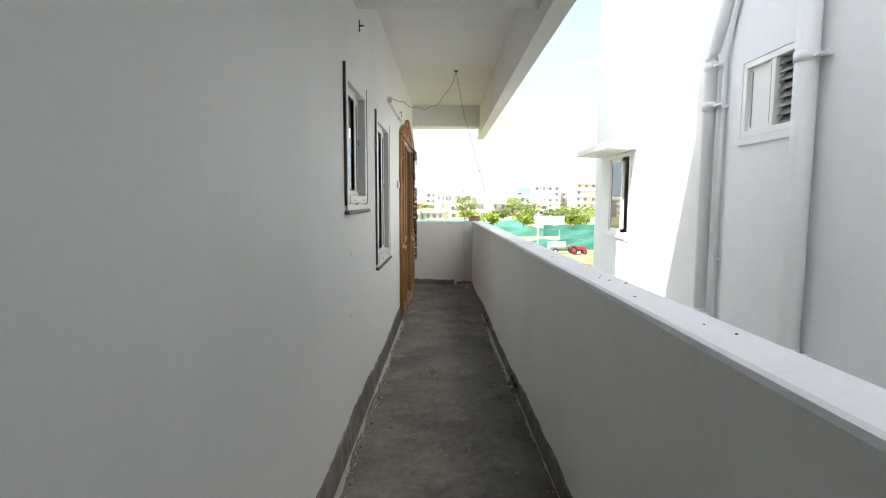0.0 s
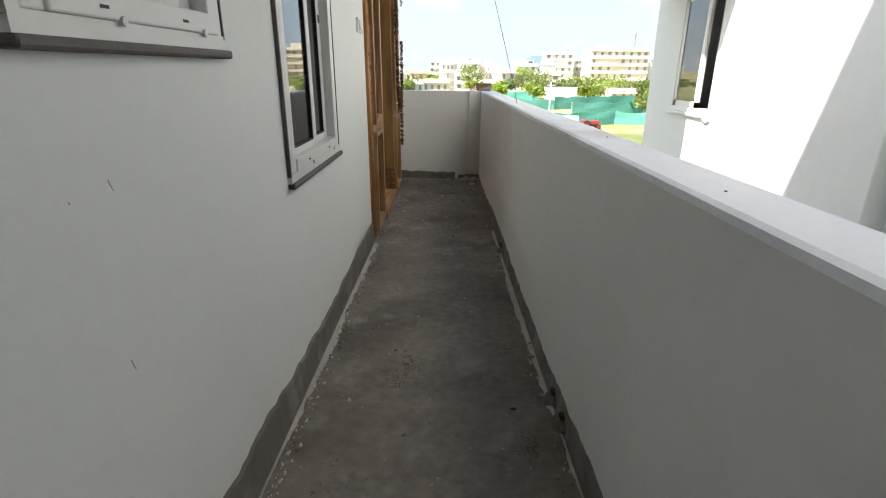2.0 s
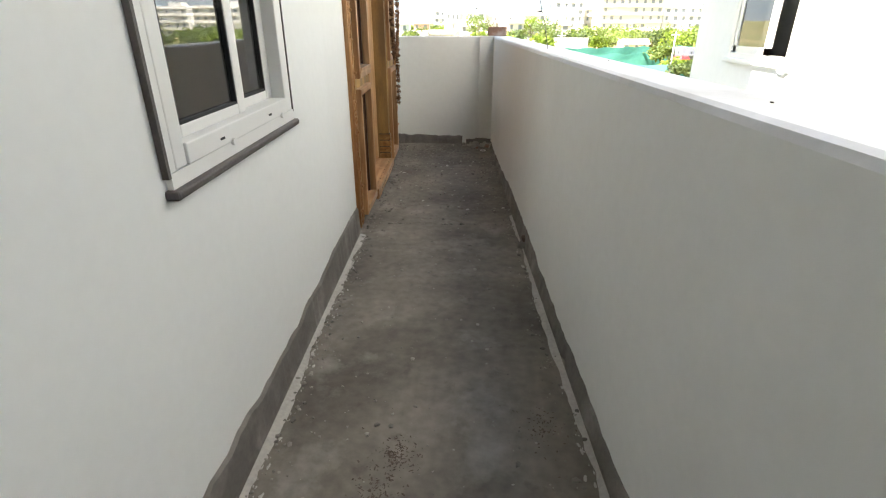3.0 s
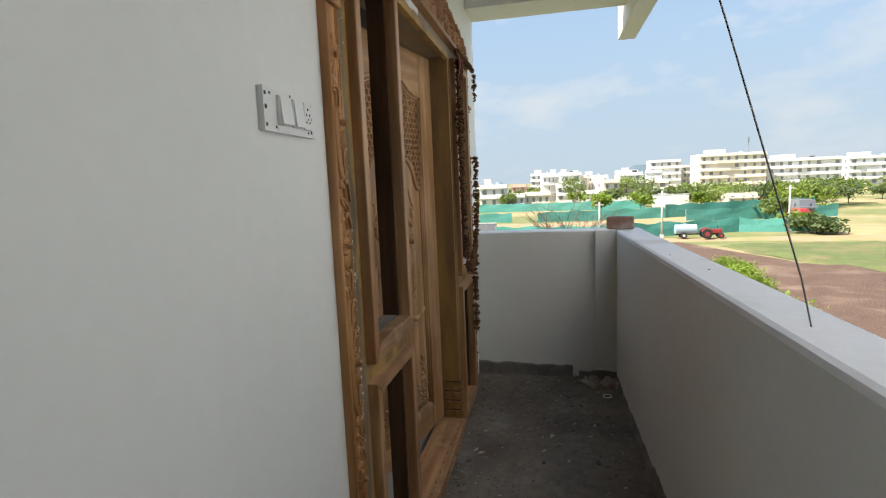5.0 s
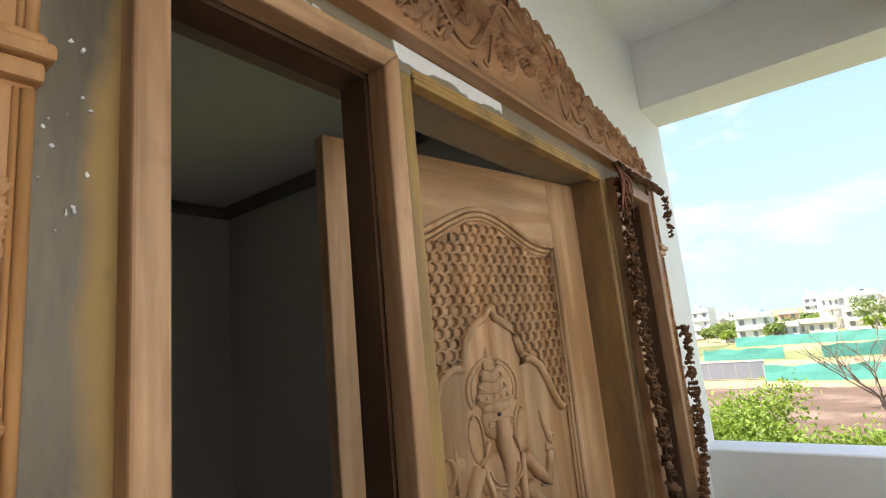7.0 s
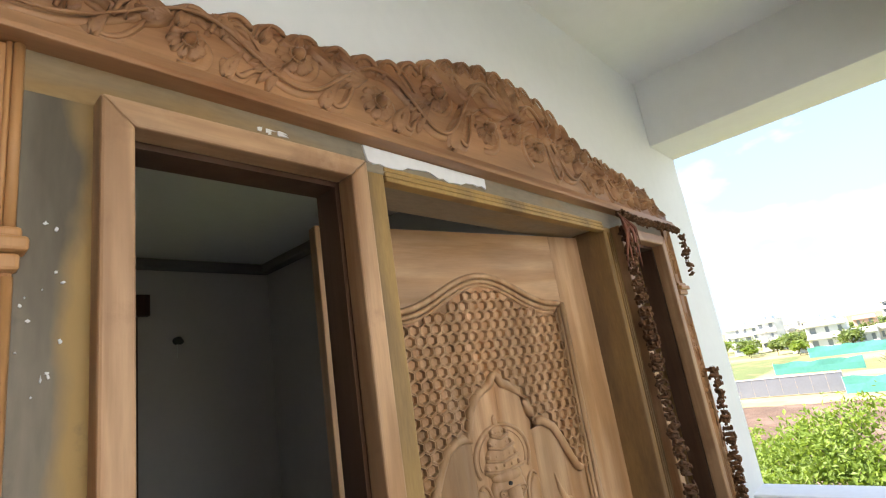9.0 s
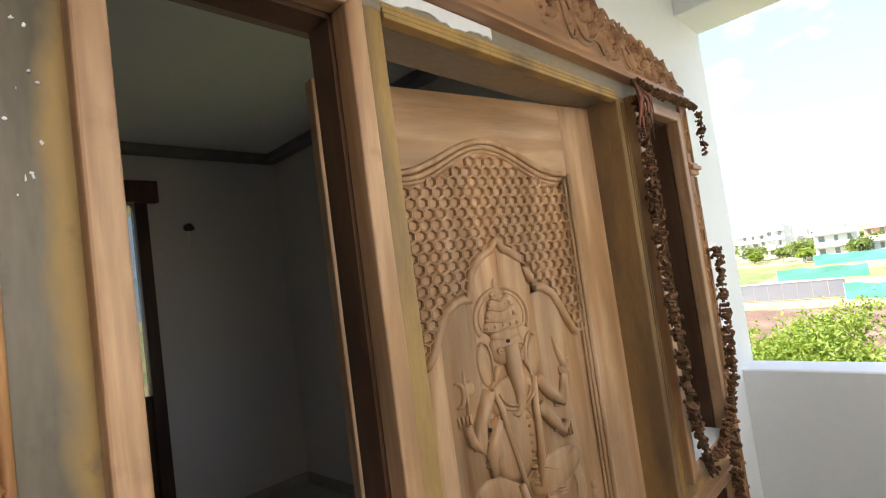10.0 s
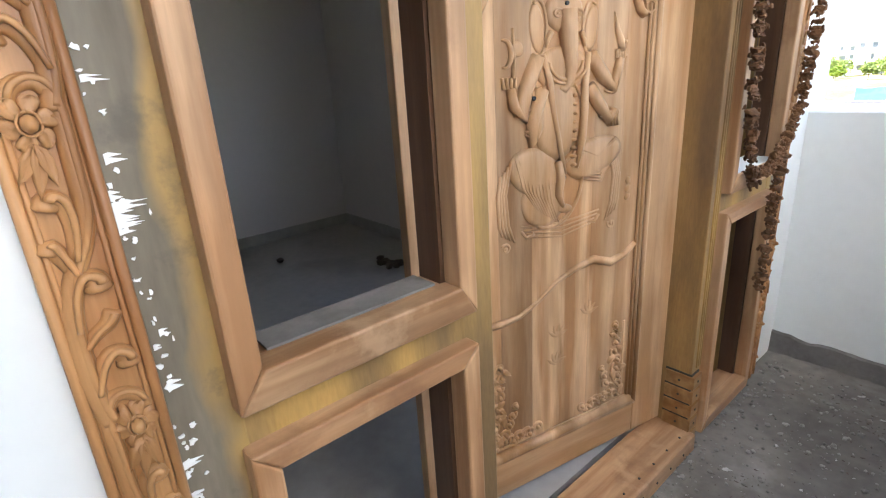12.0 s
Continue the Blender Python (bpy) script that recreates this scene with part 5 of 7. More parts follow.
        tagged(lpart("scroll_border", d.b, M_LEAF, panel, "small carved corner scrolls", smooth=True), kind="stuff")
    for x, z, out in ((LC + 0.012, 1.466, 0.0085), (LC + 0.106, 1.245, 0.002), (LC + 0.007, 1.031, 0.003)):
        lpart("drill_hole", Build().tube([(x, -0.02, z), (x, out, z)], 0.0055, 8), M_DARK, panel, "dark drilled hole")


door_leaf()


# ---- dried garlands on the side light ----
def garland(name, pts, label, seed, size=0.0175, gap=0.0155):
    g = thing(name, label, "garland", "dried garlands", at=pts[0])
    o = Vector(pts[0])
    rnd = random.Random(seed)
    P = [Vector(p) for p in pts]
    part("string", Build().tube([p - o for p in P], 0.0015, 5), M_STRING, g)
    b = Build()
    for a, c in zip(P, P[1:]):
        n = max(1, int((c - a).length / gap))
        t = (c - a).normalized()
        rot = t.to_track_quat("Z", "Y").to_matrix()
        for k in range(n):
            if rnd.random() < 0.03:
                continue
            p = a.lerp(c, (k + rnd.uniform(0.2, 0.8)) / n) - o + Vector((rnd.uniform(-0.003, 0.003), rnd.uniform(-0.004, 0.004), 0))
            r = size * rnd.uniform(0.7, 1.15)
            tilt = rot @ Matrix.Rotation(rnd.uniform(-0.35, 0.35), 3, "X") @ Matrix.Rotation(rnd.uniform(-0.35, 0.35), 3, "Y")
            b.blob(p, (r, r, r * 0.5), tilt, 4, 9, 0.3, rnd)
            for q in range(4):
                w = rnd.uniform(0, 6.3)
                e = p + tilt @ Vector((math.cos(w) * r, math.sin(w) * r, rnd.uniform(-0.5, 0.5) * r))
                b.blob(e, (r * 0.3, r * 0.3, r * 0.45), tilt, 3, 5, 0.3, rnd)
    tagged(part("marigold_head", b, M_GARLAND, g, "shrivelled brown marigold heads"), kind="stuff")
    return g


GX = 0.068
garland("garland", [(GX - 0.004, 7.735, 2.12), (GX, 7.735, 1.9), (GX, 7.722, 1.5), (GX + 0.004, 7.745, 1.15), (GX + 0.004, 7.80, 1.0), (GX + 0.004, 7.835, 0.93)], "dried brown marigold garland hanging on the door frame", 21)
garland("garland", [(GX - 0.01, 7.73, 2.165), (GX, 7.88, 2.15), (GX, 8.05, 2.155), (GX - 0.004, 8.22, 2.16), (GX - 0.004, 8.30, 2.16)], "dried garland draped across the frame top", 22, 0.013)
garland("garland", [(GX - 0.004, 8.30, 2.15), (GX, 8.305, 1.97)], "short dried garland end by the pediment", 23, 0.014)
garland("garland", [(GX, 8.25, 1.62), (GX, 8.235, 1.4), (GX, 8.18, 1.12), (GX + 0.003, 8.06, 1.02), (GX + 0.003, 7.95, 0.955), (GX + 0.003, 7.86, 0.96)], "dried garland looped below the side light", 24)
garland("garland", [(GX + 0.006, 8.07, 1.0), (GX + 0.006, 8.04, 0.82), (GX + 0.006, 8.03, 0.62), (GX + 0.006, 8.03, 0.52)], "loose hanging end of a dried garland", 25)


def petal_bunch():
    g = thing("leaf_bunch", "bunch of dried red leaves tied to the frame corner", "dried leaves", at=(0.06, 7.735, 2.16))
    rnd = random.Random(8)
    for k in range(16):
        a = rnd.uniform(-0.075, 0.085)
        ln = rnd.uniform(0.10, 0.19)
        b = Build().tube([(0, 0, 0), (0.012 + rnd.uniform(0, 0.02), a * 0.5, -ln * 0.45), (0.01 + rnd.uniform(0, 0.02), a, -ln)], [0.003, rnd.uniform(0.006, 0.010), 0.0015], 6, 0.4, (1, 0, 0))
        part("dry_leaf", b, M_DRYRED, g, smooth=True)


petal_bunch()


# ---- the switch plate ----
def switch_plate():
    y0, y1, z0, z1 = 5.820, 6.041, 1.557, 1.645
    o = Vector((0, (y0 + y1) / 2, (z0 + z1) / 2))
    g = thing("switch_plate", "white plastic switch plate without cover, screwed to the wall", "switch plate", at=o)

    def put(nm, b, mat, parent=g, lab="", bevel=0.0):
        m = b.mesh(nm)
        m.transform(Matrix.Translation(-o))
        return part(nm, m, mat, parent, lab, bevel)
    put("base_plate", box(-0.002, 0.010, y0, y1, z0, z1), M_SWITCH, bevel=0.002)
    rim = Build().box(0.009, 0.014, y0, y0 + 0.004, z0, z1).box(0.009, 0.0125, y0 + 0.004, y1, z0, z0 + 0.003).box(0.009, 0.012, y0 + 0.055, y0 + 0.15, z0 + 0.004, z0 + 0.010)
    put("rim", rim, M_SWITCH)
    for k, (a, c) in enumerate(((5.876, 5.926), (5.935, 5.978))):
        sw = put("switch_module", box(0.009, 0.017, a, c, z0 + 0.016, z1 - 0.011), M_SWITCH, lab="wide white rocker switch", bevel=0.002)
        for j in (0,):
            w = c - a
            put("rocker", Build().add([(0.017, a + 0.002 + w * j, z0 + 0.018), (0.017, a + w * (j + 1) - 0.002, z0 + 0.018), (0.017, a + w * (j + 1) - 0.002, z1 - 0.013), (0.017, a + 0.002 + w * j, z1 - 0.013),
                                       (0.0235, a + 0.002 + w * j, z0 + 0.018), (0.0235, a + w * (j + 1) - 0.002, z0 + 0.018), (0.0185, a + w * (j + 1) - 0.002, z1 - 0.013), (0.0185, a + 0.002 + w * j, z1 - 0.013)],
                                      [(0, 1, 2, 3), (4, 5, 6, 7), (0, 1, 5, 4), (1, 2, 6, 5), (2, 3, 7, 6), (3, 0, 4, 7)]), M_SWITCH, sw, bevel=0.001)
    so = put("socket", box(0.009, 0.017, 5.985, 6.018, z0 + 0.016, z1 - 0.011), M_SWITCH, lab="white socket with five dark holes", bevel=0.002)
    h = Build()
    for y, z, r in ((6.0015, 1.619, 0.0032), (5.994, 1.607, 0.003), (6.009, 1.607, 0.003), (5.994, 1.590, 0.0026), (6.009, 1.590, 0.0026), (6.0015, 1.597, 0.002)):
        h.tube([(0.0165, y, z), (0.0176, y, z)], r, 8)
    put("socket_hole", h, M_DARK, so)
    spots = [(y, z, 0.0042) for y in (y0 + 0.014, y1 - 0.014) for z in (z0 + 0.013, z1 - 0.013)]
    spots += [(y0 + 0.031, z1 - 0.011, 0.003), (y0 + 0.014, 1.605, 0.0052), (y1 - 0.012, 1.60, 0.0042), (y0 + 0.115, z1 - 0.006, 0.003), (y0 + 0.05, z0 + 0.011, 0.003), (y1 - 0.03, z0 + 0.010, 0.003)]
    for y, z, r in spots:
        put("screw_hole", Build().tube([(0.0095, y, z), (0.0106, y, z)], r, 8), M_DARK)


switch_plate()


# ---- small things in the corridor ----
def brick_on_corner():
    g = tagged(part("brick", box(-0.09, 0.09, -0.045, 0.045, 0.0, 0.085), M_BRICK, bevel=0.012), "single rough brown brick lying on the parapet corner", "brick")
    g.matrix_world = pose(1.012, 8.60, 1.0885, 0, 0, -8)


brick_on_corner()


def wires():
    g = thing("ceiling_hook", "dark metal hook box in the ceiling with loose wires", "ceiling hook", at=(0.656, 6.23, CEIL))
    part("hook_plate", Build().box(-0.02, 0.02, -0.015, 0.015, -0.012, 0.002), M_DARK, g)
    a = Vector((0.656, 6.23, CEIL - 0.01))
    w = thing("loose_wire", "thin dark wire slung from the ceiling over the parapet", "wire", at=a)
    pts = [Vector((0.0, 0.0, 0.0)), Vector((0.03, -0.01, -0.15)), Vector((0.085, -0.03, -0.45)), Vector((0.28, -0.08, -1.15)), Vector((0.44, -0.1, -1.72)), Vector((0.47, -0.1, -1.86)), Vector((0.62, -0.11, -1.895)), Vector((0.70, -0.12, -2.4))]
    part("strand", Build().tube(pts, 0.0022, 5), M_WIRE, w)
    c = thing("slack_cable", "slack thin cable from the wall box to the ceiling", "cable", at=a)
    b0, b1 = Vector((0, 0, 0)), Vector((0.05, 5.06, 2.385)) - a
    pts = []
    for k in range(17):
        q = k / 16
        p = b0.lerp(b1, q) + Vector((0.01 * math.sin(q * 23), 0, -0.26 * math.sin(math.pi * q ** 0.8) + 0.012 * math.sin(q * 31)))
        pts.append(p)
    part("strand", Build().tube(pts, 0.0025, 5), M_WIRE, c)
    k = thing("conduit_casing", "white plastic wiring casing along the wall top", "wiring casing", at=(0, 5.04, 2.358))
    part("cover", box(-0.001, 0.030, -0.02, 1.18, -0.018, 0.022), M_SWITCH, k, bevel=0.003)
    part("end_cap", box(0.0, 0.045, -0.045, -0.02, -0.022, 0.026), M_SWITCH, k, bevel=0.003)
    t = thing("wire_tail", "short loose wire end above the door", "wire", at=(0.0, 6.0, 2.39))
    part("strand", Build().tube([(0.0, 0, -0.02), (0.03, 0.04, 0.035), (0.035, 0.10, 0.05), (0.03, 0.15, 0.01), (0.02, 0.17, -0.04)], 0.003, 5), M_WIRE, t)
    n = tagged(part("wall_nail", Build().tube([(0, 0, 0), (0.03, 0, 0.002)], 0.005, 6).box(-0.001, 0.006, -0.006, 0.006, -0.035, 0.035), M_DARK), "dark metal clip high on the wall", "nail")
    n.location = (0.0, 3.475, 2.525)


wires()


def scuffs():
    """Hair-thin scratches left by the painters."""
    for y, z, dy, dz in ((3.105, 1.128, 0.010, -0.022), (3.06, 0.771, 0.008, -0.026), (2.995, 1.112, 0.003, -0.003)):
        m = tagged(part("wall_scuff", Build().tube([(0.0, 0, 0), (0.0006, dy * 0.4, dz * 0.6), (0.0, dy, dz)], 0.0012, 5), M_DEBRIS), "faint grey scratch on the white wall", "scuff", "wall scuffs")
        m.location = (0.0, y, z)


scuffs()


def stubs():
    """Drain pipe ends and broken mortar at the parapet foot."""
    for y, x in ((5.89, par_x(5.89) - 0.022), (4.0, par_x(4.0) - 0.022), (3.84, par_x(3.84) - 0.022)):
        s = thing("drain_stub", "dark rusty pipe stub at the parapet foot", "pipe stub", "drain stubs", at=(x, y, 0.0))
        part("pipe", Build().tube([(0.03, 0.02, 0.0), (0.0, 0.0, 0.055), (-0.004, -0.008, 0.075)], 0.011, 8), M_DRYLEAF, s)
        part("collar", Build().blob((0.012, 0.01, 0.01), (0.045, 0.055, 0.03), None, 5, 9, 0.2, random.Random(int(y * 10))), M_CEMENT, s)
    cup = thing("dropped_lid", "small pale lid lying on the floor near the corner", "lid", at=(0.885, 8.205, 0.031))
    part("rim", Build().tube([(0.026 * math.cos(a * math.pi / 8), 0.026 * math.sin(a * math.pi / 8), 0.006) for a in range(17)], 0.004, 6), M_PUTTY, cup)
    part("disc", Build().tube([(0, 0, 0.001), (0, 0, 0.005)], 0.025, 12), M_DRYLEAF, cup)
    rub = thing("rubble_heap", "small heap of broken mortar and leaves in the corner", "rubble", at=(0.82, 8.46, 0.03))
    rnd = random.Random(31)
    b = Build()
    for k in range(46):
        r = rnd.uniform(0.006, 0.026)
        b.blob((rnd.gauss(0, 0.10), rnd.gauss(0, 0.035), r * 0.4), (r, r * rnd.uniform(0.6, 1), r * rnd.uniform(0.4, 0.8)), Matrix.Rotation(rnd.uniform(0, 3), 3, "Z"), 4, 6, 0.3, rnd)
    for k in range(16):
        r = rnd.uniform(0.015, 0.042)
        b.blob((rnd.uniform(-0.06, 0.18), rnd.uniform(-0.12, 0.02), r * 0.4), (r, r * rnd.uniform(0.6, 1), r * rnd.uniform(0.5, 0.8)), Matrix.Rotation(rnd.uniform(0, 3), 3, "Z"), 5, 7, 0.3, rnd)
    tagged(part("mortar_piece", b, M_DEBRIS, rub, "lumps of broken mortar"), kind="stuff")
    bits = Build()
    for k in range(12):
        r = rnd.uniform(0.012, 0.032)
        bits.blob((rnd.uniform(-0.04, 0.17), rnd.uniform(-0.16, 0.0), r * 0.45), (r * 1.3, r * 0.8, r * 0.6), Matrix.Rotation(rnd.uniform(0, 3), 3, "Z"), 4, 6, 0.3, rnd)
    tagged(part("brick_fragment", bits, M_BRICK, rub, "dark red brick fragments"), kind="stuff")
    stone = thing("mortar_lump", "small dark mortar lump on the room floor", "lump", at=(-2.93, 7.51, 0.05))
    part("lump", Build().blob((0, 0, 0.014), (0.03, 0.024, 0.02), None, 5, 8, 0.25, rnd), M_DRYLEAF, stone)
    heap = thing("sweepings", "low heap of dark sweepings on the room floor", "sweepings", at=(-2.24, 8.06, 0.05))
    hp = Build()
    for k in range(22):
        r = rnd.uniform(0.012, 0.035)
        hp.blob((rnd.gauss(0, 0.07), rnd.gauss(0, 0.05), r * 0.35), (r * 1.4, r, r * 0.6), Matrix.Rotation(rnd.uniform(0, 3), 3, "Z"), 4, 6, 0.3, rnd)
    tagged(part("scraps", hp, M_DRYLEAF, heap), kind="stuff")


stubs()


def crumbs():
    rnd = random.Random(41)
    b, lv, du = Build(), Build(), Build()
    for k in range(2300):
        y = rnd.uniform(0.3, 8.5) if rnd.random() < 0.35 else rnd.uniform(2.6, 6.5) if rnd.random() < 0.55 else rnd.uniform(6.3, 8.5)
        w = par_x(y)
        u = rnd.random()
        if u < 0.38:
            x = 0.035 + abs(rnd.gauss(0, 0.05))
        elif u < 0.58:
            x = w - 0.03 - abs(rnd.gauss(0, 0.06))
        else:
            x = rnd.uniform(0.05, w - 0.05)
        r = min(0.011, 0.0016 + rnd.expovariate(430))
        z = floor_z(y) + 0.006 * noise.noise((x * 3, y * 3, 0)) + 0.0035 * noise.noise((x * 11, y * 11, 4))
        b.blob((x, y, z + r * 0.35), (r * rnd.uniform(0.8, 1.6), r, r * rnd.uniform(0.4, 0.8)), Matrix.Rotation(rnd.uniform(0, 3), 3, "Z"), 3, 5, 0.3, rnd)
    for cx, cy, n, sp in ((0.45, 4.28, 90, 0.035), (0.40, 4.16, 50, 0.035), (0.925, 4.41, 45, 0.04), (0.95, 3.72, 70, 0.025), (0.75, 6.775, 4, 0.02), (0.655, 6.535, 5, 0.012), (0.21, 3.65, 14, 0.03), (0.9, 3.75, 12, 0.06), (0.2, 6.6, 26, 0.08), (0.25, 7.6, 30, 0.1), (0.55, 7.8, 60, 0.2), (0.35, 7.1, 60, 0.16), (0.45, 8.2, 50, 0.14)):
        for k in range(int(n * 2.2)):
            x, y = cx + rnd.gauss(0, sp) * rnd.uniform(0.3, 1.6), cy + rnd.gauss(0, sp * 1.3) * rnd.uniform(0.3, 1.6)
            x = min(max(x, 0.05), par_x(y) - 0.04)
            r = rnd.uniform(0.0012, 0.0048)
            z = floor_z(y) + 0.006 * noise.noise((x * 3, y * 3, 0)) + 0.0035 * noise.noise((x * 11, y * 11, 4))
            lv.blob((x, y, z + r * 0.2), (r * rnd.uniform(1, 2), r * 0.6, r * 0.3), Matrix.Rotation(rnd.uniform(0, 3), 3, "Z"), 3, 5, 0.3, rnd)
    for k in range(420):
        y = rnd.uniform(2.2, 6.0)
        left = rnd.random() < 0.8
        x = 0.045 + abs(rnd.gauss(0, 0.018)) if left else par_x(y) - 0.04 - abs(rnd.gauss(0, 0.02))
        r = min(0.008, 0.001 + rnd.expovariate(420))
        du.blob((x, y, floor_z(y) + 0.001), (r * 0.8, r * 1.7, 0.0035), Matrix.Rotation(rnd.uniform(-0.4, 0.4), 3, "Z"), 3, 8, 0.35, rnd)
    for k in range(1100):
        x, y = rnd.uniform(0.06, 1.02), 8.45 - min(2.2, rnd.expovariate(1.1))
        r = min(0.012, 0.0015 + rnd.expovariate(330))
        z = floor_z(y) + 0.006 * noise.noise((x * 3, y * 3, 0)) + 0.0035 * noise.noise((x * 11, y * 11, 4))
        b.blob((x, y, z + r * 0.3), (r * rnd.uniform(0.8, 1.5), r, r * rnd.uniform(0.4, 0.8)), Matrix.Rotation(rnd.uniform(0, 3), 3, "Z"), 3, 5, 0.3, rnd)
    for k in range(90):
        x, y = rnd.uniform(0.1, 1.0), rnd.uniform(6.5, 8.4)
        r = 0.003 + min(0.022, rnd.expovariate(160))
        z = floor_z(y) + 0.006 * noise.noise((x * 3, y * 3, 0)) + 0.0035 * noise.noise((x * 11, y * 11, 4))
        du.blob((x, y, z - 0.0005), (r, r * rnd.uniform(0.3, 0.7), 0.003), Matrix.Rotation(rnd.uniform(0.3, 1.2), 3, "Z"), 3, 9, 0.5, rnd)
    tagged(part("mortar_crumbs", b, M_DEBRIS), "scattered mortar crumbs and grit on the floor", "crumbs", kind="stuff")
    tagged(part("dry_leaf_bits", lv, M_DRYLEAF), "dark dry leaf bits lying in small patches", "leaf bits", kind="stuff")
    tagged(part("lime_splashes", du, M_DUST), "pale lime splashes along the skirting foot", "lime splashes", kind="stuff")


crumbs()


def lime_band():
    """A pale uneven line of lime where the skirting meets the floor, and specks on the parapet top."""
    rnd = random.Random(61)
    for nm, y0, y1, side in (("lime_band", 1.2, 6.05, 0), ("lime_band", 2.4, 6.4, 1)):
        vs, n = [], int((y1 - y0) / 0.03)
        w = 0.012
        for k in range(n + 1):
            y = y0 + (y1 - y0) * k / n
            w = min(0.050, max(0.002, w + rnd.uniform(-0.011, 0.011)))
            if side:
                a, c = par_x(y) - 0.026, par_x(y) - 0.028 - w * 0.6
            else:
                a, c = 0.026, 0.028 + w * 0.7
            z = floor_z(y)
            vs += [(a, y, z + 0.011), (c, y + rnd.uniform(-0.008, 0.008), z + 0.0015 + 0.006 * noise.noise((c * 3, y * 3, 0)) + 0.0035 * noise.noise((c * 11, y * 11, 4))), (a, y, z - 0.01)]
        fs = [(k * 3 + i, k * 3 + (i + 1) % 3, (k + 1) * 3 + (i + 1) % 3, (k + 1) * 3 + i) for k in range(n) for i in range(3)]
        structure(part(nm, Build().add(vs, fs), M_DUST), "pale crumbling lime line along the skirting foot", "lime line")
    b = Build()
    for y, x in ((2.35, 0.09), (2.42, 0.12), (2.28, 0.11), (2.2, 0.15), (1.5, 0.1), (1.4, 0.13), (3.2, 0.08), (5.2, 0.14), (6.9, 0.1), (7.3, 0.06), (1.9, 0.07), (4.1, 0.12)):
        r = rnd.uniform(0.002, 0.005)
        b.blob((par_x(y) + x, y, par_z(y) - 0.001), (r * 1.6, r, r * 0.5), Matrix.Rotation(rnd.uniform(0, 3), 3, "Z"), 3, 6, 0.3, rnd)
    tagged(part("parapet_grit", b, M_DRYLEAF), "dark grit specks lying on the parapet top", "grit", kind="stuff")


lime_band()


# ---- unseen masses on the roof, added to throw shade on the neighbour ----
structure(part("shade_wall_near", box(1.0, 1.2, -9.0, 4.27, CEIL + 0.15, 7.6), M_NBWALL), "unseen white wall added to shade the neighbour", "wall")
structure(part("roof_room", box(-6.0, 1.0, -9.0, 4.27, CEIL + 0.15, 5.33), M_NBWALL), "unseen white block on the roof, added to shade the neighbour", "wall")
structure(part("shade_wall_far", box(1.0, 1.2, 6.62, 8.735, CEIL + 0.15, 7.6), M_NBWALL), "unseen white wall added to shade the neighbour", "wall")
structure(part("lower_wall_east", box(1.0, 1.2, BACK_Y - 0.2, 8.735, -5.0, -0.3), M_NBWALL), "plain white outer wall of the storeys below", "wall")
structure(part("lower_wall_north", box(-4.2, 1.0, 8.535, 8.735, -5.0, -0.3), M_NBWALL), "plain white outer wall of the storeys below", "wall")

# ---- the neighbouring house ----
NX = 3.03
nb = thing("neighbour_house", "white plastered house across the gap with pipes, window and vent", "house", at=(NX, 4.0, -5.0))


def npart(name, b, mat, parent=nb, label="", bevel=0.0, smooth=False):
    m = b.mesh(name, smooth) if isinstance(b, Build) else b
    m.transform(Matrix.Translation((-NX, -4.0, 5.0)))
    return part(name, m, mat, parent, label, bevel)


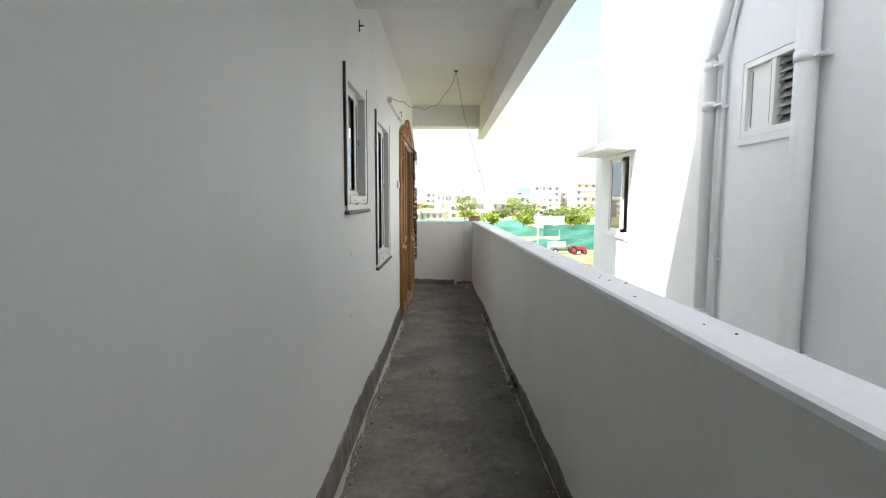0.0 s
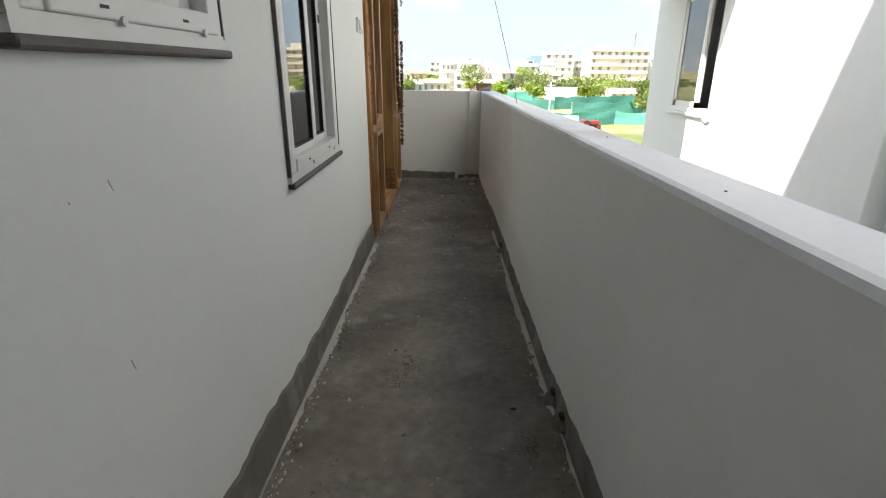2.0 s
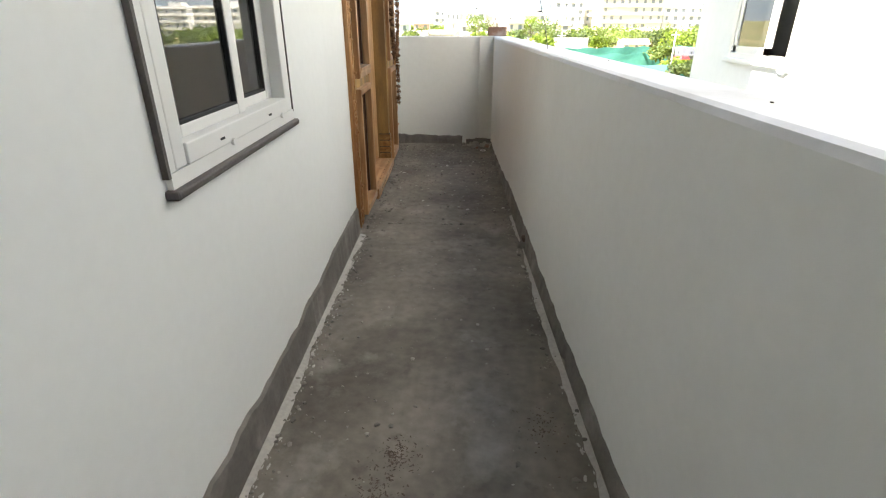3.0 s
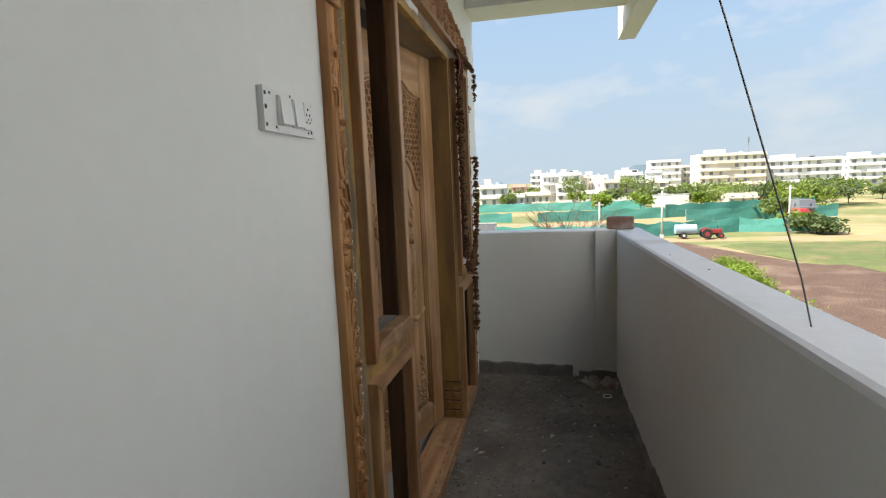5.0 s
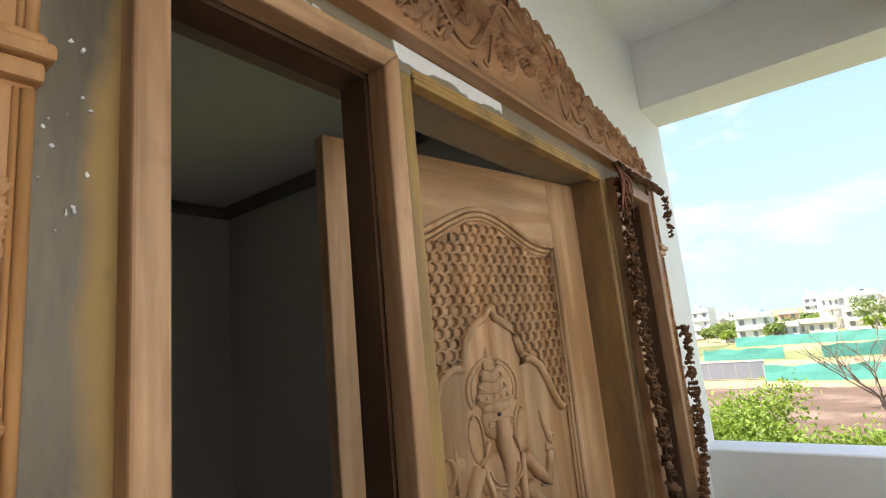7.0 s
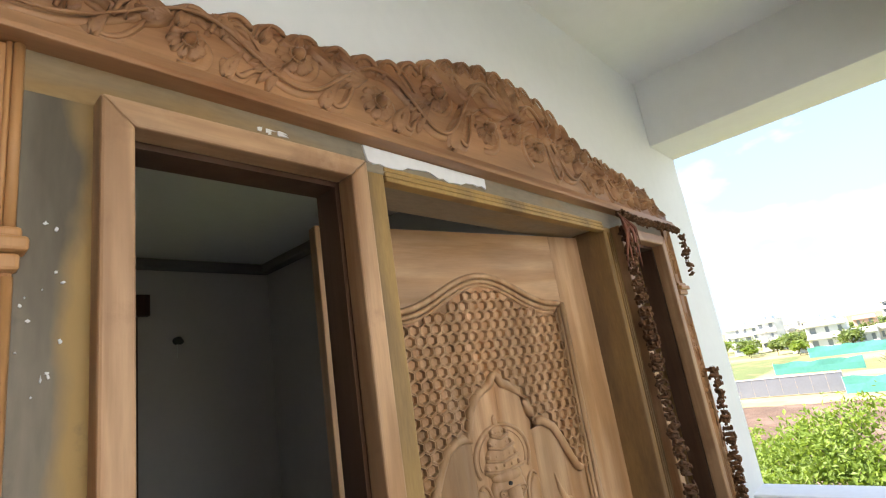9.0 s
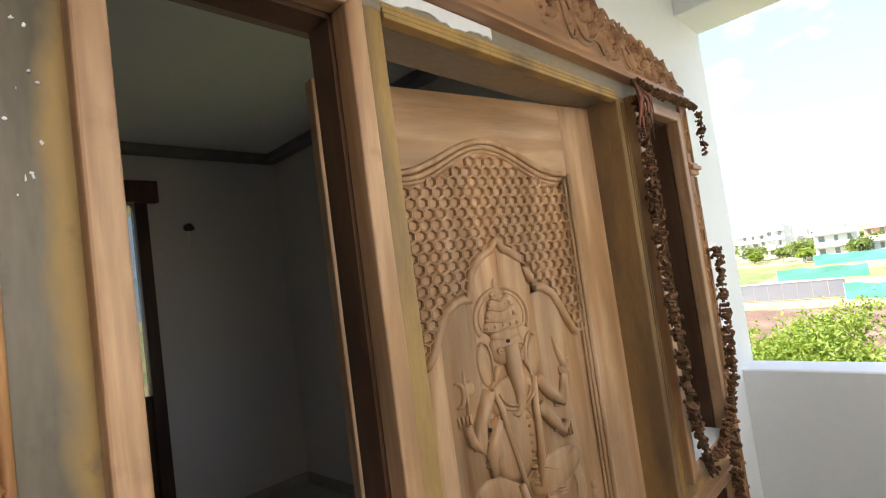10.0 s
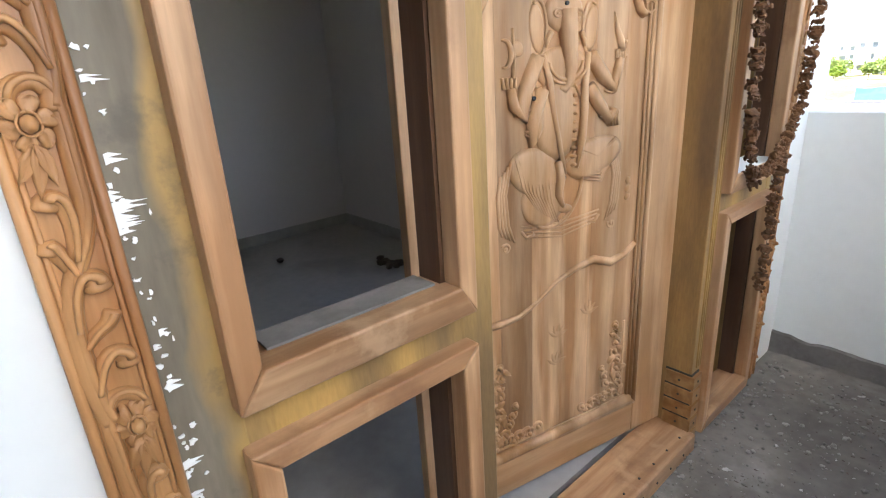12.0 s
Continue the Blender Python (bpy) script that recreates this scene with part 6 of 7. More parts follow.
def neighbour():
    W = (7.13, 8.045, 0.93, 2.085)
    V = (3.72, 4.515, 1.955, 2.56)
    npart("wall", holed(-9.0, 8.745, -5.0, 7.0, [W, V], NX, NX + 0.2), M_NBWALL, label="white painted plaster wall, faintly uneven")
    npart("end_wall", box(NX + 0.2, 12.0, 8.545, 8.745, -5.0, 7.0), M_NBWALL)
    npart("back_wall", box(NX + 0.2, 12.0, -9.0, -8.8, -5.0, 7.0), M_NBWALL)
    npart("roof", box(NX + 0.2, 12.2, -8.8, 8.545, 6.8, 7.0), M_NBWALL)
    # added dark sheets behind the openings; the rooms' shade is put into their colour
    npart("dark_backing", Build().box(NX + 0.9, NX + 0.95, 3.0, 8.5, -0.5, 3.2).box(NX + 0.2, NX + 0.9, 5.6, 5.65, -0.5, 3.2).box(NX + 0.2, NX + 0.9, 3.0, 8.5, 3.2, 3.25).box(NX + 0.2, NX + 0.9, 3.0, 8.5, -0.55, -0.5), M_INSIDE)
    # sliding window under its hood
    y0, y1, z0, z1 = W
    win = npart("window", Build().box(NX + 0.0, NX + 0.09, y0, y0 + 0.045, z0, z1).box(NX + 0.0, NX + 0.09, y1 - 0.045, y1, z0, z1).box(NX, NX + 0.09, y0 + 0.045, y1 - 0.045, z1 - 0.045, z1).box(NX, NX + 0.09, y0 + 0.045, y1 - 0.045, z0, z0 + 0.045), M_UPVC, label="white sliding window, half open", bevel=0.003)
    s, a, c, x = Build(), 7.45, y1 - 0.045, NX + 0.012
    s.box(x, x + 0.03, a, a + 0.06, z0 + 0.045, z1 - 0.045).box(x, x + 0.03, c - 0.05, c, z0 + 0.045, z1 - 0.045)
    s.box(x, x + 0.03, a, c, z0 + 0.045, z0 + 0.10).box(x, x + 0.03, a, c, z1 - 0.10, z1 - 0.045)
    npart("sash", s, M_UPVC, win)
    npart("pane", box(NX + 0.02, NX + 0.026, 7.51, y1 - 0.09, z0 + 0.10, z1 - 0.10), M_GLASS, win)
    npart("sill", box(NX - 0.03, NX + 0.02, y0 - 0.02, y1 + 0.02, z0 - 0.03, z0 - 0.001), M_NBWALL, win, bevel=0.004)
    npart("sill_chip", Build().blob((NX - 0.01, 7.16, z0 - 0.045), (0.02, 0.07, 0.03), None, 4, 8, 0.2, random.Random(2)), M_NBWALL)
    hood = Build()
    for ya, yb, zb in ((6.92, 8.42, 2.10),):
        prof = [(NX + 0.01, zb), (NX - 0.40, zb + 0.02), (NX - 0.40, zb + 0.10), (NX - 0.02, zb + 0.235), (NX + 0.01, zb + 0.235)]
        vs = [(x, y, z) for y in (ya, yb) for x, z in prof]
        npart("window_hood", Build().add(vs, [(0, 1, 2, 3, 4), (9, 8, 7, 6, 5)] + [(i, (i + 1) % 5, 5 + (i + 1) % 5, 5 + i) for i in range(5)]), M_NBWALL, label="white concrete window hood", bevel=0.008)
    # bathroom vent with louvres
    y0, y1, z0, z1 = V
    f = 0.05
    vent = npart("vent_window", Build().box(NX - 0.012, NX + 0.07, y0, y0 + f, z0, z1).box(NX - 0.012, NX + 0.07, y1 - f, y1, z0, z1).box(NX - 0.012, NX + 0.07, y0 + f, y1 - f, z1 - f, z1)
                 .box(NX - 0.012, NX + 0.07, y0 + f, y1 - f, z0, z0 + f).box(NX - 0.010, NX + 0.07, 4.10, 4.145, z0 + f, z1 - f), M_UPVC, label="white vent window with grey glass louvres", bevel=0.004)
    npart("trim", Build().box(NX - 0.02, NX + 0.01, y0 - 0.03, y1 + 0.04, z0 - 0.06, z0 - 0.002).box(NX - 0.016, NX + 0.01, y1 + 0.002, y1 + 0.04, z0, z1 + 0.03).box(NX - 0.016, NX + 0.01, y0, y1, z1 + 0.002, z1 + 0.03), M_NBWALL, vent)
    npart("blank_panel", box(NX + 0.02, NX + 0.03, 4.145, y1 - f, z0 + f, z1 - f), M_UPVC, vent)
    for a in (4.18, y1 - f - 0.04):
        npart("screen_edge", box(NX + 0.012, NX + 0.019, a, a + 0.007, z0 + f + 0.03, z1 - f - 0.03), M_LOUVRE, vent)
    for k in range(8):
        zz = z0 + f + 0.035 + k * 0.063
        npart("louvre", Build().box(-0.003, 0.003, y0 + f, 4.10, -0.04, 0.04, Matrix.Translation((NX + 0.045, 0, zz)) @ Matrix.Rotation(radians(38), 4, "Y")), M_LOUVRE, vent)
    # pipes
    for y, r, zt in ((4.91, 0.055, 2.70), (3.65, 0.072, 7.0)):
        path = [(NX - 0.085, y, -5.0), (NX - 0.085, y, zt)]
        if zt < 5:
            path += [(NX - 0.085, y - 0.02, zt + 0.06), (NX - 0.085, y - 0.10, zt + 0.18), (NX - 0.085, y - 0.22, zt + 0.42), (NX - 0.085, y - 0.26, zt + 0.5), (NX - 0.085, y - 0.27, 7.0)]
        pipe = npart("drain_pipe", Build().tube(path, r, 16), M_PVC, label="white painted plastic drain pipe", smooth=True)
        for zz in (0.36, 2.25, 2.6) if zt < 5 else (0.35, 2.35):
            npart("socket_joint", Build().tube([(NX - 0.085, y, zz), (NX - 0.085, y, zz + 0.07)], r + 0.007, 16), M_PVC, pipe, smooth=True)
            npart("bracket", Build().box(NX - 0.10, NX, y - r - 0.05, y - r + 0.01, zz + 0.02, zz + 0.04).box(NX - 0.09, NX - 0.07, y - r - 0.12, y - r - 0.04, zz + 0.022, zz + 0.036), M_PVC, pipe)
    thin = npart("water_pipe", Build().tube([(NX - 0.035, 4.77, -5.0), (NX - 0.035, 4.77, 2.66), (NX - 0.035, 4.70, 2.89), (NX - 0.035, 4.58, 3.19), (NX - 0.035, 4.58, 7.0)], 0.02, 10), M_PVC, label="thin white water pipe", smooth=True)
    for zz in (0.9, 2.25):
        npart("clip", Build().box(NX - 0.06, NX, 4.74, 4.80, zz, zz + 0.03), M_PVC, thin)


neighbour()


# ---- open land beyond the house ----
G = -5.0


def leafy(name, color, light):
    m = material(name, color, 0.6, var=0.2, scale=3, fine=20, bump=0, island=0.35)
    nt = m.node_tree
    p = nt.nodes["Principled BSDF"]
    tr = nt.nodes.new("ShaderNodeBsdfTranslucent")
    tr.inputs["Color"].default_value = (*light, 1)
    mx = nt.nodes.new("ShaderNodeMixShader")
    mx.inputs[0].default_value = 0.35
    out = nt.nodes["Material Output"]
    nt.links.new(p.outputs[0], mx.inputs[1])
    nt.links.new(tr.outputs[0], mx.inputs[2])
    nt.links.new(mx.outputs[0], out.inputs["Surface"])
    return m


M_GRASS = material("rough_grass", (0.15, 0.165, 0.06), 0.95, var=0.3, scale=0.5, fine=6, bump=0.5, depth=0.1, tint=(0.30, 0.24, 0.12), tint_scale=0.06, tint_lo=0.45, tint_hi=0.6)
M_SOIL = material("ploughed_soil", (0.115, 0.07, 0.048), 0.95, var=0.35, scale=0.8, fine=9, bump=0.9, depth=0.15, tint=(0.19, 0.13, 0.095), tint_scale=0.3)
M_TRACK = material("dry_earth_track", (0.32, 0.22, 0.125), 0.95, var=0.15, scale=0.6, fine=8, bump=0.3, depth=0.05, tint=(0.24, 0.22, 0.09), tint_scale=0.25, tint_lo=0.5, tint_hi=0.6)
M_LUSH = material("lush_grass", (0.10, 0.125, 0.04), 0.95, var=0.3, scale=0.8, fine=9, bump=0.7, depth=0.1, tint=(0.17, 0.145, 0.065), tint_scale=0.3)
M_NET = leafy("green_shade_net", (0.13, 0.42, 0.36), (0.17, 0.48, 0.42))
M_LEAF1 = leafy("bright_leaves", (0.16, 0.23, 0.03), (0.32, 0.42, 0.05))
M_LEAF2 = leafy("dark_leaves", (0.11, 0.15, 0.06), (0.16, 0.22, 0.06))
M_LEAF3 = leafy("mid_leaves", (0.15, 0.2, 0.055), (0.24, 0.31, 0.065))
M_BARK = material("bark", (0.16, 0.12, 0.09), 0.9, var=0.2, scale=6, fine=40, bump=0.4)
M_BLD = material("far_white_paint", (0.74, 0.73, 0.70), 0.8, var=0.05, scale=0.3, fine=3, bump=0, tint=(0.62, 0.60, 0.56), tint_scale=0.2)
M_BLD2 = material("far_cream_paint", (0.70, 0.64, 0.54), 0.8, var=0.05, scale=0.3, fine=3, bump=0)
M_BLD3 = material("far_pink_paint", (0.64, 0.42, 0.34), 0.8, var=0.05, scale=0.3, fine=3, bump=0)
# dark glass lightened: the haze of distance is put into its colour
M_FARGLASS = material("far_hazed_window", (0.24, 0.26, 0.28), 0.3, var=0.1)
M_POLE = material("concrete_pole", (0.55, 0.53, 0.5), 0.9, var=0.1)
M_SHEET = material("grey_sheet_hoarding", (0.2, 0.21, 0.24), 0.6, var=0.08, scale=0.8, fine=5)
# the hill's blue holds the distance haze as plain colour
M_HILL = material("far_hazed_hill", (0.085, 0.125, 0.15), 1.0, var=0.1, scale=0.004, fine=0.03, bump=0)
M_RED = material("red_tractor_paint", (0.3, 0.035, 0.035), 0.55, var=0.1)
M_TANK = material("pale_blue_tank", (0.34, 0.44, 0.52), 0.45, var=0.08)
M_TYRE = material("black_tyre", (0.025, 0.025, 0.025), 0.85)


def ground():
    b = Build()
    xs = [-3000, -600, -200, -100, -60, -40, -20, -10, 0, 10, 20, 30, 45, 60, 100, 200, 600, 3000]
    ys = [-600, -60, -20, 0, 12, 20, 30, 40, 50, 60, 70, 85, 100, 125, 150, 200, 300, 600, 1500, 4000]
    for y in ys:
        for x in xs:
            far = y > 20 and abs(x) < 700
            b.v.append((x, y, G + (0.12 * noise.noise((x * 0.05, y * 0.05, 1)) - 0.12 if far else 0)))
    w = len(xs)
    b.f = [(j * w + i, j * w + i + 1, (j + 1) * w + i + 1, (j + 1) * w + i) for j in range(len(ys) - 1) for i in range(w - 1)]
    structure(part("ground", b, M_GRASS, smooth=True), "rough dry grassland reaching the horizon", "ground")

    def sheet(name, corners, mat, label, cat, step=1.0, amp=0.05, lift=0.02):
        (ax, ay), (bx, by), (cx, cy), (dx, dy) = corners
        nu = max(2, min(90, int(math.hypot(bx - ax, by - ay) / step)))
        nv = max(2, min(90, int(math.hypot(dx - ax, dy - ay) / step)))
        q = Build()
        for j in range(nv + 1):
            v = j / nv
            for i in range(nu + 1):
                u = i / nu
                x = (ax * (1 - u) + bx * u) * (1 - v) + (dx * (1 - u) + cx * u) * v
                y = (ay * (1 - u) + by * u) * (1 - v) + (dy * (1 - u) + cy * u) * v
                edge = min(u, 1 - u, v, 1 - v) == 0
                if edge:
                    x += 0.7 * noise.noise((x * 0.3, y * 0.3, 2))
                    y += 0.7 * noise.noise((x * 0.3, y * 0.3, 7))
                q.v.append((x, y, G + lift - (0.25 if edge else 0) + amp * noise.noise((x * 0.9, y * 0.9, 3))))
        n = nu + 1
        q.f = [(j * n + i, j * n + i + 1, (j + 1) * n + i + 1, (j + 1) * n + i) for j in range(nv) for i in range(nu)]
        structure(part(name, q, mat, smooth=True), label, cat)
    sheet("soil_field", [(-30, 18), (22, 16), (20.5, 44), (-34, 57)], M_SOIL, "dark freshly ploughed field", "field", 1.0, 0.16, 0.12)
    sheet("soil_field_edge", [(-34, 52), (18.6, 43), (12.5, 60), (-34, 60.6)], M_SOIL, "dark ploughed strip beside the track", "field", 1.0, 0.14, 0.10)
    sheet("grass_verge", [(19, 43), (60, 20), (70, 60), (15, 57)], M_LUSH, "bright green grass beside the field", "grass", 1.0, 0.15, 0.10)
    sheet("earth_track", [(-40, 60.5), (60, 58), (60, 64.0), (-40, 64.5)], M_TRACK, "pale dry earth track", "track", 1.5, 0.05, 0.06)
    sheet("earth_bank", [(-18, 69), (23, 71), (23, 88.5), (-18, 88)], M_TRACK, "pale reddish earth between the nets", "ground", 2.0, 0.06, 0.07)
    sheet("green_plot", [(-60, 70), (-19, 70), (-19, 135), (-60, 135)], M_LUSH, "bright green crop plot", "field", 2.0, 0.1, 0.08)


ground()


def net_fence(pts, h, label, seed):
    h *= 0.66
    g = thing("net_fence", label, "net fence", "green net fences", at=(pts[0][0], pts[0][1], G))
    o = Vector((pts[0][0], pts[0][1], G))
    rnd = random.Random(seed)
    for (ax, ay), (bx, by) in zip(pts, pts[1:]):
        n = max(3, int(math.hypot(bx - ax, by - ay) / 0.8))
        f, k = [], []
        for i in range(n + 1):
            q = i / n
            x, y = ax + (bx - ax) * q, ay + (by - ay) * q
            sag = 0.10 * math.sin(i * 1.3 + seed) + rnd.uniform(-0.06, 0.06)
            f.append([Vector((x, y + 0.05 * math.sin(i * 0.9), G - 0.15)), Vector((x, y + 0.07 * math.sin(i * 0.8 + 1), G + h * 0.5)), Vector((x, y, G + h + sag))])
        vs = [p - o for r in f for p in r] + [p - o + Vector((0, 0.06, 0)) for r in f for p in r]
        m = 3 * (n + 1)
        fs = [(i * 3 + j, i * 3 + j + 1, (i + 1) * 3 + j + 1, (i + 1) * 3 + j) for i in range(n) for j in range(2)]
        fs += [tuple(q + m for q in reversed(t)) for t in fs]
        fs += [(i * 3 + 2, i * 3 + 2 + m, (i + 1) * 3 + 2 + m, (i + 1) * 3 + 2) for i in range(n)]
        part("net_sheet", Build().add(vs, fs), M_NET, g)
        for q in (0.0, 1.0):
                p = Vector((ax + (bx - ax) * q, ay + (by - ay) * q + 0.12, G)) - o
                part("post", Build().tube([p, p + Vector((0, 0, h + 0.12))], 0.04, 6), M_POLE, g)


net_fence([(-6.3, 65.5), (6.5, 64.4)], 2.0, "green shade-net fence along the track", 1)
net_fence([(9.1, 64.8), (21.0, 68.6), (25.2, 67.3), (31, 69)], 2.1, "green shade-net fence behind the tractor", 2)
net_fence([(-17, 93), (-6.5, 91)], 2.2, "green shade-net row in the field", 3)
net_fence([(-2.2, 90.4), (18, 93.2)], 2.3, "long green shade-net row in the field", 4)
net_fence([(-17, 124), (2, 122), (19.5, 121)], 2.6, "far green shade-net row", 5)
net_fence([(19, 84), (40, 88)], 2.4, "green shade-net row beside the trees", 6)
net_fence([(18, 93.3), (44, 104)], 3.0, "tall loose green netting", 7)


def hoarding(x0, x1, y, h, label):
    g = thing("sheet_hoarding", label, "hoarding", "grey hoardings", at=(x0, y, G))
    n = max(1, int((x1 - x0) / 1.2))
    w = (x1 - x0) / n
    for i in range(n):
        part("sheet", box(i * w + 0.01, (i + 1) * w - 0.01, 0, 0.04, 0, h), M_SHEET, g)
    part("rail", box(-0.05, x1 - x0 + 0.05, -0.03, 0.0, h - 0.06, h + 0.05), M_BLD, g)
    for i in (0, n):
        part("post", box(i * w - 0.06, i * w + 0.06, 0.04, 0.14, 0, h + 0.1), M_POLE, g)


hoarding(-16.5, -6.4, 66.8, 1.75, "grey sheet hoarding with a white top rail")
hoarding(6.55, 9.0, 64.0, 1.75, "grey sheet hoarding panel by the track")


def pole(x, y, h, label):
    g = thing("utility_pole", label, "pole", "utility poles", at=(x, y, G))
    part("shaft", Build().tube([(0, 0, 0), (0, 0, h)], [0.115, 0.075], 8), M_POLE, g, smooth=True)
    part("base", box(-0.17, 0.17, -0.17, 0.17, 0, 0.35), M_POLE, g)
    part("crossarm", box(-0.45, 0.45, -0.04, 0.04, h - 0.35, h - 0.25), M_POLE, g)


pole(5.35, 63.2, 4.0, "thin pale concrete pole beside the net")
pole(11.7, 62.9, 5.0, "pale concrete pole beside the tanker")
pole(25.0, 66.0, 5.0, "pale concrete pole near the sheds")


def tree(name, x, y, h, spread, mat, n, size, label, seed, trunk=0.35, flat=0.7, group=""):
    g = thing(name, label, "tree" if h > 2.5 else "bush", group, at=(x, y, G))
    rnd = random.Random(seed)
    t = Build()
    top = h * trunk
    r0 = max(0.04, h * 0.022)
    t.tube([(0, 0, -0.1), (rnd.uniform(-0.1, 0.1), 0, top * 0.6), (rnd.uniform(-0.2, 0.2), rnd.uniform(-0.2, 0.2), top), (0, 0, h * 0.8)], [r0, r0 * 0.8, r0 * 0.65, r0 * 0.15], 7)
    ends = []
    nl = 9
    for k in range(nl):
        a = 2 * math.pi * (k + rnd.random() * 0.6) / nl
        z0 = top * rnd.uniform(0.6, 1.1)
        d = spread * rnd.uniform(0.45, 1.0)
        z1 = h * rnd.uniform(max(0.45, trunk), 0.95)
        e = Vector((d * math.cos(a), d * math.sin(a), z1))
        m = Vector((0.45 * e.x, 0.45 * e.y, (z0 + z1) / 2 + 0.1 * h))
        t.tube([(0, 0, z0), m, e], [r0 * 0.45, r0 * 0.3, r0 * 0.08], 5)
        ends += [e, m.lerp(e, 0.55)]
    part("trunk", t, M_BARK, g, smooth=True)
    ends += [Vector((0, 0, h * 0.9)), Vector((0, 0, h * 0.75))]
    c = Build()
    for k in range(n):
        e = rnd.choice(ends)
        rr = spread * 0.42
        p = e + Vector((rnd.gauss(0, rr * 0.55), rnd.gauss(0, rr * 0.55), rnd.gauss(0, rr * 0.4 * flat)))
        if p.z < h * 0.12:
            p.z = h * 0.12 + rnd.random() * 0.2
        s = size * rnd.uniform(0.6, 1.4)
        q = Euler((rnd.gauss(0, 0.7), rnd.gauss(0, 0.7), rnd.uniform(0, 6.3))).to_matrix()
        c.add([p + q @ Vector(v) for v in ((-s, 0, 0), (0, -s * 0.5, 0.1 * s), (s, 0, -0.15 * s), (0, s * 0.5, 0.1 * s))], [(0, 1, 2, 3)])
    me = bpy.data.meshes.new("crown")
    me.from_pydata(c.v, [], c.f)
    part("crown", me, mat, g)
    return g


# feathery young trees standing between the house and the field
K = 1
for x, y, h, s in ((-5.2, 25.5, 3.7, 1.9), (-3.4, 23.5, 3.8, 1.7), (-1.9, 25.0, 4.35, 1.8), (-0.3, 23.0, 3.6, 1.7), (-4.4, 21.0, 2.7, 1.6), (-2.2, 20.5, 2.6, 1.6), (0.9, 20.8, 2.4, 1.4), (1.5, 26.0, 2.7, 1.3), (3.2, 27.0, 2.5, 1.4), (5.0, 25.5, 2.3, 1.2), (-7.0, 24.0, 3.2, 1.8)):
    tree("feathery_tree", x, y, h, s, M_LEAF1, 3600, 0.085, "young feathery bright green tree below the parapet", K, 0.3, 0.6, "feathery trees")
    K += 1
for x, y, h, s in ((6.2, 20.0, 2.5, 1.0), (7.0, 22.2, 2.4, 1.1), (7.6, 24.8, 2.4, 1.2), (8.3, 28.0, 2.3, 1.2), (9.0, 31.0, 2.2, 1.2), (9.4, 34.0, 2.1, 1.1)):
    tree("shrub", x, y, h, s, M_LEAF1, 3000, 0.08, "bright green shrub growing at the field edge", K, 0.25, 0.6, "field shrubs")
    K += 1


def bare_tree():
    g = thing("bare_tree", "leafless grey tree standing in the ploughed field", "tree", at=(1.6, 47.5, G))
    rnd = random.Random(77)
    b = Build()

    def limb(p, d, ln, r, depth):
        q = p + d * ln
        m = p + d * ln * 0.5 + Vector((rnd.uniform(-0.06, 0.06), rnd.uniform(-0.06, 0.06), 0.05)) * ln
        b.tube([p, m, q], [r, r * 0.8, r * 0.55], 5)
        if depth:
            for k in range(3 if depth > 2 else 2):
                e = (d + Vector((rnd.uniform(-0.75, 0.75), rnd.uniform(-0.6, 0.6), rnd.uniform(-0.05, 0.4)))).normalized()
                limb(q, e, ln * rnd.uniform(0.6, 0.85), r * 0.58, depth - 1)
    for k in range(8):
        a = 2 * math.pi * k / 8
        limb(Vector((0, 0, 0.7)), Vector((1.0 * math.cos(a), 0.7 * math.sin(a), 0.8)).normalized(), rnd.uniform(1.3, 1.9), 0.07, 4)
    part("trunk", Build().tube([(0, 0, -0.2), (0.05, 0, 0.5), (0, 0, 1.0)], [0.17, 0.14, 0.12], 8), M_BARK, g)
    part("crown", b, M_BARK, g)


bare_tree()

# tree belt behind the nets and between the buildings
rnd0 = random.Random(99)
for k in range(64):
    if k < 30:
        az, d = rnd0.uniform(4, 30), rnd0.uniform(105, 165)
    elif k < 48:
        az, d = rnd0.uniform(-13, 7), rnd0.uniform(132, 215)
    elif k < 58:
        az, d = rnd0.uniform(-24, -9), rnd0.uniform(140, 220)
    else:
        az, d = rnd0.uniform(8, 28), rnd0.uniform(165, 195)
    h = rnd0.uniform(2.6, 4.8)
    x, y = 0.5 + d * math.sin(radians(az)), 5 + d * math.cos(radians(az))
    tree("roadside_tree", x, y, h, h * rnd0.uniform(0.5, 0.75), rnd0.choice([M_LEAF1, M_LEAF3, M_LEAF3, M_LEAF2]), 420, 0.42, "leafy tree among the far houses", 200 + k, 0.28, 0.8, "far trees")
for k, (az, d, h, s) in enumerate(((16.5, 118, 3.9, 4.2), (17.8, 125, 4.3, 4.5), (19.5, 120, 4.0, 4.6), (15.0, 128, 4.6, 3.2), (23, 110, 4.0, 5.0), (25, 118, 4.0, 5.0), (2.0, 150, 7.4, 3.6), (7.5, 170, 7.0, 4.5), (9.0, 160, 6.2, 4.0), (20.8, 84, 2.6, 2.0), (22.5, 70, 1.6, 2.0), (24.0, 66, 1.4, 2.2))):
    tree("roadside_tree", 0.5 + d * math.sin(radians(az)), 5 + d * math.cos(radians(az)), h, s, (M_LEAF3, M_LEAF1, M_LEAF2)[k % 3], 700, 0.34, "broad leafy tree beyond the nets", 300 + k, 0.25, 0.8, "far trees")


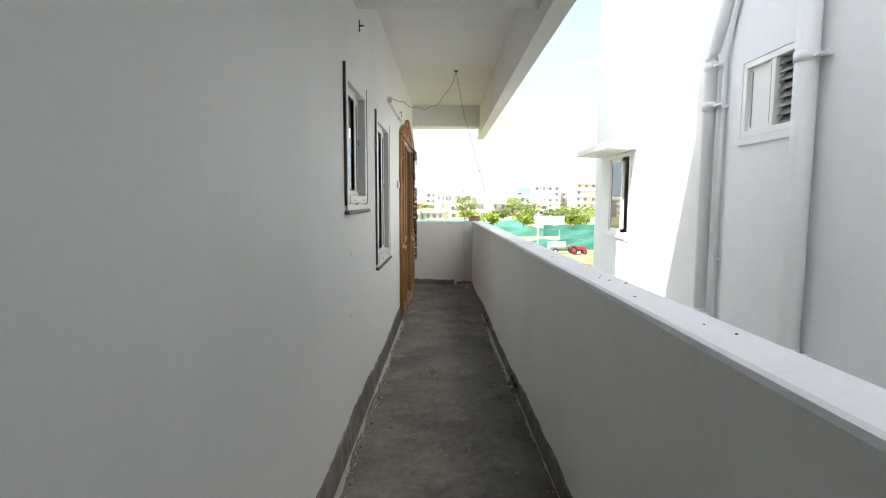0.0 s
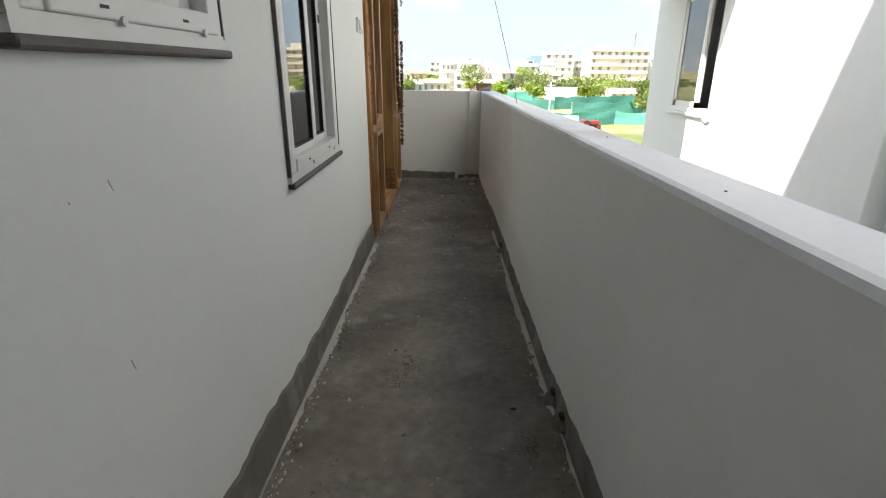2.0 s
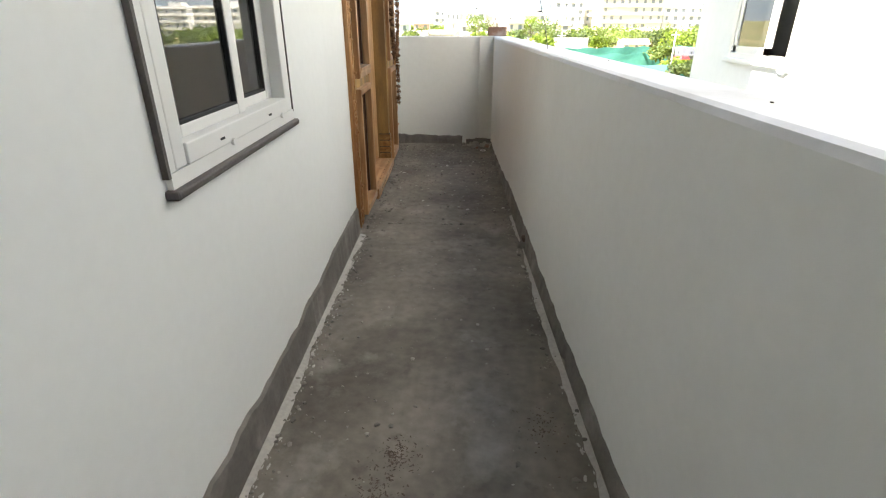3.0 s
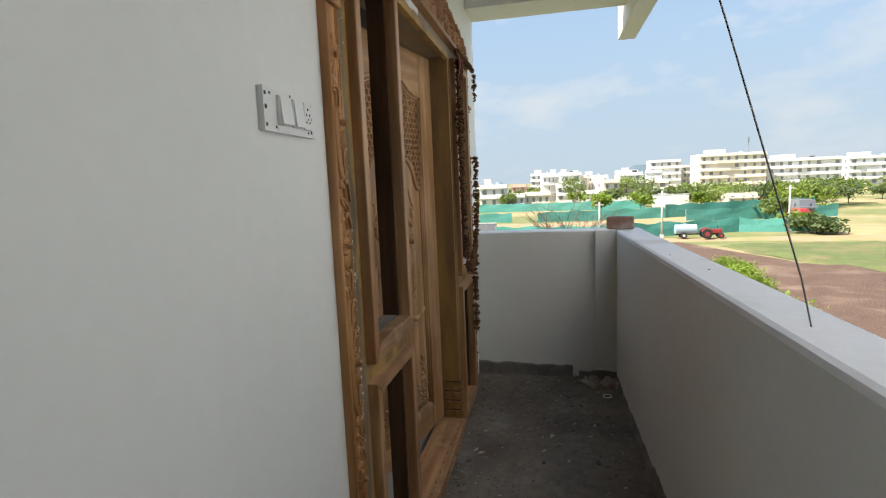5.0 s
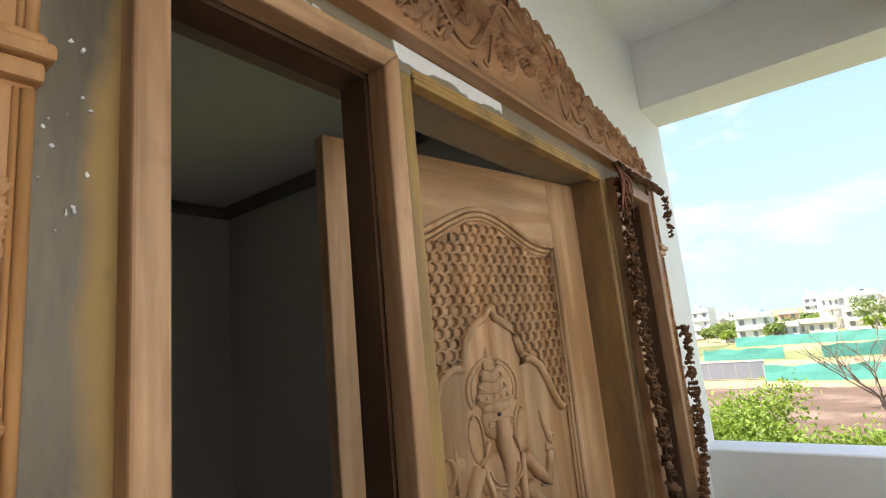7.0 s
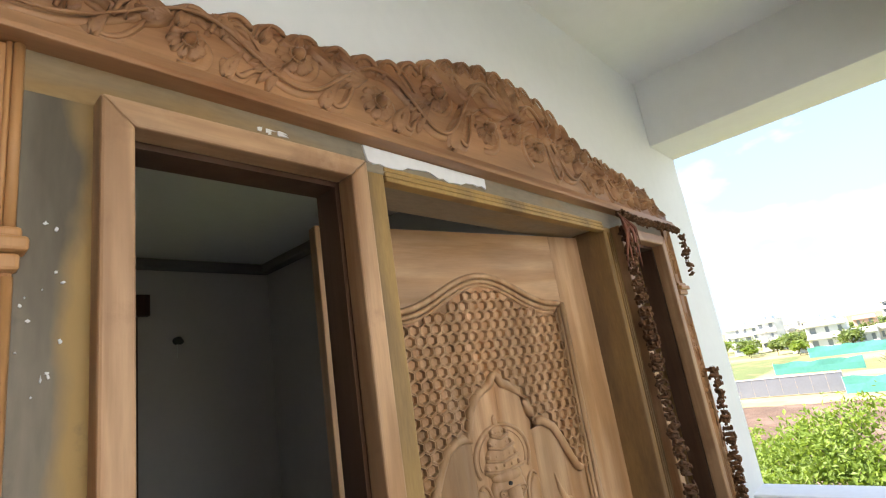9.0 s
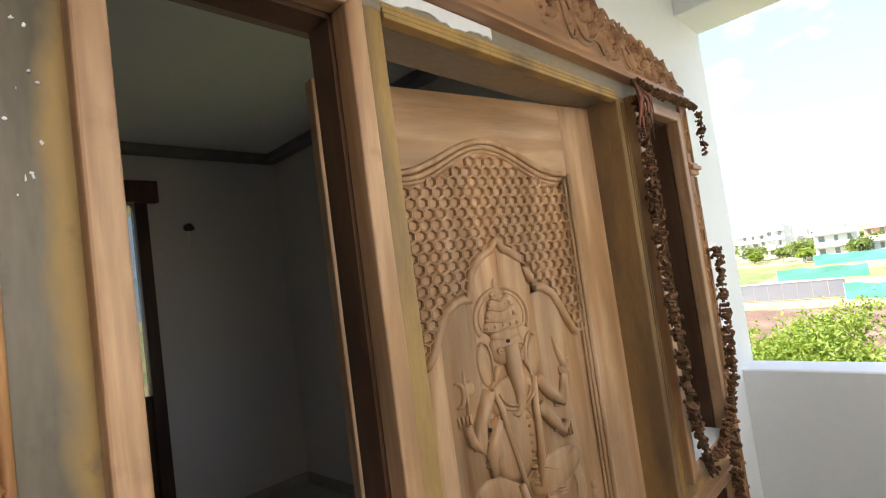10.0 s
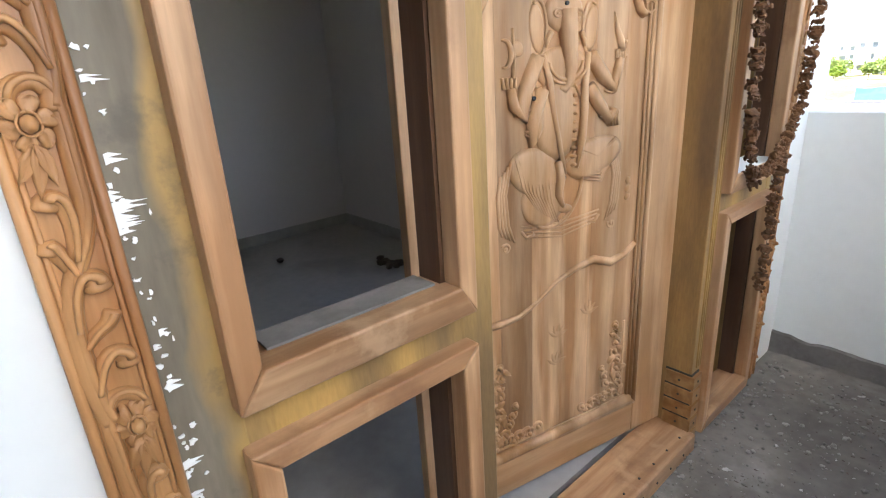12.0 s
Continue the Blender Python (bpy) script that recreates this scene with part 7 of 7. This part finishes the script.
def building(name, x, y, w, d, storeys, bays, mat, label, turn=0.0, sh=3.1, roof_room=True, bands=True, seed=1, depth_bays=3):
    """A flat-roofed house: walls with window holes on two faces, floor bands, roof parapet, stair head and tank."""
    g = thing(name, label, "building" if storeys > 2 else "house", "far buildings", at=(x, y, G))
    g.rotation_euler = (0, 0, radians(turn))
    rnd = random.Random(seed)
    H = storeys * sh

    def holes(length, n):
        out, step = [], length / n
        for i in range(n):
            for s in range(storeys):
                if rnd.random() < 0.86:
                    ww = step * rnd.choice((0.28, 0.36, 0.45))
                    c = step * (i + 0.5) + rnd.uniform(-0.1, 0.1) * step
                    out.append((c - ww / 2, c + ww / 2, s * sh + 0.95, s * sh + 2.25))
        us = {}
        for h in out:
            us.setdefault(round((h[0] + h[1]) / 2, 3), h)
        return out
    hf, hs = holes(w, bays), holes(d, depth_bays)
    part("front_wall", holed(0, w, 0, H + 0.9, hf, 0, 0.25, "y"), mat, g)
    part("side_wall", holed(0.25, d, 0, H + 0.9, [(a + 0.25, b + 0.25, c, e) for a, b, c, e in hs if b + 0.3 < d], 0, 0.25, "x"), mat, g)
    part("side_wall", box(w - 0.25, w, 0.25, d, 0, H + 0.9), mat, g)
    part("rear_wall", box(0.25, w - 0.25, d - 0.25, d, 0, H + 0.9), mat, g)
    part("roof", box(0.25, w - 0.25, 0.25, d - 0.25, H - 0.2, H), mat, g)
    for a, b, c, e in hf:
        part("window", box(a, b, 0.16, 0.2, c, e), M_FARGLASS, g)
    for a, b, c, e in hs:
        if b + 0.3 < d:
            part("window", box(0.16, 0.2, a + 0.25, b + 0.25, c, e), M_FARGLASS, g)
    if bands:
        for s in range(1, storeys + 1):
            part("floor_band", box(-0.15, w + 0.15, -0.5, 0.0, s * sh - 0.12, s * sh + 0.10), mat, g)
            if s < storeys and storeys > 2:
                a = w * rnd.uniform(0.1, 0.3)
                part("balcony", box(a, a + w * 0.3, -1.0, -0.5, s * sh - 0.12, s * sh + 0.85), mat, g)
    if roof_room:
        part("stair_head", box(w * 0.15, w * 0.42, d * 0.2, d * 0.6, H, H + 2.4), mat, g)
        tank = part("water_tank", Build().tube([(w * 0.7, d * 0.4, H), (w * 0.7, d * 0.4, H + 1.5)], 0.8, 12), M_TANK if seed % 2 else M_TYRE, g, "round roof water tank")
    return g


def place(az0, az1, d):
    a, b = radians(az0), radians(az1)
    x0, y0 = 0.5 + d * math.sin(a) / math.cos(a), 5 + d
    return x0, y0, d * (math.tan(b) - math.tan(a))


for az0, az1, dist, st, bays, mat, nm, lab, sd, sh, rr in (
        (14.3, 19.9, 205, 5, 8, M_BLD2, "apartment_block", "five-storey cream apartment block with balconies", 1, 3.15, True),
        (20.0, 25.5, 212, 4, 8, M_BLD, "apartment_block", "white four-storey apartment block", 2, 3.1, True),
        (9.7, 12.6, 222, 5, 4, M_BLD, "apartment_block", "white five-storey apartment block", 3, 2.95, False),
        (12.7, 14.2, 230, 4, 3, M_BLD2, "apartment_block", "pale cream apartment block", 4, 3.0, False),
        (-8.1, -5.1, 137, 2, 3, M_BLD, "white_house", "white two-storey house with a flat roof", 5, 3.2, True),
        (-5.0, -3.2, 141, 1, 3, M_BLD, "low_house", "low white house with a flat roof", 6, 3.2, False),
        (-3.2, -0.4, 146, 1, 4, M_BLD2, "low_house", "low cream house with flat roof", 7, 3.4, False),
        (-4.6, -3.0, 185, 2, 2, M_BLD3, "pink_house", "small pink two-storey house", 8, 3.0, False),
        (-2.5, 0.2, 215, 4, 4, M_BLD, "apartment_block", "white four-storey block with balconies", 9, 2.7, True),
        (0.4, 2.6, 225, 4, 4, M_BLD2, "apartment_block", "pale four-storey block with balconies", 10, 2.7, True),
        (2.9, 5.6, 205, 3, 4, M_BLD, "apartment_block", "white three-storey block with tank", 11, 2.9, True),
        (0.3, 2.0, 160, 2, 2, M_BLD, "white_house", "small white two-storey house", 12, 2.7, False),
        (2.4, 4.6, 158, 1, 3, M_BLD, "low_house", "low white house behind the nets", 13, 3.0, False),
        (6.4, 8.6, 200, 3, 3, M_BLD2, "apartment_block", "pale pink three-storey block", 14, 2.8, True),
        (-14.5, -11.0, 210, 3, 5, M_BLD, "apartment_block", "white three-storey block beyond the crops", 15, 2.9, True),
        (-10.4, -8.8, 215, 2, 2, M_BLD, "white_house", "small white house among trees", 16, 2.9, False),
        (26.0, 30.0, 225, 4, 6, M_BLD, "apartment_block", "white four-storey apartment block", 17, 3.1, True),
        (-22, -16, 235, 3, 6, M_BLD, "apartment_block", "white three-storey block beyond the crops", 18, 2.9, True),
        (16.9, 19.3, 108, 1, 3, M_BLD2, "low_shed", "low pale shed behind the nets", 19, 2.3, False),
        (22.6, 23.8, 74, 1, 2, M_SHEET, "low_shed", "small grey shed beside the track", 20, 2.2, False)):
    x, y, w = place(az0, az1, dist)
    building(nm, x, y, w, min(14, max(5, w * 0.7)), st, bays, mat, lab, 0, sh * 0.84, rr, True, sd)


rnd1 = random.Random(17)
for k in range(22):
    az = rnd1.uniform(-2.5, 9.5) if k < 17 else rnd1.uniform(-20, -9)
    x, y, w = place(az, az + rnd1.uniform(1.3, 2.4), rnd1.uniform(162, 200))
    building("white_house", x, y, w, 6, rnd1.choice((2, 2, 3)), rnd1.choice((2, 3)), rnd1.choice((M_BLD, M_BLD, M_BLD2)), "small pale flat-roofed house in the crowded town", rnd1.uniform(-14, 14), rnd1.uniform(2.3, 2.8), k % 3 == 0, True, 40 + k)


def compound_wall(az0, az1, d, h, label):
    x, y, w = place(az0, az1, d)
    g = thing("compound_wall", label, "wall", "compound walls", at=(x, y, G))
    part("panel", box(0, w, 0, 0.2, 0, h), M_BLD, g)
    part("coping", box(-0.1, w + 0.1, -0.06, 0.26, h, h + 0.12), M_BLD, g)


compound_wall(10.0, 13.4, 118, 2.6, "white boundary wall behind the nets")
compound_wall(5.2, 9.0, 135, 2.0, "long white boundary wall among bushes")
compound_wall(-9.5, -8.2, 140, 2.4, "white boundary wall by the house")


def mast():
    x, y, w = place(18.3, 18.5, 212)
    g = thing("radio_mast", "thin dark lattice mast on the roof", "mast", at=(x, y, G + 13.2))
    for a, b in ((0, 0), (0.8, 0), (0.4, 0.7)):
        part("leg", Build().tube([(a, b, 0), (0.4, 0.25, 6.5)], 0.08, 5), M_SHEET, g)
    for k in range(5):
        part("brace", box(0.05 + 0.06 * k, 0.75 - 0.06 * k, -0.03, 0.03, 0.6 + k * 1.1, 0.75 + k * 1.1), M_SHEET, g)
    part("head_block", box(0.1, 0.7, 0.0, 0.5, 5.0, 6.6), M_SHEET, g)
    part("roof_drum", Build().tube([(0.4, 0.2, 0.0), (0.4, 0.2, 0.05)], 0.7, 10), M_BLD, g)


mast()


def hill():
    b = Build()
    n = 40
    for k in range(n + 1):
        q = k / n
        x = 170 + 130 * q
        h = 44 * math.sin(math.pi * min(1, q * 1.0)) ** 0.8 + 2.5 * noise.noise((q * 9, 0, 0))
        b.v += [(x, 1500, G - 2), (x, 1540, G + max(0, h)), (x, 1700, G - 2)]
    b.f = [(k * 3 + j, k * 3 + j + 1, (k + 1) * 3 + j + 1, (k + 1) * 3 + j) for k in range(n) for j in range(2)]
    structure(part("backdrop_hill", b, M_HILL, smooth=True), "low blue-green hill on the horizon", "hill")


hill()


def tractor():
    g = thing("tractor", "small red tractor parked on the earth track", "tractor", at=(16.1, 61.2, G + 0.06))
    g.scale = (0.7, 0.7, 0.7)

    def wheel(x, y, r, w):
        t = part("wheel", Build().tube([(x, y - w / 2, r), (x, y - w / 2 + 0.03, r), (x, y + w / 2 - 0.03, r), (x, y + w / 2, r)], [r * 0.9, r, r, r * 0.9], 20), M_TYRE, g)
        part("rim", Build().tube([(x, y - w / 2 - 0.01, r), (x, y + w / 2 + 0.01, r)], r * 0.52, 14), M_RED, t)
    for y in (-0.65, 0.65):
        wheel(-0.75, y, 0.68, 0.36)
        wheel(1.15, y * 0.85, 0.40, 0.22)
        part("mudguard", Build().tube([(-0.75 + 0.80 * math.cos(a), y, 0.68 + 0.80 * math.sin(a)) for a in [radians(20 + 17 * k) for k in range(9)]], 0.16, 6, 0.3), M_RED, g)
    part("bonnet", Build().box(-0.1, 1.35, -0.27, 0.27, 0.75, 1.28).box(0.2, 1.40, -0.24, 0.24, 1.28, 1.34), M_RED, g, bevel=0.05)
    part("chassis", box(-0.9, 1.25, -0.2, 0.2, 0.5, 0.76), M_TYRE, g)
    part("seat", Build().box(-0.85, -0.45, -0.22, 0.22, 1.0, 1.1).box(-0.92, -0.82, -0.22, 0.22, 1.1, 1.4), M_TYRE, g, bevel=0.03)
    part("steering_wheel", Build().tube([(-0.25 + 0.06 * math.sin(a), 0.2 * math.cos(a), 1.45 + 0.2 * math.sin(a) * 0.6) for a in [k * math.pi / 8 for k in range(17)]], 0.018, 5), M_TYRE, g)
    part("exhaust", Build().tube([(0.8, 0.18, 1.3), (0.8, 0.18, 1.85)], 0.035, 6), M_TYRE, g)
    t = thing("water_tanker", "pale blue water tanker trailer parked behind the tractor", "tanker", at=(13.85, 61.6, G + 0.06))
    t.scale = (0.74, 0.74, 0.74)
    part("tank", Build().tube([(-1.55, 0, 1.25), (-1.5, 0, 1.25), (1.2, 0, 1.25), (1.25, 0, 1.25)], [0.55, 0.68, 0.68, 0.55], 20), M_TANK, t, smooth=False)
    part("chassis", Build().box(-1.6, 1.9, -0.35, 0.35, 0.5, 0.62).box(1.9, 2.3, -0.05, 0.05, 0.5, 0.58), M_TYRE, t)
    part("hatch", Build().tube([(-0.2, 0, 1.9), (-0.2, 0, 2.05)], 0.22, 10), M_TANK, t)
    for y in (-0.6, 0.6):
        w = part("wheel", Build().tube([(-0.5, y - 0.12, 0.42), (-0.5, y + 0.12, 0.42)], 0.42, 18), M_TYRE, t)
        part("rim", Build().tube([(-0.5, y - 0.14, 0.42), (-0.5, y + 0.14, 0.42)], 0.2, 10), M_POLE, w)


tractor()
tarp = thing("red_tarpaulin", "red tarpaulin over a heap beside the shed", "tarpaulin", at=(29.8, 75, G))
part("cover", Build().blob((0, 0, 0.6), (1.6, 1.2, 1.5), None, 6, 10, 0.12, random.Random(4)), M_RED, tarp)
